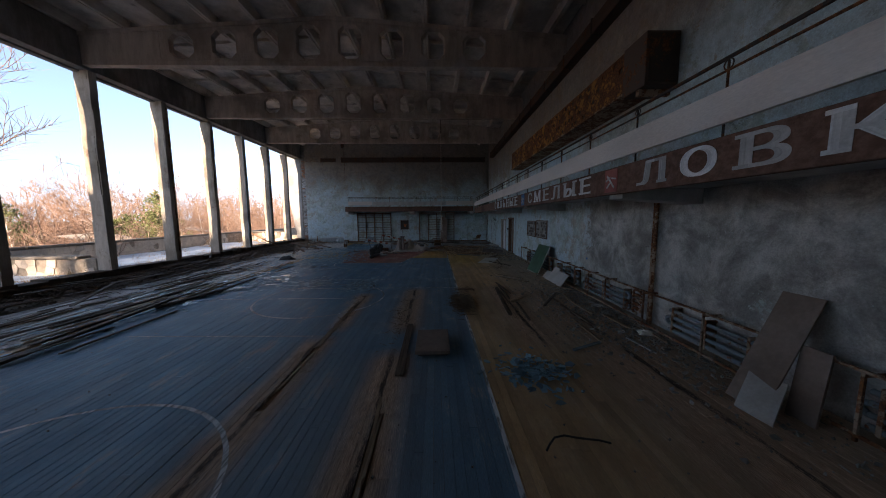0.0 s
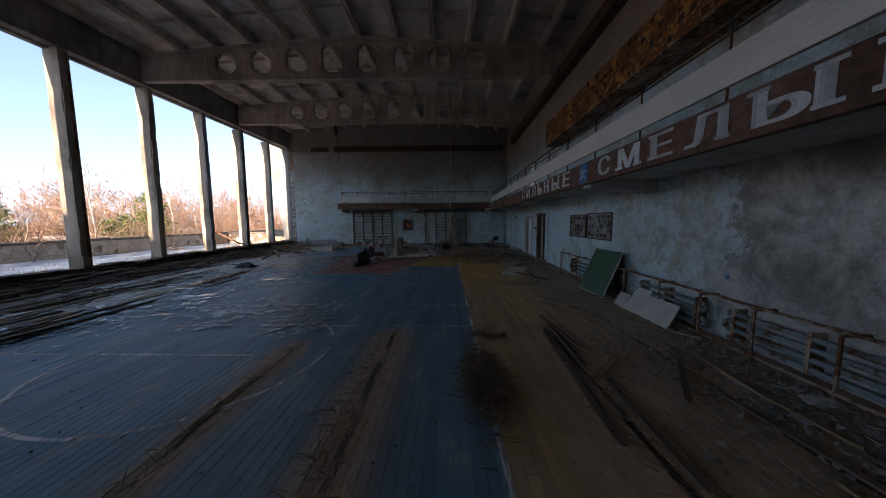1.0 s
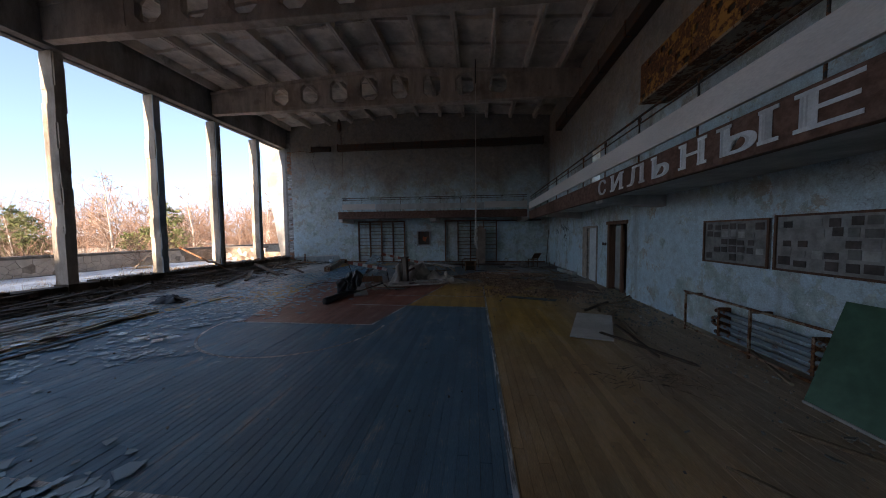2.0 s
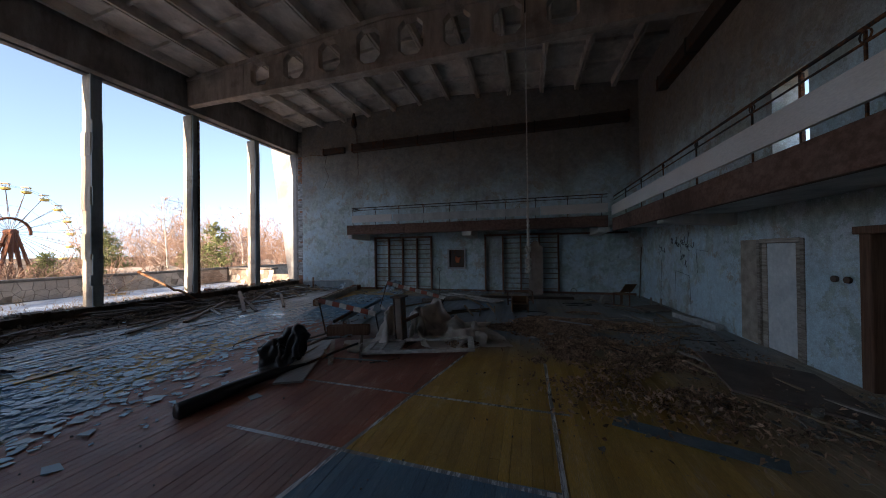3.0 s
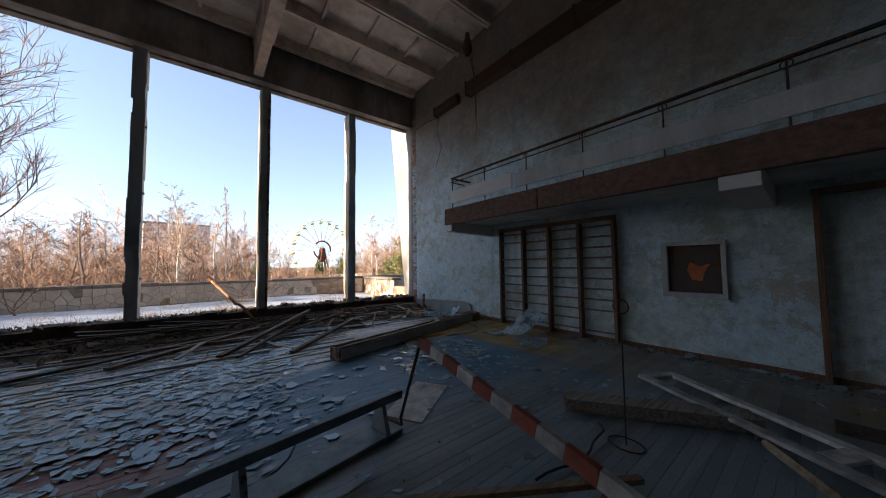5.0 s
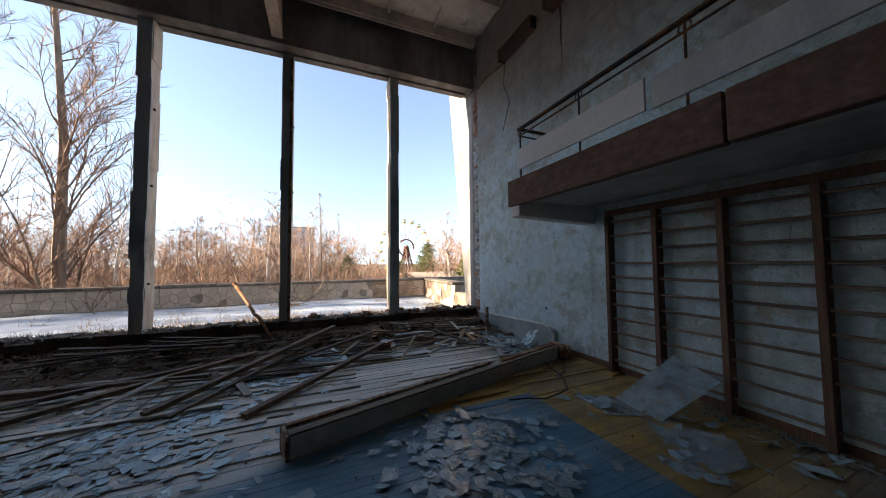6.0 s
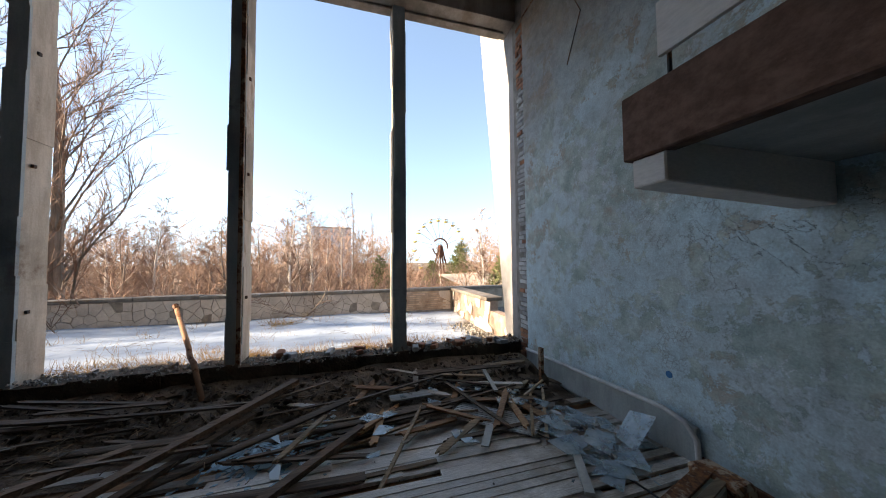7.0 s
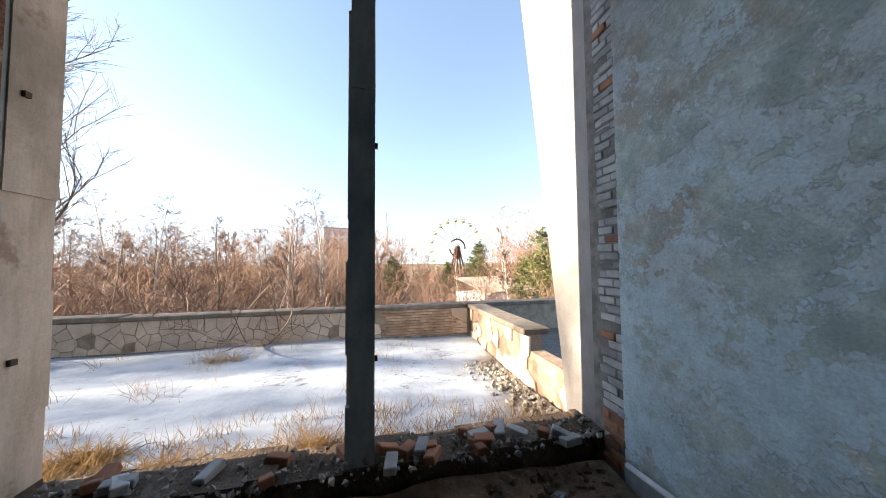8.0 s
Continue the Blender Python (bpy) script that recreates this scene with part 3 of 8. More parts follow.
def balcony_end():
    b = thing("end_balcony", "shallow balcony with brown-red fascia over wall bars", "balcony", kind="structure")
    x0, x1, y0 = -8.05, 3.45, 27.04
    part("slab", boxed((x0 + 0.02, x1 + 1.4, y0 + 0.12, NORTH, 2.93, 3.10)), M_SOFFIT, b)
    part("fascia", boxed((x0, -5.04, y0, y0 + 0.12, 2.86, 3.30), (-5.02, x1, y0, y0 + 0.12, 2.86, 3.30)), M_RED, b, "chipped brown-red fascia", 0.01)
    part("end_fascia", boxed((x0, x0 + 0.1, y0 + 0.125, NORTH, 2.86, 3.30)), M_RED, b)
    part("parapet_board", boxed((-7.78, -5.66, y0, y0 + 0.03, 3.43, 3.77)), M_WHITE, b, "cream board", 0.004)
    part("parapet_board", boxed((-5.60, 0.95, y0 + 0.02, y0 + 0.05, 3.42, 3.74)), M_SOFFIT, b, "bare grey board", 0.004)
    part("parapet_board", boxed((0.98, x1, y0, y0 + 0.03, 3.42, 3.78)), M_WHITE, b, "cream board", 0.004)
    for xc, half in ((-7.89, 0.115), (-2.1, 0.2), (3.3, 0.2)):
        part("bracket", prism(bmesh.new(), [(y0 + 0.03, 2.67), (NORTH, 2.60), (NORTH, 2.93), (y0 + 0.125, 2.93), (y0 + 0.125, 2.856), (y0 + 0.03, 2.856)], xc - half, xc + half, "x"), M_WHITE, b, "white painted bracket end", 0.01)
    x = x0 + 0.3
    while x < x1:
        part("baluster", tube(bmesh.new(), [(x, y0 + 0.06, 3.1), (x, y0 + 0.06, 4.10)], 0.013, 6), M_STEEL, b)
        part("ring", tube(bmesh.new(), [(x + 0.055 * math.cos(a), y0 + 0.06, 4.06 + 0.055 * math.sin(a)) for a in (k * math.pi / 5 for k in range(11))], 0.008, 4), M_STEEL, b)
        x += 1.22
    part("handrail", boxed((x0 + 0.25, x1, y0 + 0.03, y0 + 0.09, 4.12, 4.15), (x0 + 0.25, x0 + 0.31, y0 + 0.09, y0 + 0.75, 4.12, 4.15)), M_STEEL, b)
    part("lower_rail", tube(bmesh.new(), [(x0 + 0.28, y0 + 0.5, 4.02), (x0 + 0.28, y0 + 0.06, 4.02), (x1, y0 + 0.06, 4.02)], 0.014, 6), M_STEEL, b)
    return b


balcony_side()
balcony_end()

# ---- outside: terrace, parapet, fin ----
M_BARK = plain("birch_bark", (0.46, 0.40, 0.34), (0.62, 0.55, 0.48), 2.0, 0.85, 12, 0.4, 0.01, stretch=(3, 3, 0.6))
M_TRUNK = plain("grey_brown_bark", (0.13, 0.10, 0.075), (0.27, 0.205, 0.155), 2.0, 0.9, 18, 0.6, 0.02, stretch=(4, 4, 0.5))
M_TWIG = plain("red_brown_twigs", (0.17, 0.098, 0.068), (0.31, 0.195, 0.14), 0.3, 0.85, 5, 0.1)
M_TWIG_PALE = plain("pale_twigs", (0.22, 0.15, 0.115), (0.36, 0.27, 0.215), 0.3, 0.85, 5, 0.1)
M_NEEDLE = plain("pine_needles", (0.085, 0.105, 0.035), (0.17, 0.18, 0.07), 0.5, 0.8, 6, 0.2)
M_GRASS = plain("dry_grass", (0.30, 0.18, 0.075), (0.48, 0.33, 0.16), 1.0, 0.9, 20, 0.1)
M_YELLOW = rusty("yellow_gondola_paint", (0.66, 0.47, 0.15), 0.1)
M_WHEEL = rusty("dark_red_wheel_paint", (0.12, 0.045, 0.032), 0.5)
M_CREAM = rusty("cream_canopy_paint", (0.66, 0.58, 0.46), 0.1)
# wall colour paled to carry the haze of distance
M_BLOCK = plain("haze_paled_panel", (0.62, 0.64, 0.66), (0.74, 0.75, 0.76), 0.2, 0.9, 2, 0.1)
M_ROOFING = plain("corrugated_roofing", (0.22, 0.19, 0.16), (0.36, 0.31, 0.26), 0.6, 0.9, 8, 0.3)
# panes lightened too, the same haze mixed into their tint
M_PANE_HAZED = glassy("hazed_far_pane", (0.30, 0.34, 0.38), 0.3)


def grid_sheet(x0, x1, y0, y1, nx, ny, height):
    bm = bmesh.new()
    rows = [[bm.verts.new((x0 + (x1 - x0) * i / nx, y0 + (y1 - y0) * j / ny, height(x0 + (x1 - x0) * i / nx, y0 + (y1 - y0) * j / ny))) for i in range(nx + 1)] for j in range(ny + 1)]
    for j in range(ny):
        for i in range(nx):
            bm.faces.new((rows[j][i], rows[j][i + 1], rows[j + 1][i + 1], rows[j + 1][i]))
    return bm


def drift(x, y):
    n = noise.noise(Vector((x * 0.5, y * 0.22, 1.0)))
    return 0.20 + 0.07 * n + 0.03 * noise.noise(Vector((x * 2.2, y * 1.1, 3.0))) + 0.05 * max(0, (-16.6 - x)) - 0.10 * max(0.0, min(1.0, (y - 25.5) / 2.5))


GROUND_Z = -4.4
setting("ground", grid_sheet(-1500, 900, -1200, 1300, 40, 40, lambda x, y: GROUND_Z), M_GROUND, "leaf-strewn forest floor reaching the horizon", "ground")
setting("terrace", boxed((-18.6, -12.9, SOUTH - 8, 44.0, GROUND_Z, -0.12)), M_CAP, "concrete terrace outside the windows", "terrace")
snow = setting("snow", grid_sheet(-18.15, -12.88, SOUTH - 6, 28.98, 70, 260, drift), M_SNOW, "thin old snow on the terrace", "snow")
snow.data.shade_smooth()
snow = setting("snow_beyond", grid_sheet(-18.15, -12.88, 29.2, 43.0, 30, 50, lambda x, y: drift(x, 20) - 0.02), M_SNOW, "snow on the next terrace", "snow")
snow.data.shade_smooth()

PAR_X = -18.1
parapet = setting("parapet", boxed((PAR_X - 0.32, PAR_X - 0.03, SOUTH - 8, 44.0, GROUND_Z, 1.02)), M_MORTAR, "low parapet wall faced with crazy-paved stone", "parapet")
M_BRICK_DUST = plain("brick_and_old_mortar", (0.22, 0.15, 0.11), (0.40, 0.30, 0.23), 4, 0.95, 30, 0.6, 0.012)
side_parapet = setting("side_parapet", boxed((PAR_X, -14.6, 29.02, 29.30, -0.4, 1.0), (-14.6, -12.95, 29.02, 29.30, -0.4, 0.72)), M_BRICK_DUST, "short parapet wall with stone facing breaking off", "parapet")
rnd = random.Random(8)
y = SOUTH - 8
while y < 43:
    w = rnd.uniform(1.3, 2.2)
    part("cap_stone", boxed((PAR_X - 0.42, PAR_X + 0.06 + rnd.uniform(-0.03, 0.03), y, y + w - 0.02, 1.024, 1.13 + rnd.uniform(-0.02, 0.02))), M_CAP, parapet, bevel=0.012)
    y += w
part("base_course", boxed((PAR_X - 0.03, PAR_X + 0.035, 6.0, 28.95, -0.3, 0.27)), M_RUBBLE_GREY, parapet, "dark grey base course", 0.008)
near_parapet = setting("near_parapet", boxed((PAR_X, -13.05, 11.62, 11.9, -0.4, 0.82)), M_MORTAR, "short parapet wall with broken stone facing", "parapet")
part("cap_stone", boxed((PAR_X + 0.07, -13.6, 11.5, 12.0, 0.824, 0.93)), M_CAP, near_parapet, bevel=0.02)
for x0, x1 in ((PAR_X + 0.07, -16.4), (-16.38, -14.55)):
    part("cap_stone", boxed((x0, x1, 28.90, 29.44, 1.004, 1.12)), M_CAP, side_parapet, bevel=0.02)

fin = setting("facade_fin", prism(bmesh.new(), [(-12.50, 0.25), (-13.22, 0.25), (-13.30, 1.0), (-14.30, 7.2), (-14.72, 9.9), (-12.50, 9.9)], 28.84, 29.35), M_FIN, "cream concrete fin widening upwards", "fin", 0.02)
setting("fin_south", prism(bmesh.new(), [(-12.95, 0.25), (-13.22, 0.25), (-14.72, 9.9), (-12.95, 9.9)], SOUTH - 0.4, SOUTH + 0.1), M_FIN, "cream concrete fin widening upwards", "fin", 0.02)
setting("wall_north_edge", boxed((-12.64, -12.172, NORTH + 0.032, NORTH + 0.42, -0.4, 10.0)), M_RUBBLE_GREY, "raw wall edge with mortar joints", "wall")


# ---- trees ----
class Sticks:
    """Many thin tapered limbs gathered into one mesh."""

    def __init__(self):
        self.v, self.f = [], []

    def limb(self, pts, r0, r1, sides=3):
        n = len(pts)
        side = None
        first = len(self.v)
        for i, p in enumerate(pts):
            way = (pts[min(i + 1, n - 1)] - pts[max(i - 1, 0)]).normalized()
            side = way.orthogonal().normalized() if side is None else (side - way * side.dot(way)).normalized()
            other = way.cross(side)
            r = r0 + (r1 - r0) * i / (n - 1)
            for k in range(sides):
                a = 2 * math.pi * k / sides
                self.v.append(p + (side * math.cos(a) + other * math.sin(a)) * r)
        for i in range(n - 1):
            for k in range(sides):
                a, b = first + i * sides + k, first + i * sides + (k + 1) % sides
                self.f.append((a, b, b + sides, a + sides))

    def blade(self, pts, r):
        """A fine twig as a folded sliver that runs to a point."""
        side = (pts[-1] - pts[0]).orthogonal().normalized() * r
        first, n = len(self.v), len(pts)
        for p in pts[:-1]:
            self.v += [p - side, p + side]
        self.v.append(pts[-1])
        for i in range(n - 2):
            a = first + 2 * i
            self.f.append((a, a + 1, a + 3, a + 2))
        self.f.append((first + 2 * n - 4, first + 2 * n - 3, first + 2 * n - 2))

    def mesh(self, name, material):
        me = bpy.data.meshes.new(name)
        me.from_pydata([tuple(v) for v in self.v], [], self.f)
        me.materials.append(material)
        return me


def heading(rnd, up_lo, up_hi):
    a, e = rnd.uniform(0, 2 * math.pi), radians(rnd.uniform(up_lo, up_hi))
    return Vector((math.cos(a) * math.cos(e), math.sin(a) * math.cos(e), math.sin(e)))


def curve_out(rnd, start, way, length, steps, bend, lift):
    pts, way = [start], way.copy()
    for _ in range(steps):
        way = (way + Vector((rnd.uniform(-bend, bend), rnd.uniform(-bend, bend), lift + rnd.uniform(-bend, bend) * 0.5))).normalized()
        pts.append(pts[-1] + way * length / steps)
    return pts


def bare_tree(name, seed, height, trunk_r, reach, rise, droop, bark, twig, label, branches=26, subs=6, twigs=9, thin=0.011, low=0.25):
    """A leafless tree: trunk with limbs, and a crown of branches and twigs."""
    rnd = random.Random(seed)
    tree = thing(name, label, "tree", pose(0, 0, -100))
    wood, crown = Sticks(), Sticks()
    trunk = curve_out(rnd, Vector((0, 0, -0.3)), Vector((0, 0, 1)), height + 0.3, 9, 0.09, 0.12)
    wood.limb(trunk, trunk_r, trunk_r * 0.12, 7)
    for k in range(branches):
        h = low + (0.97 - low) * (k + rnd.random()) / branches
        i = min(int(h * 9), 8)
        base = trunk[i].lerp(trunk[i + 1], h * 9 - i)
        length = reach * height * (1.08 - h) ** 0.75 * rnd.uniform(0.6, 1.15)
        limb = curve_out(rnd, base, heading(rnd, rise - 14, rise + 14), length, 4, 0.24, 0.10)
        r = trunk_r * 0.26 * (1.15 - h)
        wood.limb(limb, r, r * 0.25, 4)
        for j in range(subs):
            u = rnd.uniform(0.25, 1.0) * 4
            q = min(int(u), 3)
            start = limb[q].lerp(limb[q + 1], u - q)
            way = ((limb[q + 1] - limb[q]).normalized() + heading(rnd, -10, 50) * 0.8).normalized()
            sub = curve_out(rnd, start, way, length * rnd.uniform(0.25, 0.5), 3, 0.18, 0.05 - droop)
            crown.limb(sub, max(r * 0.3, thin * 1.3), thin * 0.8, 3)
            for t in range(twigs):
                u2 = rnd.uniform(0.2, 1.0) * 3
                q2 = min(int(u2), 2)
                s2 = sub[q2].lerp(sub[q2 + 1], u2 - q2)
                w2 = ((sub[q2 + 1] - sub[q2]).normalized() + heading(rnd, -30, 60) * 0.9).normalized()
                crown.blade(curve_out(rnd, s2, w2, length * rnd.uniform(0.10, 0.30), 2, 0.25, -droop), thin)
    for nm, st, mt in (("trunk", wood, bark), ("crown", crown, twig)):
        ob = new(nm, st.mesh(nm, mt))
        ob.parent = tree
    return tree


def pine(name, seed, height, label):
    """A pine: trunk and whorls of boughs thick with needle tufts."""
    rnd = random.Random(seed)
    tree = thing(name, label, "tree", pose(0, 0, -100))
    wood, tufts = Sticks(), Sticks()
    wood.limb([Vector((0, 0, -0.3)), Vector((0.05, 0, height * 0.5)), Vector((0, 0.05, height))], 0.16, 0.03, 6)
    for k in range(90):
        h = 0.06 + 0.92 * (k + rnd.random()) / 90
        length = (1.05 - h) ** 0.75 * height * 0.40 * rnd.uniform(0.7, 1.15) + 0.3
        bough = curve_out(rnd, Vector((0, 0, h * height)), heading(rnd, 2, 30), length, 3, 0.12, 0.06)
        wood.limb(bough, 0.035, 0.012, 3)
        for j in range(int(8 + 11 * length)):
            u = rnd.uniform(0.15, 1.0) * 3
            q = min(int(u), 2)
            c = bough[q].lerp(bough[q + 1], u - q) + heading(rnd, -60, 60) * rnd.uniform(0, 0.22 * length + 0.05)
            w = heading(rnd, -25, 70) * rnd.uniform(0.18, 0.40)
            tufts.limb([c, c + w], 0.065, 0.012, 3)
    for nm, st, mt in (("trunk", wood, M_TRUNK), ("crown", tufts, M_NEEDLE)):
        ob = new(nm, st.mesh(nm, mt))
        ob.parent = tree
    return tree


def in_view_of_wheel(x, y):
    """The gap in the woods through which the wheel shows."""
    u = (x - 5) / -146
    return x < -24 and 13 + 46 * u - 9 < y < 28 + 34 * u + 8


def planted(kind, x, y, scale, turn, z=GROUND_Z):
    return copy_thing(kind, pose(x, y, z, 0, 0, turn) @ Matrix.Scale(scale, 4))


KINDS = [
    bare_tree("birch_tree", 11, 13.0, 0.15, 0.30, 42, 0.16, M_BARK, M_TWIG_PALE, "bare birch with white trunk and drooping twigs", thin=0.011),
    bare_tree("birch_tree", 12, 11.0, 0.12, 0.26, 52, 0.08, M_BARK, M_TWIG, "bare slender birch with reddish twigs", thin=0.011),
    bare_tree("bare_tree", 13, 10.0, 0.15, 0.36, 38, 0.02, M_TRUNK, M_TWIG, "leafless broad tree with red-brown twigs", low=0.15, thin=0.011),
    bare_tree("bare_tree", 14, 8.0, 0.11, 0.42, 45, 0.0, M_TRUNK, M_TWIG, "leafless low tree with tangled twigs", low=0.08, thin=0.010),
    bare_tree("poplar_tree", 15, 17.0, 0.17, 0.16, 68, -0.05, M_TRUNK, M_TWIG_PALE, "tall thin bare poplar with upright branches", low=0.18, thin=0.011),
]
PINES = [pine("pine_tree", 21, 9.5, "green pine among bare trees"), pine("pine_tree", 22, 7.5, "bushy dark green young pine")]
big_poplar = bare_tree("poplar_tree", 31, 21.5, 0.31, 0.29, 54, -0.02, M_TRUNK, M_TWIG, "large bare poplar close to the terrace", 40, 9, 10, 0.009, 0.16)

copy_thing(big_poplar, pose(-22.9, 13.5, GROUND_Z, -2, 3.5, 30))
copy_thing(big_poplar, pose(-25.5, 7.5, GROUND_Z, 0, 0, 160))
# unseen poplars added to the south, only to cast shade on the terrace
for x, y, t in ((-14.2, -17.5, 40), (-16.2, -21, 170), (-18.6, -17, 290), (-13.0, -24, 100), (-17.4, -27, 220)):
    copy_thing(big_poplar, pose(x, y, GROUND_Z, 0, 0, t) @ Matrix.Scale(1.15, 4))
for x, y, s, t, k in ((-44.7, 42, 1.1, 20, 0), (-38, 50, 0.9, 10, 1), (-24, 1.5, 1.0, 200, 2), (-29, 33.5, 0.85, 140, 3), (-70, 24.5, 1.25, 0, 4), (-52, 38, 0.8, 33, 1)):
    planted(KINDS[k], x, y, s, t)
for x, y, s, t, k in ((-40.5, 44.9, 1.1, 0, 0), (-62, 44.5, 1.0, 40, 0), (-53, 52.5, 1.0, 60, 1), (-60, 29.0, 0.8, 70, 0), (-34, 38.5, 0.7, 200, 1), (-66, 40, 0.9, 15, 1)):
    planted(PINES[k], x, y, s, t)
rnd = random.Random(77)
for n in range(78):
    d = rnd.uniform(24, 62)
    a = rnd.uniform(-1.15, 1.0)
    x, y = -d * math.cos(a) * 1.0 - 6, 22 + d * math.sin(a) * 1.5
    if x > -23 or in_view_of_wheel(x, y):
        continue
    planted(KINDS[rnd.choice((0, 0, 1, 1, 1, 2, 2, 2, 3))], x, y, rnd.uniform(0.55, 0.75) + 0.009 * d, rnd.uniform(0, 360))

rnd = random.Random(123)
for n in range(26):
    x, y = rnd.uniform(-68, -30), rnd.uniform(-4, 46)
    if in_view_of_wheel(x, y):
        continue
    planted(KINDS[rnd.choice((0, 1, 2, 2))], x, y, rnd.uniform(0.8, 1.15) + 0.004 * abs(x), rnd.uniform(0, 360))


def gnarled_shrub(name, seed, height, label):
    """A crooked bush of several leaning stems that fork into fine twigs."""
    rnd = random.Random(seed)
    bush = thing(name, label, "shrub", pose(0, 0, -100))
    wood, crown = Sticks(), Sticks()
    for _ in range(5):
        stem = curve_out(rnd, Vector((rnd.gauss(0, 0.15), rnd.gauss(0, 0.15), -0.2)), heading(rnd, 35, 80), height * rnd.uniform(0.75, 1.2), 7, 0.38, 0.10)
        wood.limb(stem, 0.075, 0.018, 5)
        for _ in range(8):
            u = rnd.uniform(1.5, 7)
            q = min(int(u), 6)
            limb = curve_out(rnd, stem[q].lerp(stem[q + 1], u - q), ((stem[q + 1] - stem[q]).normalized() + heading(rnd, -20, 60)).normalized(), height * rnd.uniform(0.2, 0.45), 5, 0.36, 0.05)
            wood.limb(limb, 0.028, 0.009, 4)
            for _ in range(9):
                u = rnd.uniform(0.6, 5)
                j = min(int(u), 4)
                twig = curve_out(rnd, limb[j].lerp(limb[j + 1], u - j), ((limb[j + 1] - limb[j]).normalized() + heading(rnd, -30, 60)).normalized(), height * rnd.uniform(0.08, 0.22), 4, 0.3, 0.03)
                crown.blade(twig, 0.009)
                for k in (1, 2, 3):
                    crown.blade(curve_out(rnd, twig[k], heading(rnd, -20, 70), height * rnd.uniform(0.04, 0.11), 1, 0.3, 0.0), 0.007)
    for nm, st, mt in (("trunk", wood, M_STEM), ("crown", crown, M_TWIG)):
        ob = new(nm, st.mesh(nm, mt))
        ob.parent = bush
    return bush


M_STEM = plain("grey_tan_shrub_bark", (0.22, 0.16, 0.12), (0.42, 0.33, 0.26), 2.0, 0.9, 18, 0.5, 0.01, stretch=(4, 4, 0.5))
SHRUBS = [gnarled_shrub("shrub", 61, 5.6, "crooked leafless shrub with tan stems behind the parapet"), gnarled_shrub("shrub", 62, 4.4, "tangled leafless shrub with red-brown twigs")]
rnd = random.Random(64)
for n in range(34):
    x, y = rnd.uniform(-29, -20.5), 5 + 27 * (n + rnd.random()) / 34
    planted(SHRUBS[n % 2], x, y, rnd.uniform(0.8, 1.15), rnd.uniform(0, 360))
SHRUBS[0].matrix_basis = pose(-21.2, 17.2, GROUND_Z, 0, 0, 20) @ Matrix.Scale(1.15, 4)
SHRUBS[1].matrix_basis = pose(-20.8, 13.6, GROUND_Z, 0, 0, 130) @ Matrix.Scale(1.2, 4)


def woods(name, seed, count, near, far, lo, hi, branches, thick, lean, label):
    """Masses of stems that nobody could count, each a spray of fine twigs."""
    rnd = random.Random(seed)
    st = Sticks()
    for _ in range(count):
        d, a = rnd.uniform(near, far), rnd.uniform(-1.2, 1.15)
        base = Vector((-12 - d * math.cos(a), 20 + d * math.sin(a) * 1.5, GROUND_Z))
        if base.x > -20:
            continue
        h = rnd.uniform(lo, hi)
        if in_view_of_wheel(base.x, base.y):
            h = min(h, rnd.uniform(3.0, 5.5))
        stem = curve_out(rnd, base, Vector((rnd.uniform(-lean, lean), rnd.uniform(-lean, lean), 1)).normalized(), h, 5, 0.30, 0.08)
        st.limb(stem, thick * 2.0, thick * 0.5, 3)
        for k in range(branches):
            u = rnd.uniform(0.8, 5)
            q = min(int(u), 4)
            arm = curve_out(rnd, stem[q].lerp(stem[q + 1], u - q), heading(rnd, 0, 70), h * rnd.uniform(0.12, 0.34), 3, 0.35, 0.10)
            st.blade(arm, thick)
            for p in arm[1:3]:
                for _ in range(2):
                    st.blade(curve_out(rnd, p, heading(rnd, -5, 75), h * rnd.uniform(0.05, 0.14), 1, 0.3, 0.05), thick * 0.75)
    return tagged(new(name, st.mesh(name, M_TWIG)), label, "woods", kind="stuff")


woods("undergrowth", 41, 2400, 9, 60, 2.2, 5.2, 9, 0.010, 0.9, "tangled red-brown leafless undergrowth")
woods("young_woods", 43, 1600, 22, 80, 5.0, 11.5, 16, 0.014, 0.45, "dense young leafless birch thicket")
woods("far_woods", 42, 2200, 58, 150, 9.5, 18.0, 14, 0.034, 0.3, "distant hazy leafless birch woods")

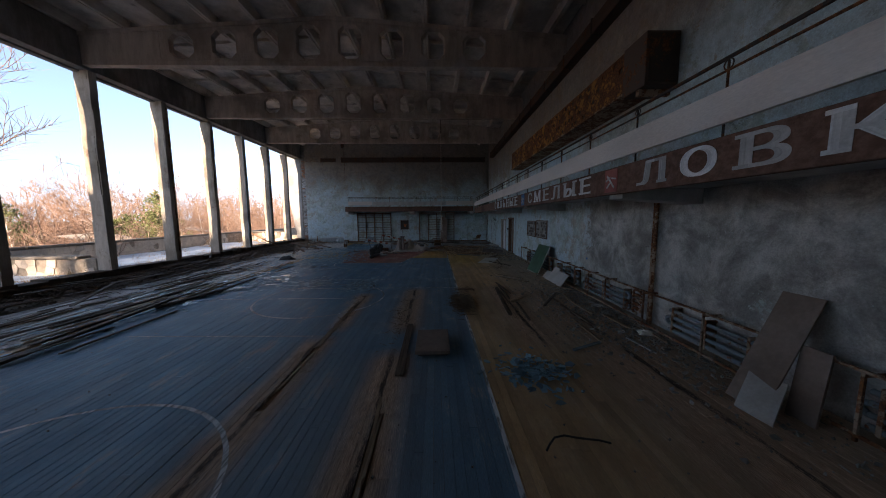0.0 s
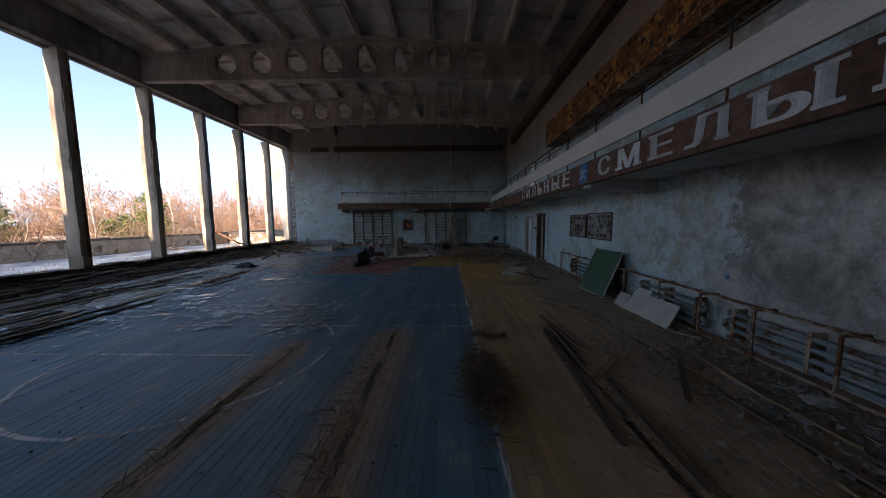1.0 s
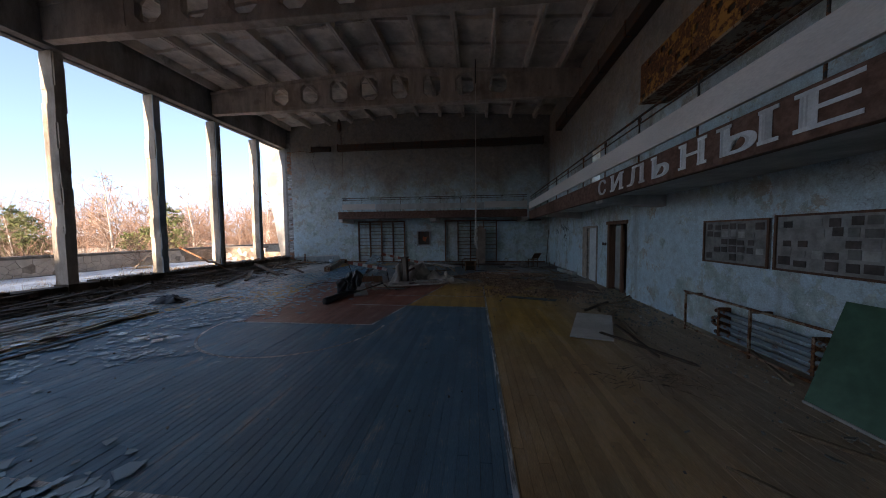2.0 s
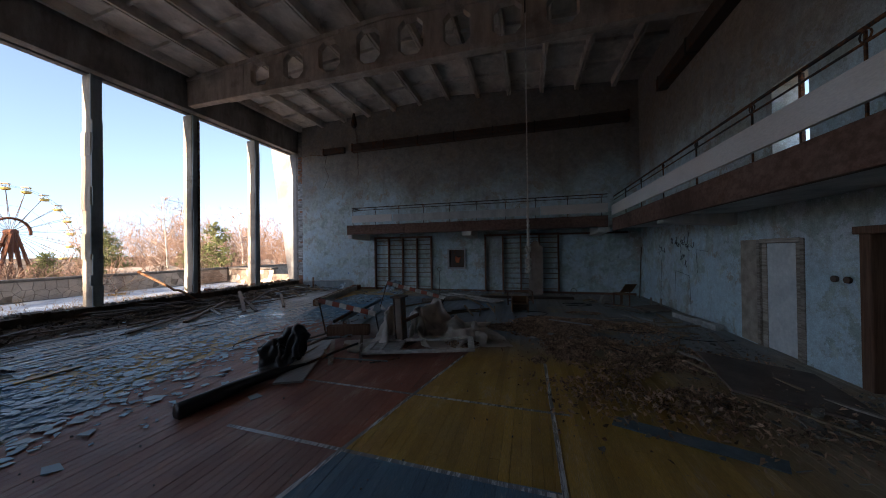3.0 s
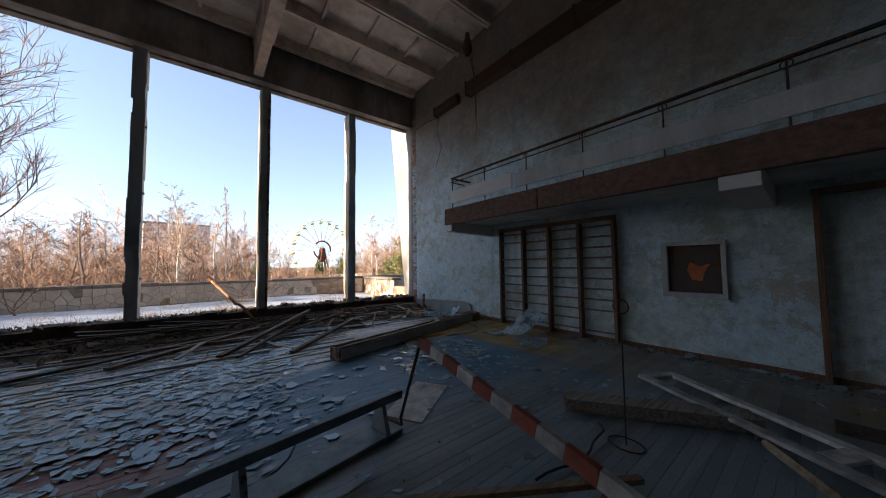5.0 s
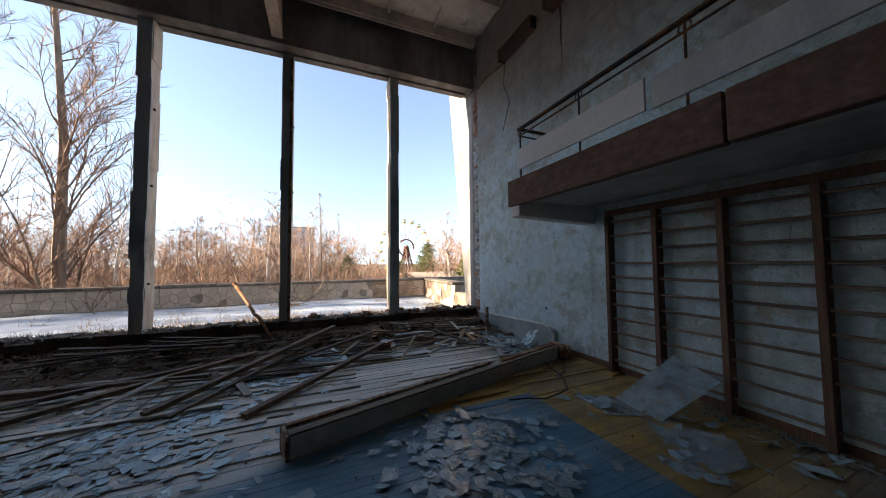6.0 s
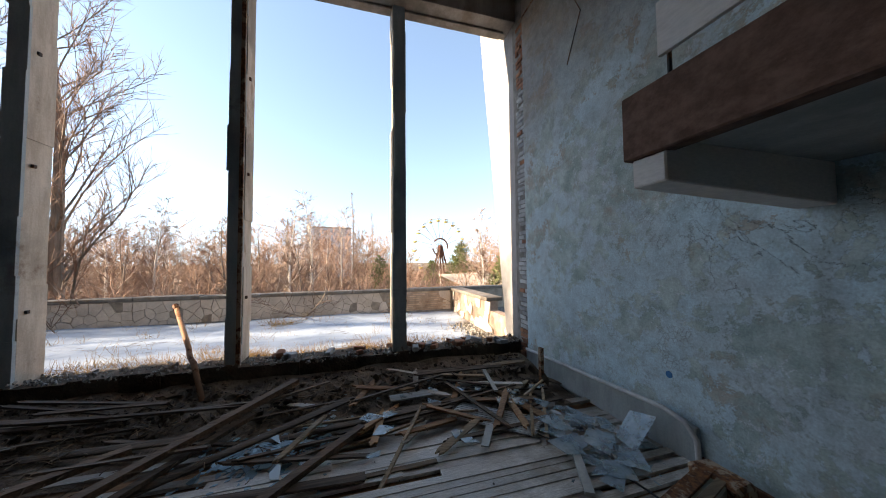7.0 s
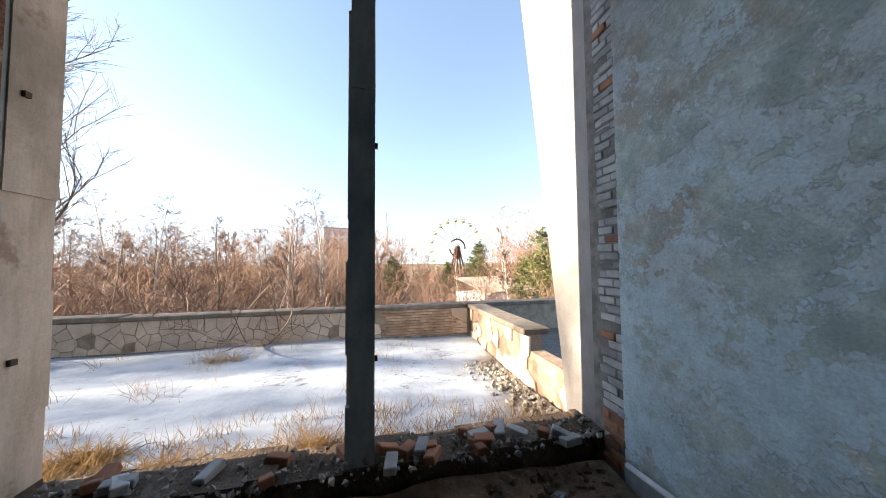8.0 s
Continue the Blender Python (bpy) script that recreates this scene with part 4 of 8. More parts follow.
# ---- far things ----
def ferris_wheel():
    hub = Vector((-141.0, 62.4, 8.9))
    wheel = thing("ferris_wheel", "rusty ferris wheel with yellow gondolas above the trees", "ferris wheel", Matrix.Translation(hub) @ pose(0, 0, 0, 0, 0, -105.4 + 28))
    R = 13.2
    for s in (-0.7, 0.7):
        part("rim", tube(bmesh.new(), [(R * math.sin(a), s, R * math.cos(a)) for a in (2 * math.pi * k / 40 for k in range(41))], 0.045, 4), M_RAD, wheel)
    part("inner_rim", tube(bmesh.new(), [(0.58 * R * math.sin(a), 0, 0.58 * R * math.cos(a)) for a in (2 * math.pi * k / 40 for k in range(41))], 0.035, 4), M_RAD, wheel)
    for first, last in ((0.28, -0.55), (-0.95, -1.2), (0.55, 1.05)):
        part("hub_ring", tube(bmesh.new(), [(4.0 * math.sin(a), 0, 4.0 * math.cos(a)) for a in (first * math.pi + (last - first) * math.pi * k / 11 for k in range(12))], 0.38, 5), M_WHEEL, wheel)
    part("axle", tube(bmesh.new(), [(0, -1.2, 0), (0, 1.2, 0)], 0.9, 10), M_WHEEL, wheel)
    for s in (-1, 1):
        for w in (-2.6, -0.9, 0.9, 2.6):
            part("leg", tube(bmesh.new(), [(0.15 * w, 0.9 * s, 0), (w * 1.35, 1.6 * s, GROUND_Z - hub.z)], 0.40, 5), M_WHEEL, wheel)
    for k in range(20):
        a = 2 * math.pi * k / 20 + 0.08
        p = Vector((R * math.sin(a), 0, R * math.cos(a)))
        for s in (-1, 1):
            part("spoke", tube(bmesh.new(), [p * 0.05 + Vector((0, 0.3 * s, 0)), p + Vector((0.42 * math.cos(a) * s, 0.7 * s, -0.42 * math.sin(a) * s))], 0.06, 4), M_STEEL, wheel)
        g = part("gondola", tube(bmesh.new(), [p + Vector((0, 0, -1.30)), p + Vector((0, 0, -1.05)), p + Vector((0, 0, -0.55))], 0.95, 10, (0.62, 0.98, 1.04)), M_YELLOW, wheel, "yellow round tub")
        part("canopy", tube(bmesh.new(), [p + Vector((0, 0, 0.42)), p + Vector((0, 0, 0.62)), p + Vector((0, 0, 0.80))], 0.95, 10, (1.06, 0.98, 0.2)), M_CREAM, g, "cream round canopy")
        for b in range(4):
            o = Vector((0.85 * math.cos(b * math.pi / 2), 0.85 * math.sin(b * math.pi / 2), 0))
            part("stanchion", tube(bmesh.new(), [p + o + Vector((0, 0, -0.6)), p + o + Vector((0, 0, 0.45))], 0.045, 4), M_CREAM, g)
    return wheel


ferris_wheel()

block = thing("apartment_block", "concrete apartment block beyond the woods, paled as by haze", "building", pose(-150, 12.5, GROUND_Z, 0, 0, 8))
part("wall", boxed((-6, 6, -9, 9, 0, 21.5)), M_BLOCK, block)
part("roof", boxed((-6.2, 6.2, -9.2, 9.2, 21.504, 22.0)), M_CAP, block)
pane_mesh = mesh_of("window", boxed((6.0, 6.06, -0.6, 0.6, 0, 1.4)), M_PANE_HAZED)
for floor_no in range(7):
    for k in range(6):
        w = new("window", pane_mesh)
        w.parent, w.location = block, (0, -7.5 + 3 * k, 1.2 + 2.9 * floor_no)


def shed(x, y, turn, w, d):
    s = thing("shed", "low shed with grey corrugated roof", "shed", pose(x, y, GROUND_Z, 0, 0, turn))
    part("wall", boxed((-w / 2, w / 2, -d / 2, d / 2, 0, 3.3)), M_BLOCK, s)
    bm = bmesh.new()
    for k in range(int(w / 0.3)):
        x0 = -w / 2 + 0.3 * k
        prism(bm, [(x0, 0), (x0 + 0.15, 0.07), (x0 + 0.3, 0)], -d / 2 - 0.3, d / 2 + 0.3, m=pose(0, 0, 4.2, -14) )
    bmesh.ops.remove_doubles(bm, verts=bm.verts[:], dist=0.01)
    part("roof", bm, M_ROOFING, s)


shed(-43, 40.5, -68, 9, 5)
shed(-44, 60, -55, 14, 7)

# dry grass on the terrace
rnd = random.Random(9)
st = Sticks()
for _ in range(240):
    x = rnd.choice((rnd.uniform(-14.2, -12.95), rnd.uniform(-13.7, -12.95), rnd.uniform(-17.9, -13.2)))
    y = rnd.uniform(9, 28.5)
    dense = 26 if x > -14.2 else 9
    h = rnd.uniform(0.12, 0.34) if x > -14.2 else rnd.uniform(0.15, 0.5)
    for _ in range(dense):
        c = Vector((x + rnd.gauss(0, 0.10), y + rnd.gauss(0, 0.14), drift(x, y) - 0.03))
        st.limb(curve_out(rnd, c, heading(rnd, 45, 88), h * rnd.uniform(0.6, 1.2), 3, 0.25, -0.12), 0.004, 0.0012, 3)
for x, y, n, spread in ((-13.6, 23.15, 420, 0.16), (-13.15, 24.1, 420, 0.2), (-13.1, 23.0, 420, 0.24), (-13.2, 25.6, 420, 0.18), (-13.1, 22.2, 320, 0.3), (-13.15, 24.8, 200, 0.2), (-13.1, 26.4, 160, 0.2), (-17.0, 22.95, 160, 0.25), (-13.1, 20.6, 260, 0.3)):
    for _ in range(n):
        c = Vector((x + rnd.gauss(0, spread * 0.5), y + rnd.gauss(0, spread), drift(x, y) - 0.02 + rnd.uniform(0, 0.04)))
        st.limb(curve_out(rnd, c, heading(rnd, 8, 75), rnd.uniform(0.15, 0.38), 3, 0.35, -0.22), 0.0045, 0.0015, 3)
tagged(new("dry_grass", st.mesh("dry_grass", M_GRASS)), "tufts of dry straw-coloured grass in snow", "grass", kind="stuff")
for kind, (x, y, s, t) in zip(KINDS + PINES + [big_poplar], ((-33, 20, 0.9, 10), (-30, 36, 0.85, 50), (-28, 22, 0.8, 90), (-26.5, 30, 0.8, 130), (-95, 29.4, 1.25, 0), (-70, 47.6, 1.15, 0), (-49, 47, 0.9, 20), (-29, -2, 0.9, 70))):
    kind.matrix_basis = pose(x, y, GROUND_Z, 0, 0, t) @ Matrix.Scale(s, 4)

# ---- fixtures on the walls ----
M_CABLE_PAINT = plain("black_paint", (0.02, 0.022, 0.025), (0.05, 0.052, 0.055), 4.0, 0.7, 20, 0.1)
M_ORANGE = rusty("orange_perforated_steel", (0.44, 0.20, 0.045), 0.62)
M_GREEN = plain("green_board_paint", (0.03, 0.085, 0.05), (0.055, 0.135, 0.085), 2.5, 0.5, 14, 0.15)
M_HARDBOARD = plain("brown_hardboard", (0.19, 0.135, 0.105), (0.29, 0.22, 0.18), 2.0, 0.75, 20, 0.2)
M_PALE_BOARD = plain("pale_fibreboard", (0.48, 0.46, 0.42), (0.62, 0.60, 0.56), 2.0, 0.75, 25, 0.2)
M_DOOR_PAINT = plain("grey_green_door_paint", (0.22, 0.25, 0.23), (0.34, 0.36, 0.33), 3.0, 0.6, 14, 0.2)
M_DOOR_PALE = plain("pale_door_paint", (0.50, 0.53, 0.53), (0.66, 0.68, 0.67), 3.0, 0.6, 14, 0.2)
M_POSTER = plain("faded_poster_paper", (0.24, 0.235, 0.22), (0.42, 0.41, 0.385), 6.0, 0.8, 30, 0.1, by=0.5)
M_POSTER_DARK = plain("dark_poster_panel", (0.06, 0.05, 0.045), (0.12, 0.10, 0.09), 6.0, 0.8, 30, 0.1)
M_ICON_RED = plain("faded_red_panel", (0.27, 0.07, 0.06), (0.36, 0.11, 0.095), 4.0, 0.6, 30, 0.1)
M_ICON_BLUE = plain("blue_panel", (0.02, 0.13, 0.32), (0.04, 0.18, 0.40), 4.0, 0.6, 30, 0.1)
M_EMBLEM = plain("orange_red_scrap", (0.42, 0.09, 0.03), (0.55, 0.15, 0.05), 4.0, 0.6, 30, 0.1)
M_ROPE = plain("old_hemp_rope", (0.48, 0.44, 0.38), (0.66, 0.62, 0.56), 8.0, 0.9, 70, 0.8, 0.01)
M_TRAY = rusty("dark_brown_tray_paint", (0.10, 0.072, 0.058), 0.3)

fascia = next(o for o in bpy.data.objects if o.name == "side_balcony")


def glyph(char, width, height):
    """A heavy letter with slab serifs, flat in x and y, from its lower left corner."""
    cu = bpy.data.curves.new("letter", "FONT")
    cu.body, cu.size, cu.extrude = char, 1.0, 0.001
    cu.resolution_u = 4
    ob = bpy.data.objects.new("letter", cu)
    me = bpy.data.meshes.new_from_object(ob)
    bpy.data.objects.remove(ob)
    bm = bmesh.new()
    bold = 5
    for k in range(bold):
        me.transform(Matrix.Translation((0.021, 0, 0.0006)))
        bm.from_mesh(me)
    xs, ys = [v.co.x for v in bm.verts], [v.co.y for v in bm.verts]
    for v in bm.verts:
        v.co.x = (v.co.x - min(xs)) / (max(xs) - min(xs)) * width
        v.co.y = (v.co.y - min(ys)) / (max(ys) - min(ys)) * height
    feet = {"И": ((0.1, 0), (0.9, 0), (0.1, 1), (0.9, 1)), "Л": ((0.08, 0), (0.88, 0), (0.42, 1)), "Ь": ((0.12, 1),), "Н": ((0.1, 0), (0.9, 0), (0.1, 1), (0.9, 1)),
            "Ы": ((0.08, 1), (0.93, 0), (0.93, 1)), "Е": ((0.08, 0), (0.08, 1)), "М": ((0.08, 0), (0.92, 0)), "К": ((0.1, 0), (0.9, 0), (0.1, 1), (0.86, 1)), "В": ((0.05, 0), (0.05, 1))}
    t = height * 0.11
    for fx, top in feet.get(char, ()):
        w = width * 0.17
        y0 = height - t if top else 0.0
        bx(bm, fx * width - w, fx * width + w, y0, y0 + t, -0.0015, 0.0062)
    return bm


def lettering(word, y):
    """A word on the fascia from its north end, read from north to south."""
    for char in word:
        w = {"М": 0.60, "Ы": 0.63, "Л": 0.53, "И": 0.52, "О": 0.51, "К": 0.52}.get(char, 0.46)
        part("letter", glyph(char, w, 0.34), M_LETTER, fascia, "pale painted letter", m=Matrix(((0, 0, -1, 3.505), (-1, 0, 0, y), (0, 1, 0, 2.92), (0, 0, 0, 1))))
        y -= w + 0.24


lettering("СИЛЬНЫЕ", 16.93)
lettering("СМЕЛЫЕ", 10.55)
lettering("ЛОВКИЕ", 4.74)
for y, mt, nm in ((11.385, M_ICON_BLUE, "blue pictogram panel with pale strokes"), (5.68, M_ICON_RED, "faded red pictogram panel with pale strokes")):
    icon = part("pictogram", boxed((3.498, 3.508, y - 0.375, y, 2.88, 3.27)), mt, fascia, nm)
    for a, b in (((-0.08, 3.17), (-0.20, 3.06)), ((-0.20, 3.06), (-0.30, 2.95)), ((-0.18, 3.04), (-0.08, 2.96)), ((-0.05, 3.08), (-0.17, 3.14)), ((-0.22, 3.12), (-0.34, 3.10))):
        part("stroke", tube(bmesh.new(), [(3.498, y + a[0], a[1]), (3.498, y + b[0], b[1])], 0.018, 4), M_LETTER, icon)

# wall bars along the north wall
def wall_bars(xs, label, gaps=()):
    bars = thing("wall_bars", label, "wall bars", group="gym wall bars")
    y = NORTH
    for x in xs:
        part("upright", boxed((x - 0.035, x + 0.035, y - 0.20, y - 0.04, 0.02, 2.68)), M_BROWN_WOOD, bars, bevel=0.006)
    part("top_rail", boxed((xs[0] - 0.05, xs[-1] + 0.05, y - 0.17, y - 0.10, 2.684, 2.78)), M_BROWN_WOOD, bars, bevel=0.006)
    for n, (a, b) in enumerate(zip(xs, xs[1:])):
        if n in gaps:
            continue
        for k in range(11):
            if (n * 7 + k * 3) % 19 == 5:
                continue
            z = 0.22 + 0.235 * k
            part("rung", tube(bmesh.new(), [(a + 0.02, y - 0.13, z), (b - 0.02, y - 0.13, z + 0.004)], 0.021, 6), M_RUNG, bars)
    return bars


wall_bars([-7.39, -6.60, -5.81, -5.02, -4.25], "dark wooden gym wall bars bolted to the blue wall")
wall_bars([-1.51, -0.68, 0.14, 0.96, 1.79], "dark wooden gym wall bars with missing rungs", (0,))
tagged(part("ledger", boxed((1.85, 4.6, NORTH - 0.12, NORTH - 0.01, 2.68, 2.76)), M_BROWN_WOOD), "brown wooden ledger under the balcony", "board")

# framed niche with a scrap of orange
niche = thing("wall_niche", "square framed hatch in the wall with an orange scrap inside", "hatch")
x0, x1, z0, z1, yy = -3.42, -2.50, 1.10, 2.12, NORTH - 0.005
for s in ((x0, x1, z0, z0 + 0.09), (x0, x1, z1 - 0.07, z1), (x0, x0 + 0.09, z0 + 0.09, z1 - 0.07), (x1 - 0.07, x1, z0 + 0.09, z1 - 0.07)):
    part("frame", boxed((s[0], s[1], yy - 0.09, yy, s[2], s[3])), M_SOFFIT, niche, bevel=0.008)
# flat plate whose dark colour stands in for shade inside the hatch
part("back", boxed((x0 + 0.09, x1 - 0.07, yy - 0.012, yy, z0 + 0.09, z1 - 0.07)), M_TRAY, niche, "flat dark back, coloured like a shaded hollow")
part("scrap", prism(bmesh.new(), [(-2.98, 1.42), (-2.84, 1.40), (-2.80, 1.56), (-2.72, 1.72), (-2.86, 1.66), (-3.00, 1.74), (-3.05, 1.60)], yy - 0.03, yy - 0.014), M_EMBLEM, niche, "torn orange-red scrap")

# trays and boxes under the roof
def cable_tray(name, x0, x1, y0, y1, z0, z1, along, label, m=None):
    tray = thing(name, label, "duct", m)
    n = 7
    h = (z1 - z0) / n
    for k in range(n):
        part("slat", boxed((x0, x1, y0, y1, z0 + k * h, z0 + (k + 0.72) * h)), M_TRAY, tray)
    L0, L1 = (x0, x1) if along == "x" else (y0, y1)
    u = L0
    while u < L1:
        s = (u, u + 0.06, y0 - 0.02, y1 - 0.002, z0 - 0.02, z1 + 0.02) if along == "x" else (x0 - 0.02, x1 - 0.002, u, u + 0.06, z0 - 0.02, z1 + 0.02)
        part("strap", boxed(s), M_STEEL, tray)
        u += 1.9
    return tray


cable_tray("air_duct", -8.7, 4.7, NORTH - 0.28, NORTH - 0.01, 7.48, 7.9, "x", "long dark slatted duct high on the wall")
cable_tray("air_duct", -10.6, -9.25, NORTH - 0.2, NORTH - 0.01, 7.52, 7.84, "x", "short dark slatted duct high on the wall")
cable_tray("air_duct", EAST - 0.32, EAST - 0.01, SOUTH + 1, 26.3, 7.35, 7.75, "y", "long dark slatted duct under the roof", SIDE)


M_LIGHTBOX = rusty("dark_brown_box_paint", (0.055, 0.036, 0.027), 0.3)


def light_box(y0, y1, seed):
    """A steel box with a perforated, rusted front."""
    box = thing("light_box", "rusty orange perforated steel light box on the wall", "light box", SIDE, "steel light boxes")
    rnd = random.Random(seed)
    fx, z0, z1 = 4.44, 4.93, 5.76
    part("case", boxed((fx + 0.03, EAST - 0.004, y0, y1, z0, z1)), M_LIGHTBOX, box)
    bm = bmesh.new()
    n, rows = max(2, round((y1 - y0) / 0.25)), 4
    dy, dz = (y1 - y0) / n, (z1 - z0) / rows
    for i in range(n):
        for j in range(rows):
            a, b, c, d = y0 + i * dy, y0 + (i + 1) * dy, z0 + j * dz, z0 + (j + 1) * dz
            if (i + j) % 2 == 0 and rnd.random() < 0.7 or rnd.random() < 0.06:
                e = 0.05
                for s in ((a, b, c, c + e), (a, b, d - e, d), (a, a + e, c + e, d - e), (b - e, b, c + e, d - e)):
                    bx(bm, fx, fx + 0.02, *s)
            else:
                bx(bm, fx, fx + 0.02, a, b, c, d)
    bmesh.ops.remove_doubles(bm, verts=bm.verts[:], dist=0.002)
    part("front", bm, M_ORANGE, box, "orange perforated front plate")
    part("ledge", boxed((fx - 0.03, EAST - 0.01, y0, y1, z0 - 0.05, z0 - 0.004)), M_RUST, box)


yy = 6.86
for k in range(6):
    light_box(yy, yy + 1.68, k)
    yy += 1.7
cab = thing("steel_cabinet", "grey-brown steel cabinet hung high on the wall", "cabinet", SIDE)
part("body", boxed((4.40, EAST - 0.004, 6.12, 6.83, 4.80, 5.78)), M_TRAY, cab, bevel=0.01)
part("side_panel", boxed((4.46, EAST - 0.06, 6.09, 6.117, 4.86, 5.72)), M_LIGHTBOX, cab)
part("bracket", boxed((4.42, EAST - 0.01, 6.3, 6.4, 4.68, 4.796)), M_RUST, cab)

# framed poster boards
def poster_board(y0, y1, z0, z1, dark, seed):
    board = thing("poster_board", "framed board of faded illegible posters on the wall", "notice board", SIDE, "poster boards")
    X = EAST - 0.004
    rnd = random.Random(seed)
    part("panel", boxed((X - 0.02, X, y0, y1, z0, z1)), M_POSTER_DARK if dark else M_POSTER, board)
    for s in ((y0, y1, z0, z0 + 0.03), (y0, y1, z1 - 0.03, z1), (y0, y0 + 0.03, z0 + 0.03, z1 - 0.03), (y1 - 0.03, y1, z0 + 0.03, z1 - 0.03)):
        part("frame", boxed((X - 0.045, X - 0.022, *s)), M_BROWN_WOOD, board)
    for i in range(7):
        for j in range(5):
            if rnd.random() < 0.2:
                continue
            a = y0 + 0.06 + (y1 - y0 - 0.12) * (i + rnd.uniform(0.05, 0.25)) / 7
            c = z0 + 0.06 + (z1 - z0 - 0.12) * (j + rnd.uniform(0.05, 0.25)) / 5
            w, h = (y1 - y0) / 7 * rnd.uniform(0.5, 0.8), (z1 - z0) / 5 * rnd.uniform(0.5, 0.75)
            part("bar", boxed((X - 0.026 - 0.001 * (i % 3), X - 0.0205, a, a + w, c, c + h)), M_POSTER_DARK if rnd.random() < (0.6 if not dark else 0.25) else M_POSTER, board)


poster_board(14.42, 15.74, 1.34, 2.11, False, 1)
poster_board(12.86, 14.34, 1.34, 2.14, False, 2)

# doorways in the east wall
door = thing("door_1", "pale worn wooden door shut between worn grey-brown jambs", "door", SIDE @ pose(0, 0.15, 0), kind="structure")
for s in ((EAST - 0.02, EAST + 0.39, 21.98, 22.06, 0.0, 2.15), (EAST - 0.02, EAST + 0.39, 20.94, 21.02, 0.0, 2.15), (EAST - 0.02, EAST + 0.39, 21.02, 21.98, 2.08, 2.16)):
    part("jamb", boxed(s), M_OLD_WOOD, door, bevel=0.006)
leaf = part("leaf", boxed((EAST + 0.03, EAST + 0.07, 21.16, 21.84, 0.02, 2.07)), M_DOOR_PALE, door, "grey-white flaking door leaf")
part("side_strip", boxed((EAST + 0.02, EAST + 0.08, 21.03, 21.155, 0.0, 2.07), (EAST + 0.02, EAST + 0.08, 21.845, 21.97, 0.0, 2.07)), M_OLD_WOOD, door)
part("plaster_strip", boxed((EAST - 0.012, EAST - 0.001, 22.07, 22.55, 0.02, 2.15)), M_MORTAR, door, "stripped grey-brown plaster beside the door")
door = thing("door_2", "wrecked brown door frame in a crumbling opening", "door", SIDE @ pose(0, 0.40, 0), kind="structure")
for s in ((EAST - 0.03, EAST + 0.2, 19.62, 19.78, 0, 2.2), (EAST + 0.05, EAST + 0.15, 18.9, 19.0, 0, 2.2), (EAST - 0.05, EAST + 0.2, 18.4, 19.85, 2.16, 2.27)):
    part("jamb", boxed(s), M_BROWN_WOOD, door, bevel=0.01)
part("leaf", boxed((EAST + 0.16, EAST + 0.2, 19.02, 19.6, 0.05, 2.1)), M_DOOR_PAINT, door, "broken pale door leaf")
win = thing("window_1", "small bare window opening with a dark bar", "window", SIDE, kind="structure")
part("bar", boxed((EAST + 0.15, EAST + 0.2, 21.32, 21.38, LIGHT_Z[0], LIGHT_Z[1])), M_STEEL, win)
part("bar", boxed((EAST + 0.15, EAST + 0.2, LIGHT_Y[0], LIGHT_Y[1], 4.55, 4.60)), M_STEEL, win)
for y in (20.55, 20.35):
    tagged(part("socket", tube(bmesh.new(), [(EAST - 0.04, y, 1.5), (EAST - 0.004, y, 1.5)], 0.05, 10), M_TRAY, m=SIDE), "round dark wall socket", "socket", "wall sockets")

# illegible scrawls on the walls
rnd = random.Random(4)
scrawl = thing("scrawl", "dark illegible scrawl on blue wall paint", "graffiti", SIDE)
for y1, y2, z1, z2, n, size in ((26.1, 24.8, 2.2, 2.1, 15, 0.13), (27.2, 26.5, 1.92, 1.88, 6, 0.09), (25.5, 25.0, 1.72, 1.62, 5, 0.10)):
    for k in range(n):
        f = (k + rnd.uniform(-0.3, 0.3)) / n
        y0, z0, a = y1 + (y2 - y1) * f, z1 + (z2 - z1) * f + rnd.uniform(-0.04, 0.04), rnd.uniform(0, 6.28)
        turn = rnd.uniform(-1.3, 1.3)
        pts = [(EAST - 0.001, y0, z0)]
        for _ in range(5):
            pts.append((EAST - 0.001, pts[-1][1] + size * 0.4 * math.cos(a), pts[-1][2] + size * 0.55 * math.sin(a)))
            a += turn
        part("stroke", tube(bmesh.new(), pts, 0.011, 4), M_CABLE_PAINT, scrawl)
for line in (((25.9, 1.28), (25.0, 1.18)), ((25.0, 1.18), (24.95, 0.35)), ((25.9, 1.25), (25.9, 0.6)), ((24.6, 1.95), (24.55, 1.3)), ((24.6, 1.95), (24.0, 1.9)), ((27.0, 1.6), (27.0, 0.3))):
    part("stroke", tube(bmesh.new(), [(EAST - 0.001, *line[0]), (EAST - 0.001, *line[1])], 0.006, 4), M_CABLE_PAINT, scrawl)
mark = tagged(part("paint_mark", tube(bmesh.new(), [(-9.13, NORTH - 0.006, 0.84), (-9.13, NORTH - 0.002, 0.84)], 0.04, 12), M_ICON_BLUE), "blue round paint mark on the wall", "paint mark")
tagged(part("paint_mark", tube(bmesh.new(), [(EAST - 0.006, 9.35, 1.0), (EAST - 0.002, 9.35, 1.0)], 0.04, 10), M_ICON_BLUE, m=SIDE), "blue round paint mark on the wall", "paint mark")

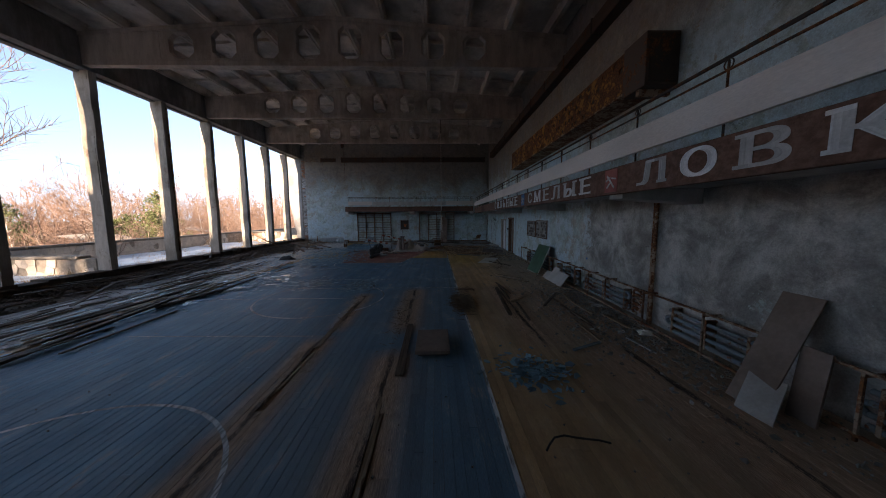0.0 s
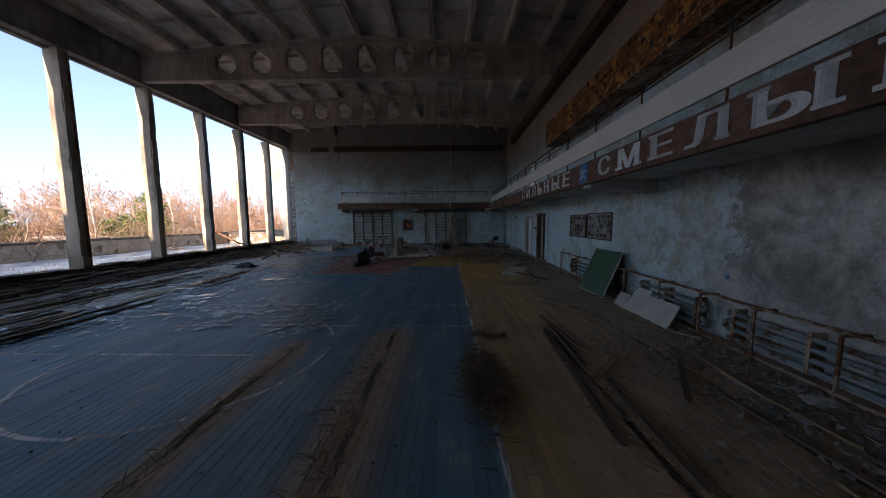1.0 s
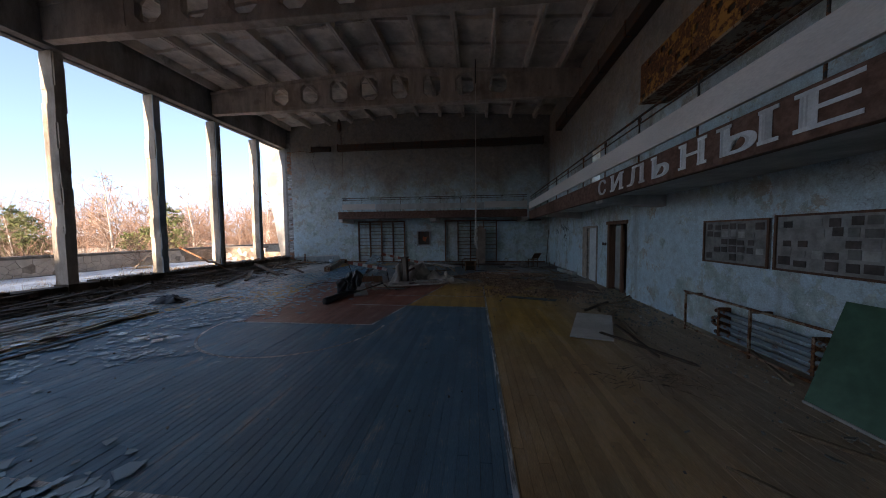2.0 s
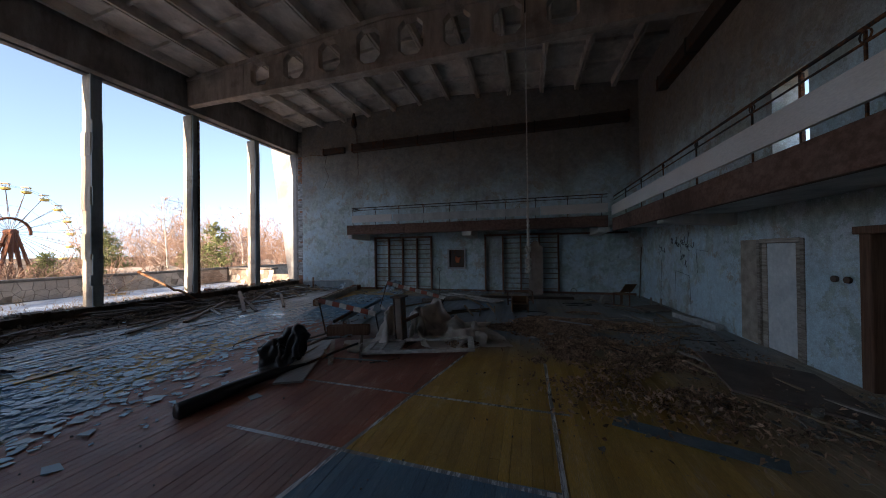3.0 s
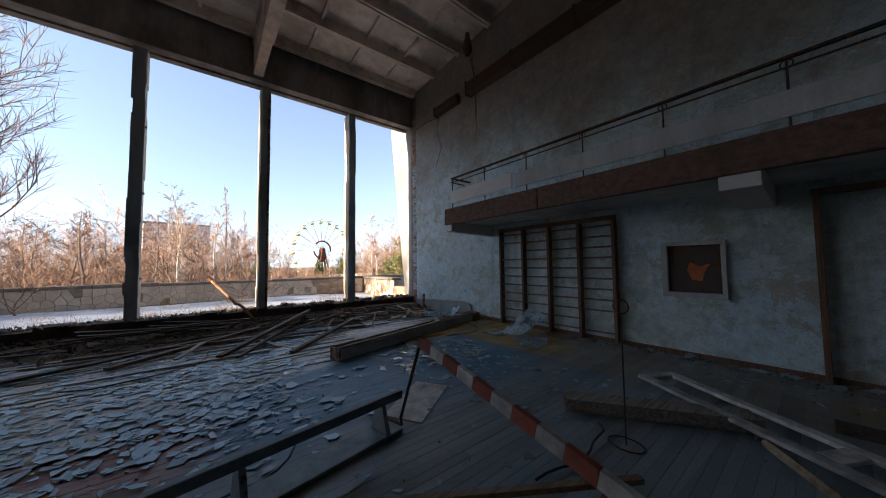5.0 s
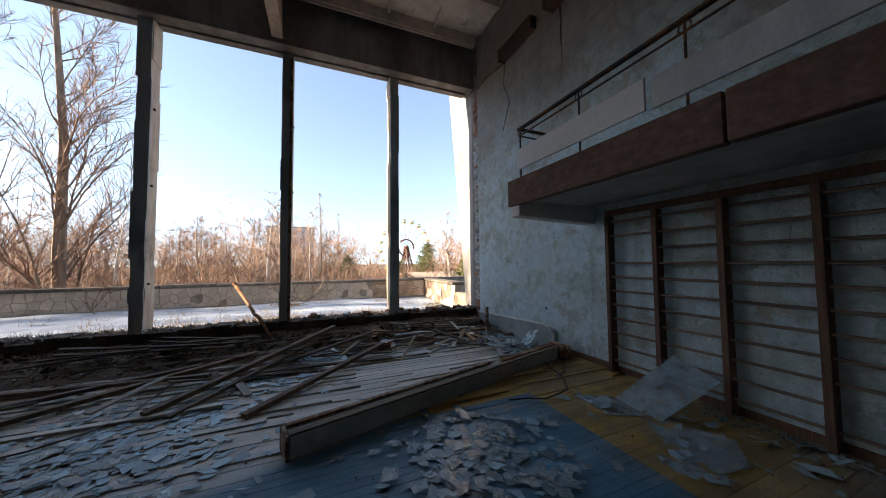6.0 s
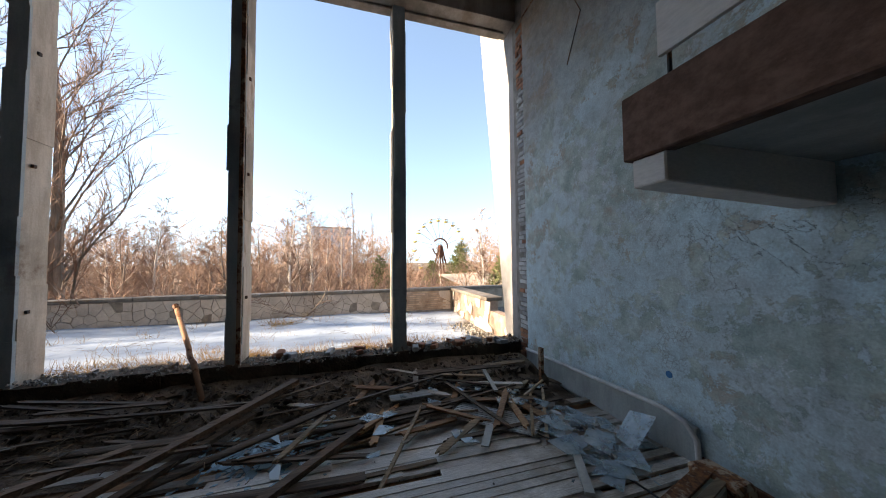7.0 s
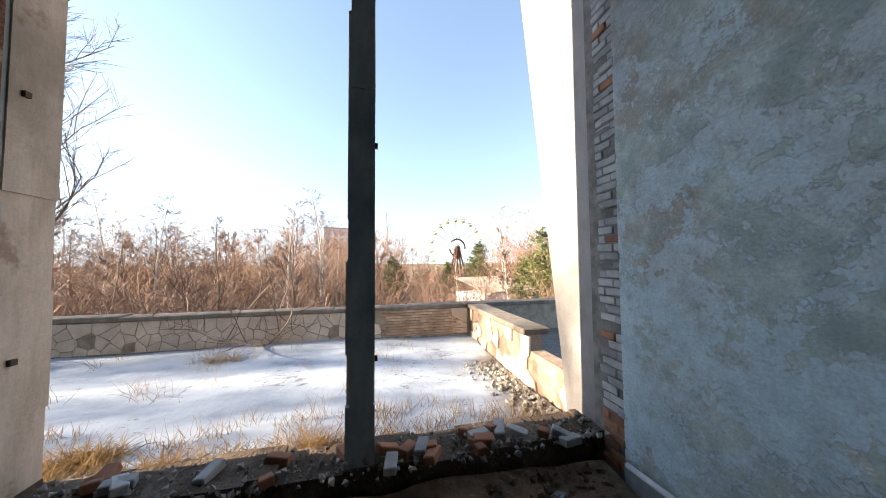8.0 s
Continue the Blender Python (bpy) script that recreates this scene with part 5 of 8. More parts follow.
# radiators, guard rail and pipes along the east wall
def radiator(y0, y1):
    r = thing("tube_radiator", "low radiator of blue-grey tubes behind a rail", "radiator", SIDE, "tube radiators")
    for k in range(4):
        z = 0.13 + 0.125 * k
        part("tube", tube(bmesh.new(), [(4.90, y0, z), (4.90, y1, z)], 0.036, 8), M_RAD, r, smooth=True)
    for y in (y0 + 0.1, (y0 + y1) / 2, y1 - 0.1):
        part("clamp", boxed((4.86, EAST - 0.004, y - 0.02, y + 0.02, 0.08, 0.58)), M_RUST, r)
    for k in range(3):
        z = 0.19 + 0.125 * k
        e = y1 if k % 2 else y0
        d = 0.07 if k % 2 else -0.07
        part("bend", tube(bmesh.new(), [(4.90, e, z - 0.0625), (4.90, e + d, z - 0.03), (4.90, e + d, z + 0.03), (4.90, e, z + 0.0625)], 0.036, 6), M_RAD, r, smooth=True)


for y0, y1 in ((-2.0, 0.6), (1.2, 3.0), (4.1, 5.7), (7.0, 9.1), (9.6, 11.3), (12.0, 15.2)):
    radiator(y0, y1)
rail = thing("guard_rail", "rusty angle-iron guard rail in front of radiators", "railing", SIDE)
part("top_rail", boxed((4.695, 4.725, -3, 15.75, 0.735, 0.765)), M_RUST, rail)
part("bottom_rail", tube(bmesh.new(), [(4.71, -3, 0.07), (4.71, 15.7, 0.07)], 0.022, 6), M_RUST, rail)
for y in (-1.2, 0.8, 2.95, 4.78, 6.2, 7.65, 8.55, 9.43, 10.4, 11.6, 12.9, 14.3, 15.7):
    part("post", boxed((4.695, 4.725, y - 0.014, y + 0.014, 0.0, 0.735)), M_RUST, rail)
    part("stay", boxed((4.73, 5.0, y - 0.015, y + 0.015, 0.69, 0.72)), M_RUST, rail)
riser = thing("heating_pipe", "rusty riser pipe from floor to balcony", "pipe", SIDE)
part("pipe", tube(bmesh.new(), [(4.96, 6.32, 0), (4.96, 6.32, 2.9)], 0.035, 8), M_RUST, riser)
part("pipe", tube(bmesh.new(), [(4.98, 6.42, 0), (4.98, 6.42, 2.9)], 0.022, 8), M_RUST, riser)
valve = thing("valve_cluster", "rusty pipe bends and valves at the radiator end", "pipe", SIDE)
for k in range(5):
    z = 0.2 + 0.1 * k
    part("bend", tube(bmesh.new(), [(4.85, 6.6 + 0.14 * math.cos(a) * (1 if k % 2 else -1), z + 0.07 * math.sin(a)) for a in (j * math.pi / 4 for j in range(7))], 0.028, 6), M_RUST, valve, smooth=True)
skirt = setting("baseboard", boxed((-12.1, 4.9, NORTH - 0.03, NORTH - 0.002, 0.0, 0.10)), M_BROWN_WOOD, "brown wooden skirting board", "baseboard", 0.004)

# climbing rope with knots
rope = thing("climbing_rope", "grey climbing rope hanging from the beam with knots", "rope", pose(0.46, 22.66, 0))
rnd = random.Random(6)
for k in range(2):
    pts = []
    for i in range(120):
        z = 8.5 - (8.5 - 1.55) * i / 119
        a = z * 26 + k * math.pi
        r = 0.007 + (0.014 if z < 3.3 else 0)
        pts.append((r * math.cos(a), r * math.sin(a), z))
    part("strand", tube(bmesh.new(), pts, 0.018, 5, [0.011 if p[2] > 3.4 else 0.024 for p in pts]), M_ROPE, rope, smooth=True)
for z, n in ((2.02, 0.07), (1.68, 0.075), (1.45, 0.065)):
    for k in range(3):
        ph = rnd.uniform(0, 6)
        part("knot", tube(bmesh.new(), [(n * 0.8 * math.cos(a + ph), n * 0.8 * math.sin(a + ph), z + 0.08 * math.sin(a * 1.5 + k)) for a in (j * 0.5 for j in range(12))], 0.024, 6), M_ROPE, rope, smooth=True)
part("loose_end", tube(bmesh.new(), [(0, 0, 1.6), (0.03, 0.02, 1.4), (0.05, 0, 1.2)], 0.035, 6), M_ROPE, rope, smooth=True)
part("hook", tube(bmesh.new(), [(0, 0, 8.45), (0, 0, 9.66)], 0.02, 6), M_STEEL, rope)

funnel = thing("roof_drain", "dark drain funnel in the roof corner with loose wires", "drain", pose(-8.5, 28.47, 0))
part("bowl", tube(bmesh.new(), [(0, 0, 8.72), (0, 0, 8.85), (0, 0, 8.98), (0, 0, 9.5)], 0.1, 9, (0.07, 0.15, 0.16, 0.06)), M_TRAY, funnel)
for k in range(3):
    part("wire", tube(bmesh.new(), [(0.05 * k, 0.1, 8.75), (0.05 * k - 0.05, 0.31, 8.2 - 0.2 * k), (0.05 - 0.03 * k, 0.33, 7.2 - 0.3 * k), (0.04 * k, 0.335, 5.8 + 0.4 * k)], 0.007, 4), M_STEEL, funnel)
wire = thing("loose_wire", "loose dark wires hanging down the wall corner", "wire")
part("strand", tube(bmesh.new(), [(-10.4, NORTH - 0.1, 7.5), (-10.6, NORTH - 0.05, 6.9), (-10.35, NORTH - 0.02, 6.3), (-10.7, NORTH - 0.02, 5.6)], 0.008, 4), M_STEEL, wire)
part("strand", tube(bmesh.new(), [(-12.2, NORTH - 0.06, 7.55), (-11.4, NORTH - 0.05, 7.62), (-10.6, NORTH - 0.05, 7.5)], 0.014, 5), M_RUST, wire)

# ---- loose things on the floor ----
def plastic_film():
    """Old milky film: creased, dusty, lets some light through."""
    s = Shade("dirty_plastic_film")
    big, crease = s.noise(3.0, 5, 0.6), s.noise(14, 6, 0.7, warp=0.8)
    mat = s.done(s.mix(s.step(big, 0.3, 0.7), (0.50, 0.43, 0.37), (0.76, 0.69, 0.61)), 0.32, s.math("ABSOLUTE", s.math("SUBTRACT", crease, 0.5)), 0.8, 0.03, spec=0.5)
    thin, blend = s.tree.nodes.new("ShaderNodeBsdfTranslucent"), s.tree.nodes.new("ShaderNodeMixShader")
    s.put((0.68, 0.60, 0.52), thin.inputs[0])
    blend.inputs[0].default_value = 0.3
    s.tree.links.new(s.bsdf.outputs[0], blend.inputs[1])
    s.tree.links.new(thin.outputs[0], blend.inputs[2])
    s.tree.links.new(blend.outputs[0], s.tree.nodes["Material Output"].inputs[0])
    return mat


M_TARP = plastic_film()
M_BLACK = plain("black_rubber_sheet", (0.012, 0.013, 0.014), (0.024, 0.025, 0.027), 3.0, 0.42, 20, 0.3, spec=0.5)
M_WHITE_WOOD = plain("chipped_white_paint", (0.30, 0.275, 0.245), (0.56, 0.53, 0.48), 6.0, 0.65, 30, 0.4)
M_RED_STRIPE = plain("faded_red_stripe", (0.22, 0.05, 0.03), (0.33, 0.09, 0.055), 5.0, 0.6, 30, 0.2)
M_BLUE_GREY = plain("blue_grey_paint", (0.10, 0.14, 0.16), (0.19, 0.24, 0.26), 4.0, 0.6, 25, 0.3)
M_DARK_WOOD = wooden("dark_rotten_wood", (0.05, 0.034, 0.024), (0.15, 0.105, 0.074), "y")
M_BOX_WOOD = wooden("orange_brown_plywood", (0.12, 0.055, 0.024), (0.22, 0.115, 0.055), "x")
M_SHARD = glassy("blue_grey_flakes", (0.155, 0.29, 0.36), 0.45, 0.6)
M_GLASS = glassy("dusty_glass", (0.30, 0.40, 0.44), 0.18)
M_LEAF = plain("dry_brown_leaves", (0.22, 0.125, 0.08), (0.58, 0.38, 0.25), 4.0, 0.85, 20, 0.3, by=0.65)
M_RUBBLE = plain("grey_rubble", (0.15, 0.14, 0.125), (0.30, 0.285, 0.26), 5.0, 0.95, 30, 0.5)
M_FIBRE = plain("dry_fibres", (0.13, 0.085, 0.055), (0.32, 0.22, 0.14), 4.0, 0.9, 20, 0.3)
M_BEAM_WOOD = wooden("brown_rafter", (0.085, 0.05, 0.032), (0.24, 0.145, 0.092), "y")
M_GREY_BOARD = wooden("pale_grey_board", (0.28, 0.27, 0.255), (0.46, 0.45, 0.43), "y")
M_RUSTY_BOARD = wooden("rust_stained_board", (0.16, 0.075, 0.035), (0.33, 0.18, 0.09), "y")
M_ORANGE_PIPE = rusty("orange_rust_pipe", (0.30, 0.16, 0.09), 0.35)


def dusty_pane():
    """Clear glass under a film of dust."""
    s = Shade("dusty_pane")
    dust = s.step(s.noise(5, 5, 0.65), 0.25, 0.75)
    mat = s.done(s.mix(dust, (0.30, 0.42, 0.47), (0.44, 0.52, 0.55)), 0.22, None, spec=0.7)
    clear, blend = s.tree.nodes.new("ShaderNodeBsdfTransparent"), s.tree.nodes.new("ShaderNodeMixShader")
    s.put(s.math("MULTIPLY_ADD", dust, 0.4, 0.3), blend.inputs[0])
    s.tree.links.new(clear.outputs[0], blend.inputs[1])
    s.tree.links.new(s.bsdf.outputs[0], blend.inputs[2])
    s.tree.links.new(blend.outputs[0], s.tree.nodes["Material Output"].inputs[0])
    return mat


M_PANE = dusty_pane()
M_CABLE = plain("black_cable", (0.010, 0.010, 0.011), (0.022, 0.022, 0.022), 4.0, 0.5, 20, 0.1)


def slab(corners, thick, bm=None):
    """A flat board from three corners, thickened along its normal."""
    o, a, b = (Vector(c) for c in corners)
    n = (a - o).cross(b - o).normalized() * thick
    bm = bm or bmesh.new()
    co = [o, a, a + b - o, b]
    lo, hi = [bm.verts.new(c) for c in co], [bm.verts.new(c + n) for c in co]
    bm.faces.new(lo[::-1]), bm.faces.new(hi)
    for i in range(4):
        bm.faces.new((lo[i], lo[(i + 1) % 4], hi[(i + 1) % 4], hi[i]))
    return bm


def between(p, q, w, h, bm=None, up=(0, 0, 1)):
    """A squared bar from p to q."""
    p, q = Vector(p), Vector(q)
    way = (q - p).normalized()
    side = way.cross(Vector(up)).normalized()
    top = side.cross(way)
    m = Matrix((( *way, ), ( *side, ), ( *top, ))).transposed().to_4x4()
    m.translation = p
    return bx(bm or bmesh.new(), 0, (q - p).length, -w / 2, w / 2, 0, h, m)


# leaning boards by the east wall
b = thing("chalkboard", "scuffed green chalkboard leaning on the guard rail", "board")
part("board", slab(((4.04, 12.80, 0.01), (4.06, 11.52, 0.01), (4.60, 12.98, 1.10)), 0.025), M_GREEN, b)
part("edge_strip", between((4.025, 12.80, 0.012), (4.045, 11.52, 0.012), 0.03, 0.03), M_WHITE_WOOD, b)
part("edge_strip", between((4.045, 11.50, 0.012), (4.60, 11.68, 1.10), 0.03, 0.03), M_WHITE_WOOD, b)
b = thing("fibreboard_sheet", "stepped broken pale panel leaning on the rail", "panel")
part("panel", slab(((4.08, 10.28, 0.01), (4.08, 9.42, 0.01), (4.42, 10.42, 0.36)), 0.02), M_PALE_BOARD, b)
part("panel", slab(((4.08, 10.72, 0.01), (4.08, 10.284, 0.01), (4.49, 10.84, 0.43)), 0.02), M_PALE_BOARD, b)
part("panel", slab(((4.09, 11.10, 0.01), (4.08, 10.724, 0.01), (4.34, 11.22, 0.24)), 0.02), M_PALE_BOARD, b)
b = thing("hardboard_sheet", "tall brown hardboard leaning against the wall", "panel")
part("panel", slab(((3.76, 3.52, 0.01), (3.76, 3.08, 0.01), (4.55, 3.66, 1.31)), 0.02), M_HARDBOARD, b)
b = thing("hardboard_sheet", "short brown chipboard leaning against the rail", "panel")
part("panel", slab(((4.06, 3.10, 0.02), (4.06, 2.82, 0.02), (4.27, 3.18, 0.80)), 0.03), M_HARDBOARD, b)
b = thing("fibreboard_sheet", "pale square panel leaning on brown boards", "panel")
part("panel", slab(((3.60, 3.26, 0.01), (3.64, 2.88, 0.01), (3.98, 3.46, 0.36)), 0.02), M_PALE_BOARD, b)
b = thing("fibreboard_sheet", "pale panel lying on the floor", "panel")
part("panel", slab(((2.12, 14.73, 0.02), (2.80, 14.54, 0.02), (2.74, 16.25, 0.05)), 0.025), M_PALE_BOARD, b)
b = thing("floor_hatch", "low brown wooden lid beside a dark slot", "hatch")
part("lid", boxed((-0.36, 0.22, 4.66, 5.62, 0.06, 0.12)), M_HARDBOARD, b, bevel=0.006)
for y in (4.74, 5.5):
    part("bearer", boxed((-0.32, 0.18, y, y + 0.08, 0.008, 0.058)), M_DARK_WOOD, b)
# no opening is cut: a dark strip on the boards gives the slot's shade
part("slot_edge", boxed((-0.62, -0.50, 4.1, 6.2, 0.006, 0.03)), M_DARK_WOOD, b, "dark strip standing in for the shaded slot")

# heap in the middle: door, sheets, stand, hurdles, bench
door = thing("fallen_door", "chipped white glazed door lying on the court", "door", pose(-2.62, 19.30, 0.05, 0, -2, 12.5))
L, W = 2.15, 0.86
for nm, s in (("stile", (0, L, 0, 0.11)), ("stile", (0, L, W - 0.11, W)), ("rail", (0, 0.13, 0.114, W - 0.114)), ("rail", (L - 0.12, L, 0.114, W - 0.114)), ("rail", (0.62, 0.72, 0.114, W - 0.114))):
    part(nm, boxed((*s, 0, 0.045)), M_WHITE_WOOD, door, bevel=0.006)
part("panel", boxed((0.134, 0.616, 0.116, W - 0.116, 0.01, 0.028)), M_WHITE_WOOD, door)
part("bar", boxed((0.3, 0.36, 0.12, W - 0.12, 0.029, 0.05)), M_WHITE_WOOD, door)


def drape(name, label, cat, size, n, start, bars, mt, seed, squeeze=0.7, pins=(), steps=150, fall=0.0015):
    """A sheet let fall over round bars and the floor: grid points held apart by their rest lengths."""
    nx, ny = n
    rng = np.random.default_rng(seed)
    u, v = np.meshgrid(np.linspace(-0.5, 0.5, nx), np.linspace(-0.5, 0.5, ny), indexing="ij")
    z = np.zeros_like(u)
    for _ in range(9):
        kx, ky, ph = rng.uniform(-9, 9), rng.uniform(-9, 9), rng.uniform(0, 6.28)
        z += 0.035 * np.sin(kx * u * 2 + ky * v * 2 + ph)
    P = np.stack((u * size[0] * squeeze, v * size[1] * squeeze, z), -1)
    m = np.array(start)
    P = P @ m[:3, :3].T + m[:3, 3]
    held = []
    for p in pins:
        far = np.hypot(P[..., 0] - p[0], P[..., 1] - p[1])
        held.append((*np.unravel_index(far.argmin(), far.shape), p))
    Q = P.copy()
    dx, dy = size[0] / (nx - 1), size[1] / (ny - 1)
    links = [(1, 0, dx, 1.0), (0, 1, dy, 1.0), (1, 1, math.hypot(dx, dy), 0.5), (1, -1, math.hypot(dx, dy), 0.5), (2, 0, 2 * dx, 0.18), (0, 2, 2 * dy, 0.18)]
    caps = [(np.array(p, float), np.array(q, float), r) for p, q, r in bars]
    for _ in range(steps):
        step = (P - Q) * 0.965
        Q = P.copy()
        P = P + step
        P[..., 2] -= fall
        for turn in range(12):
            for i, j, rest, stiff in links:
                j0, j1 = max(0, -j), ny - max(0, j)
                a = P[:nx - i, j0:j1]
                b = P[i:, j0 + j:j1 + j]
                d = b - a
                L = np.linalg.norm(d, axis=-1, keepdims=True) + 1e-9
                push = d * (0.45 * stiff * (L - rest) / L)
                a += push
                b -= push
            for p, q, r in caps if turn % 3 == 2 else ():
                way = q - p
                f = np.clip(((P - p) @ way) / (way @ way + 1e-9), 0, 1)[..., None]
                off = P - (p + f * way)
                L = np.linalg.norm(off, axis=-1, keepdims=True) + 1e-9
                hit = L[..., 0] < r
                P[hit] = (p + f * way + off / L * r)[hit]
                Q[hit] = P[hit]
            low = P[..., 2] < 0.012
            P[low, 2] = 0.012
            Q[low] = P[low]
            for i, j, p in held:
                P[i, j] = p
    for i in range(nx):
        for j in range(ny):
            c = Vector(P[i, j].tolist())
            fold = noise.noise_vector(c * 7 + Vector((seed, 0, 0))) * 0.035 + noise.noise_vector(c * 17 + Vector((0, seed, 0))) * 0.012
            P[i, j] += [fold.x, fold.y, fold.z * 0.8]
            P[i, j, 2] = max(0.012, P[i, j, 2])
    bm = bmesh.new()
    g = [[bm.verts.new(P[i, j].tolist()) for j in range(ny)] for i in range(nx)]
    for i in range(nx - 1):
        for j in range(ny - 1):
            bm.faces.new((g[i][j], g[i + 1][j], g[i + 1][j + 1], g[i][j + 1]))
    ob = part(name, bm, mt, None, smooth=True)
    thick = ob.modifiers.new("thick", "SOLIDIFY")
    thick.thickness = 0.004
    return tagged(ob, label, cat)


def crumple(name, label, cat, m, size, height, seed, mt, peaks=4, n=56, sharp=1.6):
    """A stiff sheet draped over hidden junk: peaks with hollow flanks, creases running down from them."""
    rnd = random.Random(seed)
    tops = [(rnd.uniform(-0.55, 0.55), rnd.uniform(-0.5, 0.5), rnd.uniform(0.55, 1.0), rnd.uniform(0, 6.28)) for _ in range(peaks)]
    tops[0] = (tops[0][0] * 0.5, tops[0][1] * 0.5, 1.0, tops[0][3])
    bm = bmesh.new()
    rows = []
    for j in range(n + 1):
        row = []
        for i in range(n + 1):
            u, v = 2 * i / n - 1, 2 * j / n - 1
            hem = 1 + 0.22 * noise.noise(Vector((math.atan2(v, u) * 1.6, seed, 0)))
            z = 0.0
            for px, py, ph, turn in tops:
                d, a = math.hypot(u - px, v - py), math.atan2(v - py, u - px)
                crease = noise.noise(Vector((math.cos(a) * 2.6 + turn, math.sin(a) * 2.6 + seed, d * 0.7)))
                z = max(z, ph * math.exp(-d * sharp * (1 + 0.9 * crease)))
            fold = 1 - 2.2 * abs(noise.noise(Vector((u * 2.6 + seed, v * 2.6, z * 2))))
            fine = 1 - 2.2 * abs(noise.noise(Vector((u * 6 + seed, v * 6, 4 + z * 3))))
            edge = max(0.0, 1 - max(abs(u), abs(v)) ** 6)
            z = height * (z * 0.86 + 0.085 * fold + 0.035 * fine) * (0.12 + 0.88 * edge)
            sway = Vector((noise.noise(Vector((u * 2, v * 2, seed))), noise.noise(Vector((u * 2, v * 2, seed + 9))), 0)) * 0.16
            row.append(bm.verts.new(((u * hem + sway.x) * size[0] / 2, (v * hem + sway.y) * size[1] / 2, max(0.012, z))))
        rows.append(row)
    for j in range(n):
        for i in range(n):
            bm.faces.new((rows[j][i], rows[j][i + 1], rows[j + 1][i + 1], rows[j + 1][i]))
    ob = part(name, bm, mt, None, smooth=True, m=m)
    thick = ob.modifiers.new("thick", "SOLIDIFY")
    thick.thickness, thick.offset = 0.006, 1
    return tagged(ob, label, cat)


drape("plastic_sheet", "crumpled dirty translucent plastic sheet hung over a fallen hurdle", "sheet", (3.1, 2.6), (72, 60), pose(-1.50, 21.30, 0.80, 0, 0, 15),
      [((-2.45, 23.9, 0.15), (-1.96, 21.98, 0.62), 0.07), ((-1.96, 20.62, 0.52), (-2.22, 21.15, 0.50), 0.06), ((-2.22, 21.15, 0.50), (-1.9, 21.9, 0.62), 0.06), ((-1.35, 21.5, 0.10), (-1.2, 21.0, 0.1), 0.2), ((-0.75, 20.95, 0.1), (-0.95, 20.75, 0.1), 0.17)], M_TARP, 3, 0.58, ((-1.97, 22.02, 0.70), (-1.8, 21.85, 0.71), (-2.26, 21.15, 0.59), (-1.99, 20.66, 0.60), (-2.12, 20.9, 0.57), (-1.3, 21.55, 0.42)))
drape("plastic_sheet", "twisted dirty plastic sheet hanging from the stand", "sheet", (1.7, 1.1), (46, 32), pose(-2.70, 20.10, 0.70, 0, 0, 35),
      [((-2.21, 20.26, 0), (-2.21, 20.26, 1.0), 0.17), ((-2.52, 20.34, 0.1), (-2.50, 20.32, 0.72), 0.07), ((-2.95, 19.9, 0.02), (-2.75, 20.0, 0.05), 0.06)], M_TARP, 8, 0.46, ((-2.45, 20.30, 0.83), (-2.42, 20.42, 0.74), (-2.52, 20.18, 0.66)))
drape("plastic_sheet", "small twisted plastic sheet beside the heap", "sheet", (1.0, 0.8), (34, 28), pose(-0.62, 20.78, 0.45, 0, 0, 50), [((-0.6, 20.8, 0.05), (-0.75, 21.0, 0.15), 0.14), ((-0.45, 20.65, 0.03), (-0.5, 20.7, 0.1), 0.08)], M_TARP, 12, 0.55, ((-0.72, 20.95, 0.42), (-0.5, 20.72, 0.26)))
drape("black_sheet", "stiff crumpled black rubber sheet standing in folds", "sheet", (1.35, 1.3), (50, 46), pose(-3.72, 18.66, 0.75, 0, 0, 25),
      [((-3.55, 18.62, 0.05), (-3.50, 18.70, 0.62), 0.10), ((-3.85, 18.80, 0.05), (-3.74, 18.80, 0.56), 0.10), ((-4.0, 18.50, 0.05), (-3.92, 18.52, 0.36), 0.10)], M_BLACK, 21, 0.50, ((-3.50, 18.68, 0.74), (-3.62, 18.78, 0.70), (-3.80, 18.82, 0.62), (-4.02, 18.5, 0.42), (-3.75, 18.5, 0.44), (-3.45, 18.5, 0.35)))
tagged(part("rubber_roll", rough_up(tube(bmesh.new(), [(-3.7, 16.9, 0.08), (-3.62, 17.6, 0.085), (-3.53, 18.15, 0.075), (-3.30, 18.68, 0.05)], 0.08, 9, [0.10, 0.09, 0.07, 0.035]), 0.03, 5), M_BLACK, smooth=True), "long roll of black rubber sheet on the floor", "sheet")
tagged(part("dark_pole", tube(bmesh.new(), [(-3.30, 18.66, 0.06), (-3.12, 19.2, 0.10), (-2.95, 19.72, 0.12)], 0.022, 6), M_STEEL), "long thin dark pole over the black sheet", "pole")
tagged(part("loose_board", slab(((-3.29, 17.92, 0.012), (-2.90, 18.10, 0.012), (-4.16, 19.84, 0.03)), 0.03), M_GREY_BOARD), "wide pale painted board lying under black rubber", "board")
tagged(part("steel_bar", between((-3.82, 19.01, 0.02), (-2.01, 19.18, 0.02), 0.03, 0.02), M_RAD), "thin grey steel bar on red boards", "bar")
tagged(part("steel_bar", between((-2.3, 19.05, 0.012), (-1.85, 19.35, 0.03), 0.025, 0.02), M_STEEL), "short dark steel bar on red boards", "bar")
stand = thing("post_stand", "upright steel-edged wooden post in the heap", "post", pose(-2.21, 20.26, 0, 2, -2, -12))
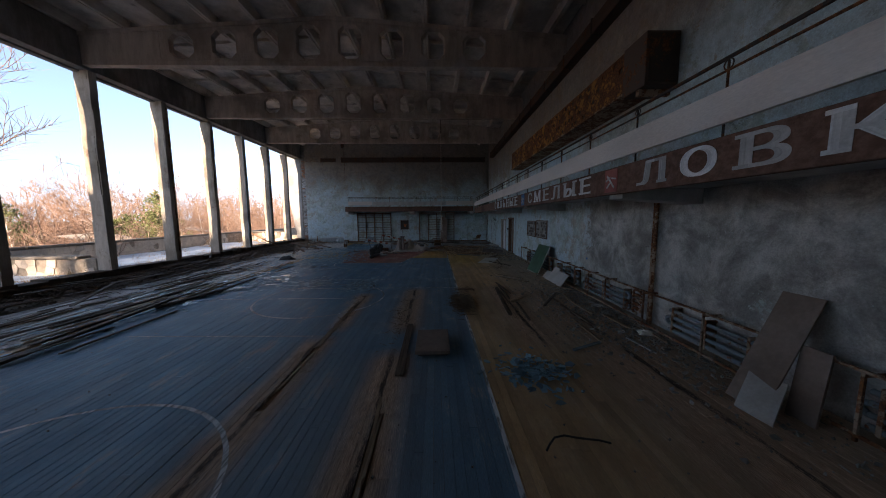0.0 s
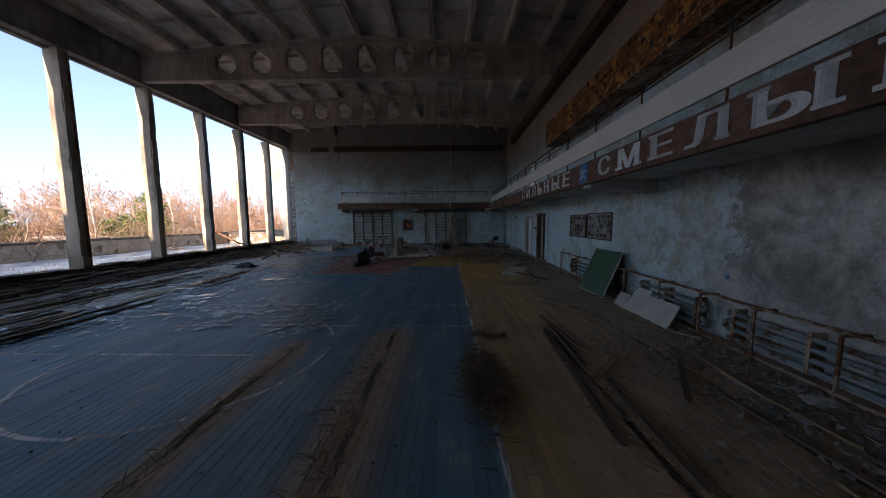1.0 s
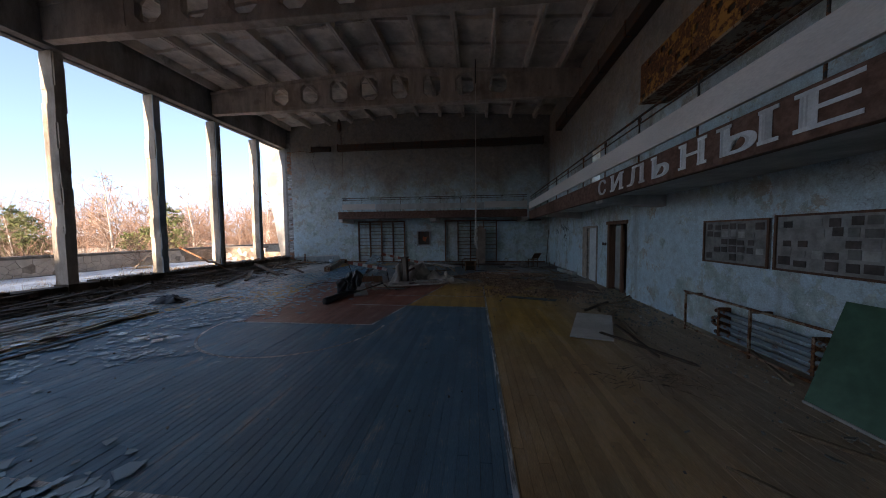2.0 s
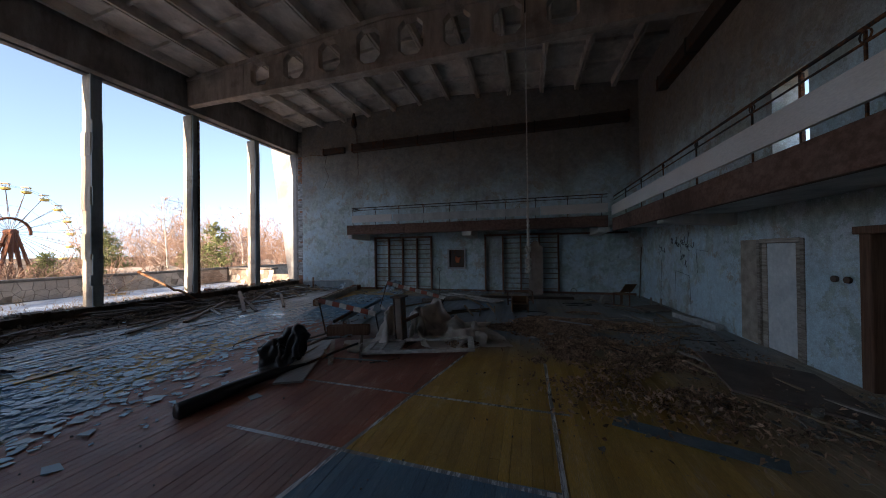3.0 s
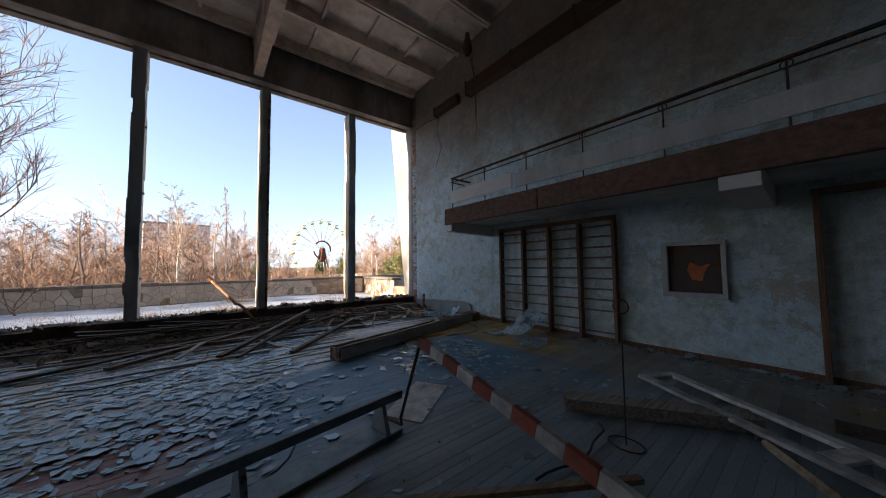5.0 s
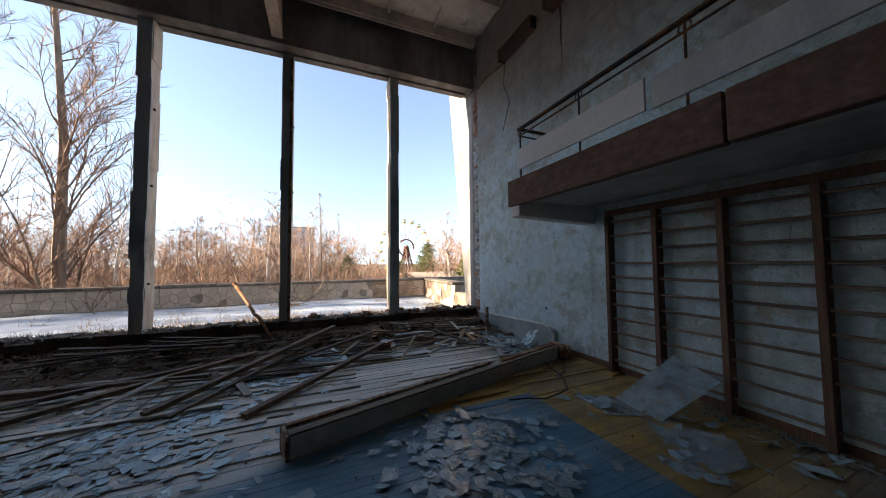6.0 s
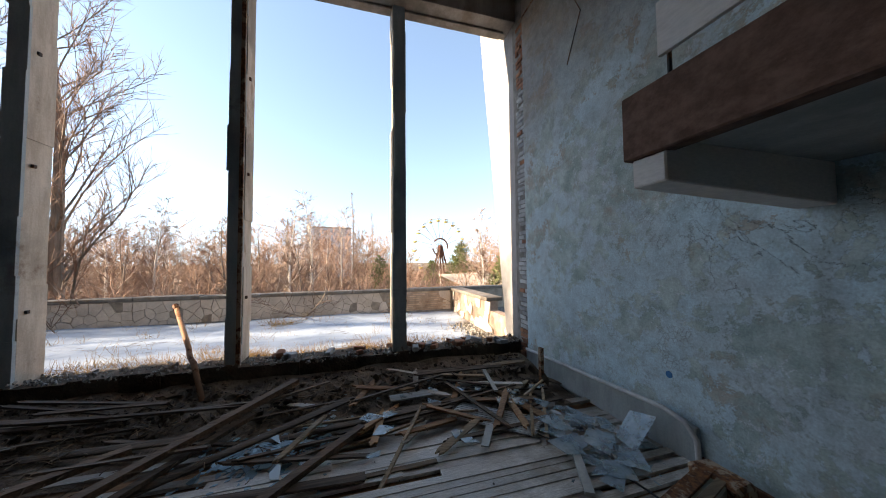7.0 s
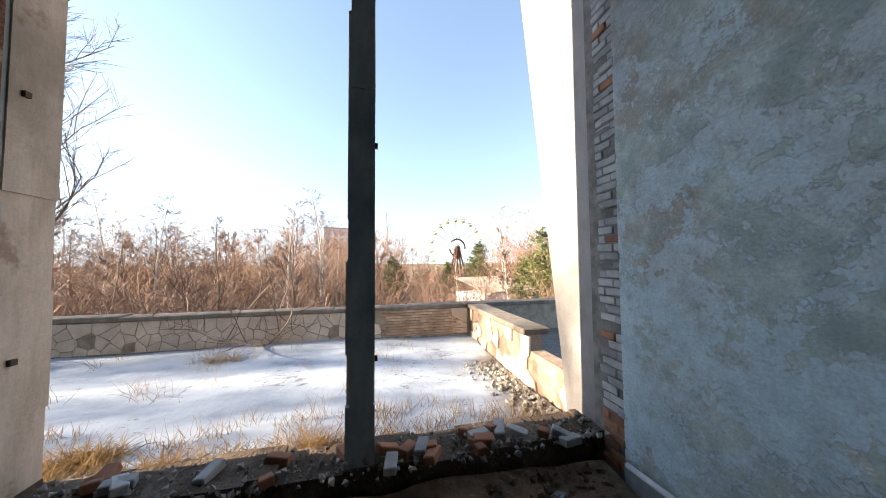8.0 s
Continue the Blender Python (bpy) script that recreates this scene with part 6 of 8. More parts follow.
part("web", boxed((-0.075, 0.075, -0.075, 0.075, 0, 1.0)), M_HARDBOARD, stand, bevel=0.004)
for x in (-0.10, 0.08):
    part("flange", boxed((x, x + 0.02, -0.085, 0.085, 0, 1.0)), M_TRAY, stand, bevel=0.003)
part("head_plate", boxed((-0.15, 0.15, -0.13, 0.13, 1.004, 1.04)), M_TRAY, stand, bevel=0.006)
part("foot_plate", boxed((-0.25, 0.25, -0.2, 0.2, 0.004, 0.02)), M_STEEL, stand)
part("arm", between((0.06, 0.09, 0.45), (0.22, 0.40, 0.53), 0.07, 0.07), M_BROWN_WOOD, stand, bevel=0.006)


def hurdle(a, b, feet, n, label, bend):
    """A striped bar on two bent steel legs."""
    h = thing("hurdle", label, "hurdle", group="athletics hurdles")
    a, b = Vector(a), Vector(b)
    for k in range(n):
        part("stripe", between(a.lerp(b, k / n), a.lerp(b, (k + 0.99) / n), 0.05, 0.115), (M_RED_STRIPE, M_WHITE_WOOD)[k % 2], h, ("red", "white")[k % 2] + " stripe of the bar", 0.004)
    for top, foot in zip((a, b), feet):
        foot = Vector(foot)
        toe = foot + Vector((bend, 0.25 * bend, 0))
        part("leg", tube(bmesh.new(), [(top.x, top.y, top.z + 0.05), foot + Vector((0, 0, 0.09)), foot + Vector((0.02, 0, 0.025)), toe + Vector((0, 0, 0.02))], 0.017, 6), M_STEEL, h)


hurdle((-4.70, 20.74, 0.72), (-3.12, 20.78, 0.44), ((-4.40, 20.58, 0.0), (-3.05, 20.8, 0.0)), 8, "leaning hurdle with faded red and white bar", 0.5)
hurdle((-4.22, 23.62, 0.87), (-2.16, 23.60, 0.42), ((-4.43, 23.5, 0.0), (-2.22, 22.85, 0.0)), 10, "collapsed hurdle with faded red and white bar", -0.25)
tagged(part("striped_post", between((-2.47, 23.93, 0.10), (-1.98, 21.95, 0.56), 0.05, 0.11), M_RED_STRIPE, bevel=0.004), "fallen red-painted hurdle bar under the sheet", "bar")
box = thing("wooden_box", "long low brown wooden box under the hurdle", "box", pose(-3.78, 20.66, 0, 0, 0, 18))
for s4 in ((-0.5, 0.5, -0.11, -0.09), (-0.5, 0.5, 0.09, 0.11), (-0.5, -0.48, -0.088, 0.088), (0.48, 0.5, -0.088, 0.088)):
    part("side", boxed((*s4, 0.0, 0.22)), M_BROWN_WOOD, box, bevel=0.004)
part("bottom", boxed((-0.478, 0.478, -0.088, 0.088, 0.0, 0.015)), M_DARK_WOOD, box)
tagged(part("dark_rail", between((-3.64, 19.9, 0.46), (-4.02, 21.22, 0.42), 0.05, 0.06), M_STEEL), "dark steel rail resting on the hurdle wreck", "rail")
bench = thing("gym_bench", "overturned long blue-grey gymnastic bench", "bench")
part("seat", between((-3.96, 20.80, 0.012), (-4.45, 23.42, 0.012), 0.30, 0.035), M_BLUE_GREY, bench, bevel=0.006)
part("beam", between((-3.92, 20.58, 0.315), (-4.39, 23.48, 0.325), 0.06, 0.085), M_BLUE_GREY, bench, bevel=0.006)
for f in (0.06, 0.48, 0.93):
    p = Vector((-3.97, 20.72, 0)).lerp(Vector((-4.44, 23.44, 0)), f)
    part("leg", prism(bmesh.new(), [(-0.14, 0.05), (0.14, 0.05), (0.05, 0.312), (-0.05, 0.312)], -0.025, 0.025, m=pose(p.x, p.y, 0, 0, 0, 10)), M_RAD, bench, "blue-grey trestle leg", 0.004)
bar = tagged(part("split_batten", between((-3.36, 22.45, 0.30), (-2.28, 24.0, 0.36), 0.05, 0.035), M_RAW_WOOD), "raw split batten lying across the wreckage", "batten")
tagged(part("white_panel", slab(((-5.35, 24.3, 0.012), (-4.92, 24.55, 0.012), (-4.75, 23.45, 0.012)), 0.03), M_WHITE_WOOD), "pale flat panel behind the bench", "panel")
tagged(part("loose_cable", tube(bmesh.new(), [(-3.87, 22.86, 0.015), (-3.80, 22.55, 0.015), (-3.66, 22.25, 0.015), (-3.36, 21.97, 0.015), (-3.05, 21.75, 0.015), (-2.85, 21.6, 0.015)], 0.012, 5), M_ROPE, smooth=True), "pale loose cable curving across the floor", "cable", "loose cables")

frame2 = thing("fallen_door", "long narrow white door with two slots lying tilted", "door", pose(-3.18, 26.58, 0.14, 0, 1.2, -29))
L, W = 2.85, 0.56
for nm, s in (("stile", (0, L, 0, 0.12)), ("stile", (0, L, W - 0.12, W)), ("rail", (0, 0.13, 0.123, W - 0.123)), ("rail", (1.72, 1.88, 0.123, W - 0.123)), ("rail", (2.35, L, 0.123, W - 0.123))):
    part(nm, boxed((*s, 0, 0.045)), M_WHITE_WOOD, frame2, bevel=0.008)
hollow = thing("timber_box", "hollow squared wooden duct under the fallen door", "timber")
part("side", between((-3.52, 25.25, 0.02), (-2.0, 26.3, 0.02), 0.26, 0.02), M_OLD_WOOD, hollow)
part("side", between((-3.52, 25.25, 0.14), (-2.0, 26.3, 0.14), 0.26, 0.02), M_OLD_WOOD, hollow)
for d in (-0.12, 0.12):
    part("side", between((-3.52 + d * 0.57, 25.25 - d * 0.82, 0.041), (-2.0 + d * 0.57, 26.3 - d * 0.82, 0.041), 0.02, 0.098), M_OLD_WOOD, hollow)
tagged(part("floor_beam", between((-1.5, 26.9, 0.0), (2.2, 27.15, 0.0), 0.12, 0.10), M_DARK_WOOD), "long dark squared timber by the wall", "timber")

M_PAINTED = concrete("grey_painted_timber", (0.36, 0.365, 0.335), (0.55, 0.55, 0.51), 0.75, (1.4, 1.4, 2))
beam = thing("timber_trough", "long grey timber with rusty orange top lying by the wall", "timber")
p, q = Vector((-7.15, 23.72, 0.004)), Vector((-8.48, 28.45, 0.004))
part("side", between(p, q, 0.26, 0.22), M_PAINTED, beam, bevel=0.012)
part("top_strip", between(p + Vector((-0.09, -0.02, 0.222)), p.lerp(q, 0.62) + Vector((-0.09, -0.02, 0.222)), 0.06, 0.03), M_RUST, beam, "rusty orange edge strip")
part("top_strip", between(p + Vector((0.08, 0.02, 0.222)), q + Vector((0.08, 0.02, 0.222)), 0.07, 0.02), M_RAW_WOOD, beam)
part("end_cap", between(p + Vector((0.012, -0.04, 0.0)), p + Vector((0.004, -0.012, 0.0)), 0.27, 0.24), M_RUST, beam)
part("top_strip", between(p.lerp(q, 0.66) + Vector((-0.05, 0, 0.222)), q + Vector((-0.05, 0, 0.222)), 0.12, 0.025), M_RUST, beam, "rusty orange edge strip")

box = thing("wooden_crate", "dark open plywood crate on the floor", "crate", pose(0.17, 24.42, 0, 0, 0, 6))
for s4 in ((-0.26, 0.26, 0.23, 0.25, 0.0, 0.46), (-0.26, -0.24, -0.248, 0.228, 0, 0.46), (0.24, 0.26, -0.248, 0.228, 0, 0.46), (-0.238, 0.238, -0.246, 0.228, 0.22, 0.24)):
    part("side", boxed(s4), M_BOX_WOOD, box, bevel=0.003)
part("front_rail", boxed((-0.238, 0.238, -0.266, -0.248, 0.20, 0.26)), M_DARK_WOOD, box)
part("back", boxed((-0.238, 0.238, 0.20, 0.226, 0.0, 0.218)), M_DARK_WOOD, box, "dark lower back panel")
low = thing("wooden_stand", "brown bent wooden stand near wall bars", "stand")
part("frame", rough_up(tube(bmesh.new(), [(-0.27, 25.5, 0.0), (-0.28, 25.47, 0.44), (-0.20, 25.48, 0.51), (0.50, 25.78, 0.52), (0.60, 25.84, 0.45), (0.62, 25.9, 0.0)], 0.026, 7), 0.006, 5), M_BROWN_WOOD, low, smooth=True)
part("cross_bar", between((-0.26, 25.5, 0.12), (0.6, 25.87, 0.12), 0.03, 0.04), M_BROWN_WOOD, low)
b = thing("plywood_sheet", "tall brown plywood sheet leaning on wall bars", "panel")
part("panel", prism(bmesh.new(), [(0.0, 0), (0.60, 0), (0.64, 2.18), (0.52, 2.22), (0.40, 2.42), (0.22, 2.42), (0.05, 2.2)], 0, 0.015, m=pose(0.47, 28.05, 0.01, -9, 0, 0)), M_HARDBOARD, b)

chair = thing("school_chair", "broken wooden chair with a rag over its seat", "chair", pose(3.62, 26.15, 0, 0, 0, 25))
part("seat", boxed((-0.2, 0.2, -0.2, 0.2, 0.42, 0.44)), M_BOX_WOOD, chair, bevel=0.006)
for x, y in ((-0.18, -0.18), (0.16, -0.18), (-0.18, 0.16), (0.16, 0.16)):
    part("leg", boxed((x, x + 0.03, y, y + 0.03, 0, 0.417)), M_BROWN_WOOD, chair)
part("backrest", slab(((-0.22, -0.19, 0.50), (0.22, -0.19, 0.50), (-0.22, -0.44, 0.80)), 0.015), M_BOX_WOOD, chair)
for x in (-0.19, 0.16):
    part("back_post", between((x + 0.015, -0.16, 0.43), (x + 0.015, -0.42, 0.78), 0.03, 0.02), M_BROWN_WOOD, chair)
crumple("rag", "grey rag hanging from the chair", "cloth", pose(3.12, 26.3, 0, 0, 0, 10), (0.42, 0.3), 0.42, 31, M_RUBBLE, 3, 28)
tagged(part("wooden_pole", tube(bmesh.new(), [(4.80, 28.1, 0.0), (5.02, 28.5, 2.08)], 0.02, 6), M_DARK_WOOD), "dark wooden pole leaning in the corner", "pole")
tagged(part("pale_trunking", between((4.58, 24.5, 0.0), (4.84, 22.95, 0.0), 0.2, 0.14), M_WHITE_WOOD, bevel=0.006), "pale box trunking lying along the wall", "trunking")
tagged(part("flooring_sheet", slab(((3.35, 20.75, 0.10), (3.05, 19.2, 0.06), (4.6, 20.2, 0.03)), 0.03), M_HARDBOARD), "dark floor panel lifted from the joists", "panel")
tagged(part("metal_strip", slab(((1.32, 18.05, 0.01), (2.62, 17.62, 0.01), (1.40, 18.20, 0.03)), 0.012), M_BLUE_GREY), "bent blue-grey metal strip on yellow boards", "strip")
tagged(part("loose_board", between((3.35, 18.3, 0.005), (4.5, 22.6, 0.005), 0.14, 0.03), M_OLD_WOOD), "loose bare floorboard by the east wall", "board")

# north-west corner
b = thing("ribbed_sheet", "pale ribbed metal sheet lying on debris", "sheet")
p0, p1, p2 = Vector((-10.46, 26.46, 0.05)), Vector((-9.70, 27.36, 0.05)), Vector((-10.78, 26.80, 0.06))
part("sheet", slab((p0, p1, p2), 0.006), M_SOFFIT, b)
for k in range(9):
    o = (p2 - p0) * (0.06 + 0.11 * k) + Vector((0, 0, 0.006))
    part("rib", between(p0 + o, p1 + o, 0.016, 0.007), M_SOFFIT, b)
for p, q, w, h, mt, nm in (((-9.84, 27.9, 0.04), (-8.77, 27.32, 0.04), 0.09, 0.03, M_PALE_BOARD, "white painted board with rusty edge"),
                           ((-8.12, 23.16, 0.01), (-10.38, 25.33, 0.10), 0.10, 0.06, M_BEAM_WOOD, "long splintered brown timber across the floor"),
                           ((-8.62, 22.02, 0.02), (-11.64, 24.36, 0.30), 0.11, 0.07, M_BEAM_WOOD, "long brown rafter across the debris"),
                           ((-8.45, 22.3, 0.015), (-11.0, 23.95, 0.16), 0.09, 0.05, M_DARK_WOOD, "long dark rafter across the debris"),
                           ((-9.03, 20.5, 0.02), (-10.6, 22.9, 0.14), 0.11, 0.06, M_BEAM_WOOD, "brown rafter in the debris"),
                           ((-9.2, 19.3, 0.02), (-10.3, 22.1, 0.10), 0.10, 0.05, M_DARK_WOOD, "dark rotten rafter in the debris"),
                           ((-10.12, 19.8, 0.05), (-9.67, 22.4, 0.10), 0.10, 0.05, M_BEAM_WOOD, "brown rafter in the debris"),
                           ((-8.86, 21.39, 0.07), (-9.78, 21.78, 0.13), 0.085, 0.025, M_GREY_BOARD, "pale grey board lying across rafters"),
                           ((-9.55, 22.72, 0.10), (-8.84, 23.08, 0.012), 0.10, 0.025, M_GREY_BOARD, "short pale grey board end"),
                           ((-9.61, 24.91, 0.012), (-9.67, 26.11, 0.012), 0.06, 0.02, M_RAW_WOOD, "raw orange split lath on the boards"),
                           ((-11.1, 25.75, 0.10), (-11.11, 26.51, 0.11), 0.20, 0.02, M_GREY_BOARD, "pale grey panel on rubble"),
                           ((-10.04, 26.92, 0.075), (-9.66, 26.68, 0.075), 0.09, 0.015, M_PALE_BOARD, "short white board offcut"),
                           ((-11.4, 24.3, 0.09), (-11.2, 24.7, 0.09), 0.10, 0.015, M_PALE_BOARD, "short white board offcut"),
                           ((-11.3, 26.9, 0.12), (-10.9, 27.9, 0.14), 0.08, 0.03, M_PALE_BOARD, "white painted lath in the corner"),
                           ((-11.6, 27.5, 0.2), (-10.75, 27.35, 0.16), 0.06, 0.03, M_PALE_BOARD, "white painted lath in the corner"),
                           ((-10.9, 27.4, 0.10), (-10.0, 27.75, 0.05), 0.12, 0.03, M_RUSTY_BOARD, "rust-stained broken board in the corner"),
                           ((-10.7, 26.9, 0.10), (-10.5, 27.9, 0.08), 0.10, 0.03, M_RUSTY_BOARD, "rust-stained broken board in the corner")):
    tagged(part("loose_board", rough_up(between(p, q, w, h), 0.012, 5), mt), nm, "board", "loose boards")


def pane(name, label, corners, t=0.005):
    """A broken plate of dusty glass, any outline, thickened along its normal."""
    co = [Vector(c) for c in corners]
    n = (co[1] - co[0]).cross(co[2] - co[0]).normalized()
    n = n if n.z > 0 else -n
    n *= t
    bm = bmesh.new()
    lo, hi = [bm.verts.new(c) for c in co], [bm.verts.new(c + n) for c in co]
    bm.faces.new(lo), bm.faces.new(hi)
    for i in range(len(co)):
        bm.faces.new((lo[i], lo[(i + 1) % len(co)], hi[(i + 1) % len(co)], hi[i]))
    bmesh.ops.recalc_face_normals(bm, faces=bm.faces[:])
    return tagged(part(name, bm, M_PANE), label, "glass", "glass plates")


pane("glass_sheet", "large dusty glass sheet leaning on the wall bars", [(-6.70, 27.80, 0.008), (-6.05, 27.72, 0.008), (-5.82, 28.50, 0.42), (-6.38, 28.58, 0.58)])
pane("glass_sheet", "broken dusty glass sheet lying by the wall bars", [(-5.95, 27.42, 0.02), (-5.30, 27.28, 0.012), (-5.22, 27.62, 0.02), (-5.46, 27.95, 0.05), (-5.80, 27.80, 0.05)])
pane("glass_sheet", "broken dusty glass sheet lying on the boards", [(-7.0, 27.35, 0.012), (-6.4, 27.30, 0.012), (-6.2, 27.7, 0.016), (-6.75, 27.78, 0.016)])
pane("glass_sheet", "blue dusty glass plate leaning on the wall", [(-9.42, 28.28, 0.06), (-9.12, 28.25, 0.05), (-9.16, 28.62, 0.36), (-9.50, 28.60, 0.28)])
rnd = random.Random(12)
for x, y, s, n, size in ((-9.35, 28.0, 0.32, 22, 0.26), (-6.4, 25.35, 0.55, 70, 0.13), (-9.2, 23.2, 0.2, 6, 0.13), (-5.9, 25.6, 0.5, 34, 0.13), (-7.7, 22.2, 0.42, 26, 0.13), (-8.2, 21.5, 0.3, 16, 0.13), (-5.55, 27.1, 0.25, 8, 0.14)):
    for k in range(n):
        cx, cy, a0, z = rnd.gauss(x, s), min(28.45, rnd.gauss(y, s)), rnd.uniform(0, 6.28), 0.012 + (0.006 * k if size > 0.2 else 0.0045 * (k % 6))
        tilt = rnd.gauss(0, 0.10 if size > 0.2 else 0.03)
        pts = [(size * rnd.uniform(0.5, 1.1) * rnd.choice((0.7, 1)), a0 + 2 * math.pi * (j + rnd.uniform(-0.3, 0.3)) / 4) for j in range(4)]
        pane("glass_plate", "angular blue-grey glass plate lying on boards", [(cx + r * math.cos(a), cy + r * math.sin(a), max(0.008, z + tilt * r * math.cos(a))) for r, a in pts], 0.004)
M_SKIRT = concrete("grey_green_skirting_paint", (0.27, 0.31, 0.31), (0.40, 0.44, 0.44), 0.25)
setting("baseboard_grey", prism(bmesh.new(), [(-12.1, 0.0), (-8.80, 0.0), (-8.80, 0.40), (-9.1, 0.46), (-12.1, 0.32)], NORTH - 0.085, NORTH - 0.032), M_SKIRT, "tall grey painted skirting along the wall foot", "baseboard", 0.006)
pipe = thing("heating_pipe", "heating pipe along the wall foot bending down", "pipe")
part("pipe", tube(bmesh.new(), [(-12.0, 28.66, 0.36), (-9.1, 28.64, 0.50), (-8.85, 28.62, 0.47), (-8.72, 28.6, 0.34), (-8.70, 28.6, 0.02)], 0.028, 7), M_SOFFIT, pipe, smooth=True)
tagged(part("rusty_casting", rough_up(boxed((-8.62, -8.22, 28.32, 28.6, 0.0, 0.24)), 0.05, 4), M_RUST, bevel=0.03), "rusty broken iron casting by the timber", "casting")
pipe = thing("bent_pipe", "bent rusty pipe sticking up from the sill", "pipe")
part("pipe", tube(bmesh.new(), [(-13.44, 21.9, 1.33), (-12.72, 22.44, 0.72), (-12.62, 22.50, 0.62), (-12.50, 22.56, 0.62), (-12.40, 22.66, 0.54), (-11.93, 22.99, 0.08)], 0.042, 7), M_ORANGE_PIPE, pipe, smooth=True)
part("cap", tube(bmesh.new(), [(-13.49, 21.86, 1.38), (-13.43, 21.91, 1.32)], 0.055, 8), M_RUST, pipe)
tagged(part("rusty_angle", boxed((-11.22, -11.14, 28.42, 28.48, 0, 0.62)), M_RUST), "rusty upright angle iron near the corner", "angle iron")
stick = thing("wire_hook", "thin wire stand with a loop on top", "wire", pose(-2.75, 25.0, 0))
part("wire", tube(bmesh.new(), [(0, 0, 0.0), (0, 0, 1.25)], 0.008, 5), M_STEEL, stick)
part("loop", tube(bmesh.new(), [(0.07 * math.cos(a), 0, 1.32 + 0.07 * math.sin(a)) for a in (k * math.pi / 6 for k in range(13))], 0.008, 5), M_STEEL, stick)
part("foot", tube(bmesh.new(), [(0.16 * math.cos(a), 0.12 * math.sin(a), 0.01) for a in (k * math.pi / 6 for k in range(13))], 0.008, 5), M_STEEL, stick)

tagged(part("metal_strip", between((2.35, 4.81, 0.012), (2.97, 5.10, 0.012), 0.05, 0.03), M_BLUE_GREY), "short grey steel angle on the boards", "strip")
crumple("paper_bag", "crumpled white paper bag on the rubble", "bag", pose(4.12, 5.47, 0.01, 0, 0, -20), (0.34, 0.24), 0.09, 44, M_PALE_BOARD, 4, 22)
tagged(part("fibreboard_sheet", slab(((3.95, 7.27, 0.02), (4.22, 7.18, 0.02), (4.02, 7.42, 0.03)), 0.012), M_PALE_BOARD), "small white tile lying on the boards", "panel")
tagged(part("loose_board", between((3.60, 5.30, 0.01), (3.68, 4.65, 0.01), 0.04, 0.02), M_GREY_BOARD), "thin pale lath on the rubble", "board")
tagged(part("paper_strip", slab(((0.95, 22.70, 0.13), (1.93, 22.40, 0.10), (1.0, 22.80, 0.13)), 0.006), M_SOFFIT), "pale flat strip lying on leaves", "strip")
tagged(part("broken_pipe", tube(bmesh.new(), [(-4.5, 19.7, 0.04), (-3.55, 20.42, 0.05)], 0.03, 7), M_RAD), "grey pipe end lying by the heap", "pipe")
tagged(part("wire_ring", tube(bmesh.new(), [(2.39 + 0.13 * math.cos(a), 28.55 + 0.05 * math.cos(a), 0.14 + 0.13 * math.sin(a)) for a in (k * math.pi / 8 for k in range(17))], 0.012, 5), M_STEEL), "dark wire ring leaning on the wall", "ring")
# loose cables
rnd = random.Random(14)
for x, y, n, r in ((-8.2, 20.2, 14, 1.2), (-5.2, 20.4, 10, 0.5), (-3.0, 23.9, 9, 0.45), (-7.2, 26.4, 12, 0.8), (-10.6, 27.3, 12, 0.5), (-10.2, 27.8, 13, 0.4), (-10.4, 27.6, 11, 0.6), (-7.6, 27.6, 9, 0.45), (0.4, 23.6, 10, 0.5), (2.6, 27.0, 10, 0.5), (2.0, 22.0, 9, 0.8), (-9.2, 17.6, 14, 1.4), (1.75, 2.7, 7, 0.35), (-4.4, 21.7, 8, 0.5), (3.4, 22.6, 8, 0.7), (-8.6, 9.5, 14, 1.3)):
    p, a = Vector((x, y, 0.03)), rnd.uniform(0, 6.28)
    pts = [p]
    for _ in range(n):
        a += rnd.uniform(-0.3, 0.75)
        pts.append(pts[-1] + Vector((math.cos(a), math.sin(a), rnd.uniform(-0.02, 0.03))) * r * 0.32)
        pts[-1].z = max(0.025, pts[-1].z)
    tagged(part("loose_cable", tube(bmesh.new(), pts, 0.011, 5), M_CABLE, smooth=True), "loose black cable curling on the floor", "cable", "loose cables")

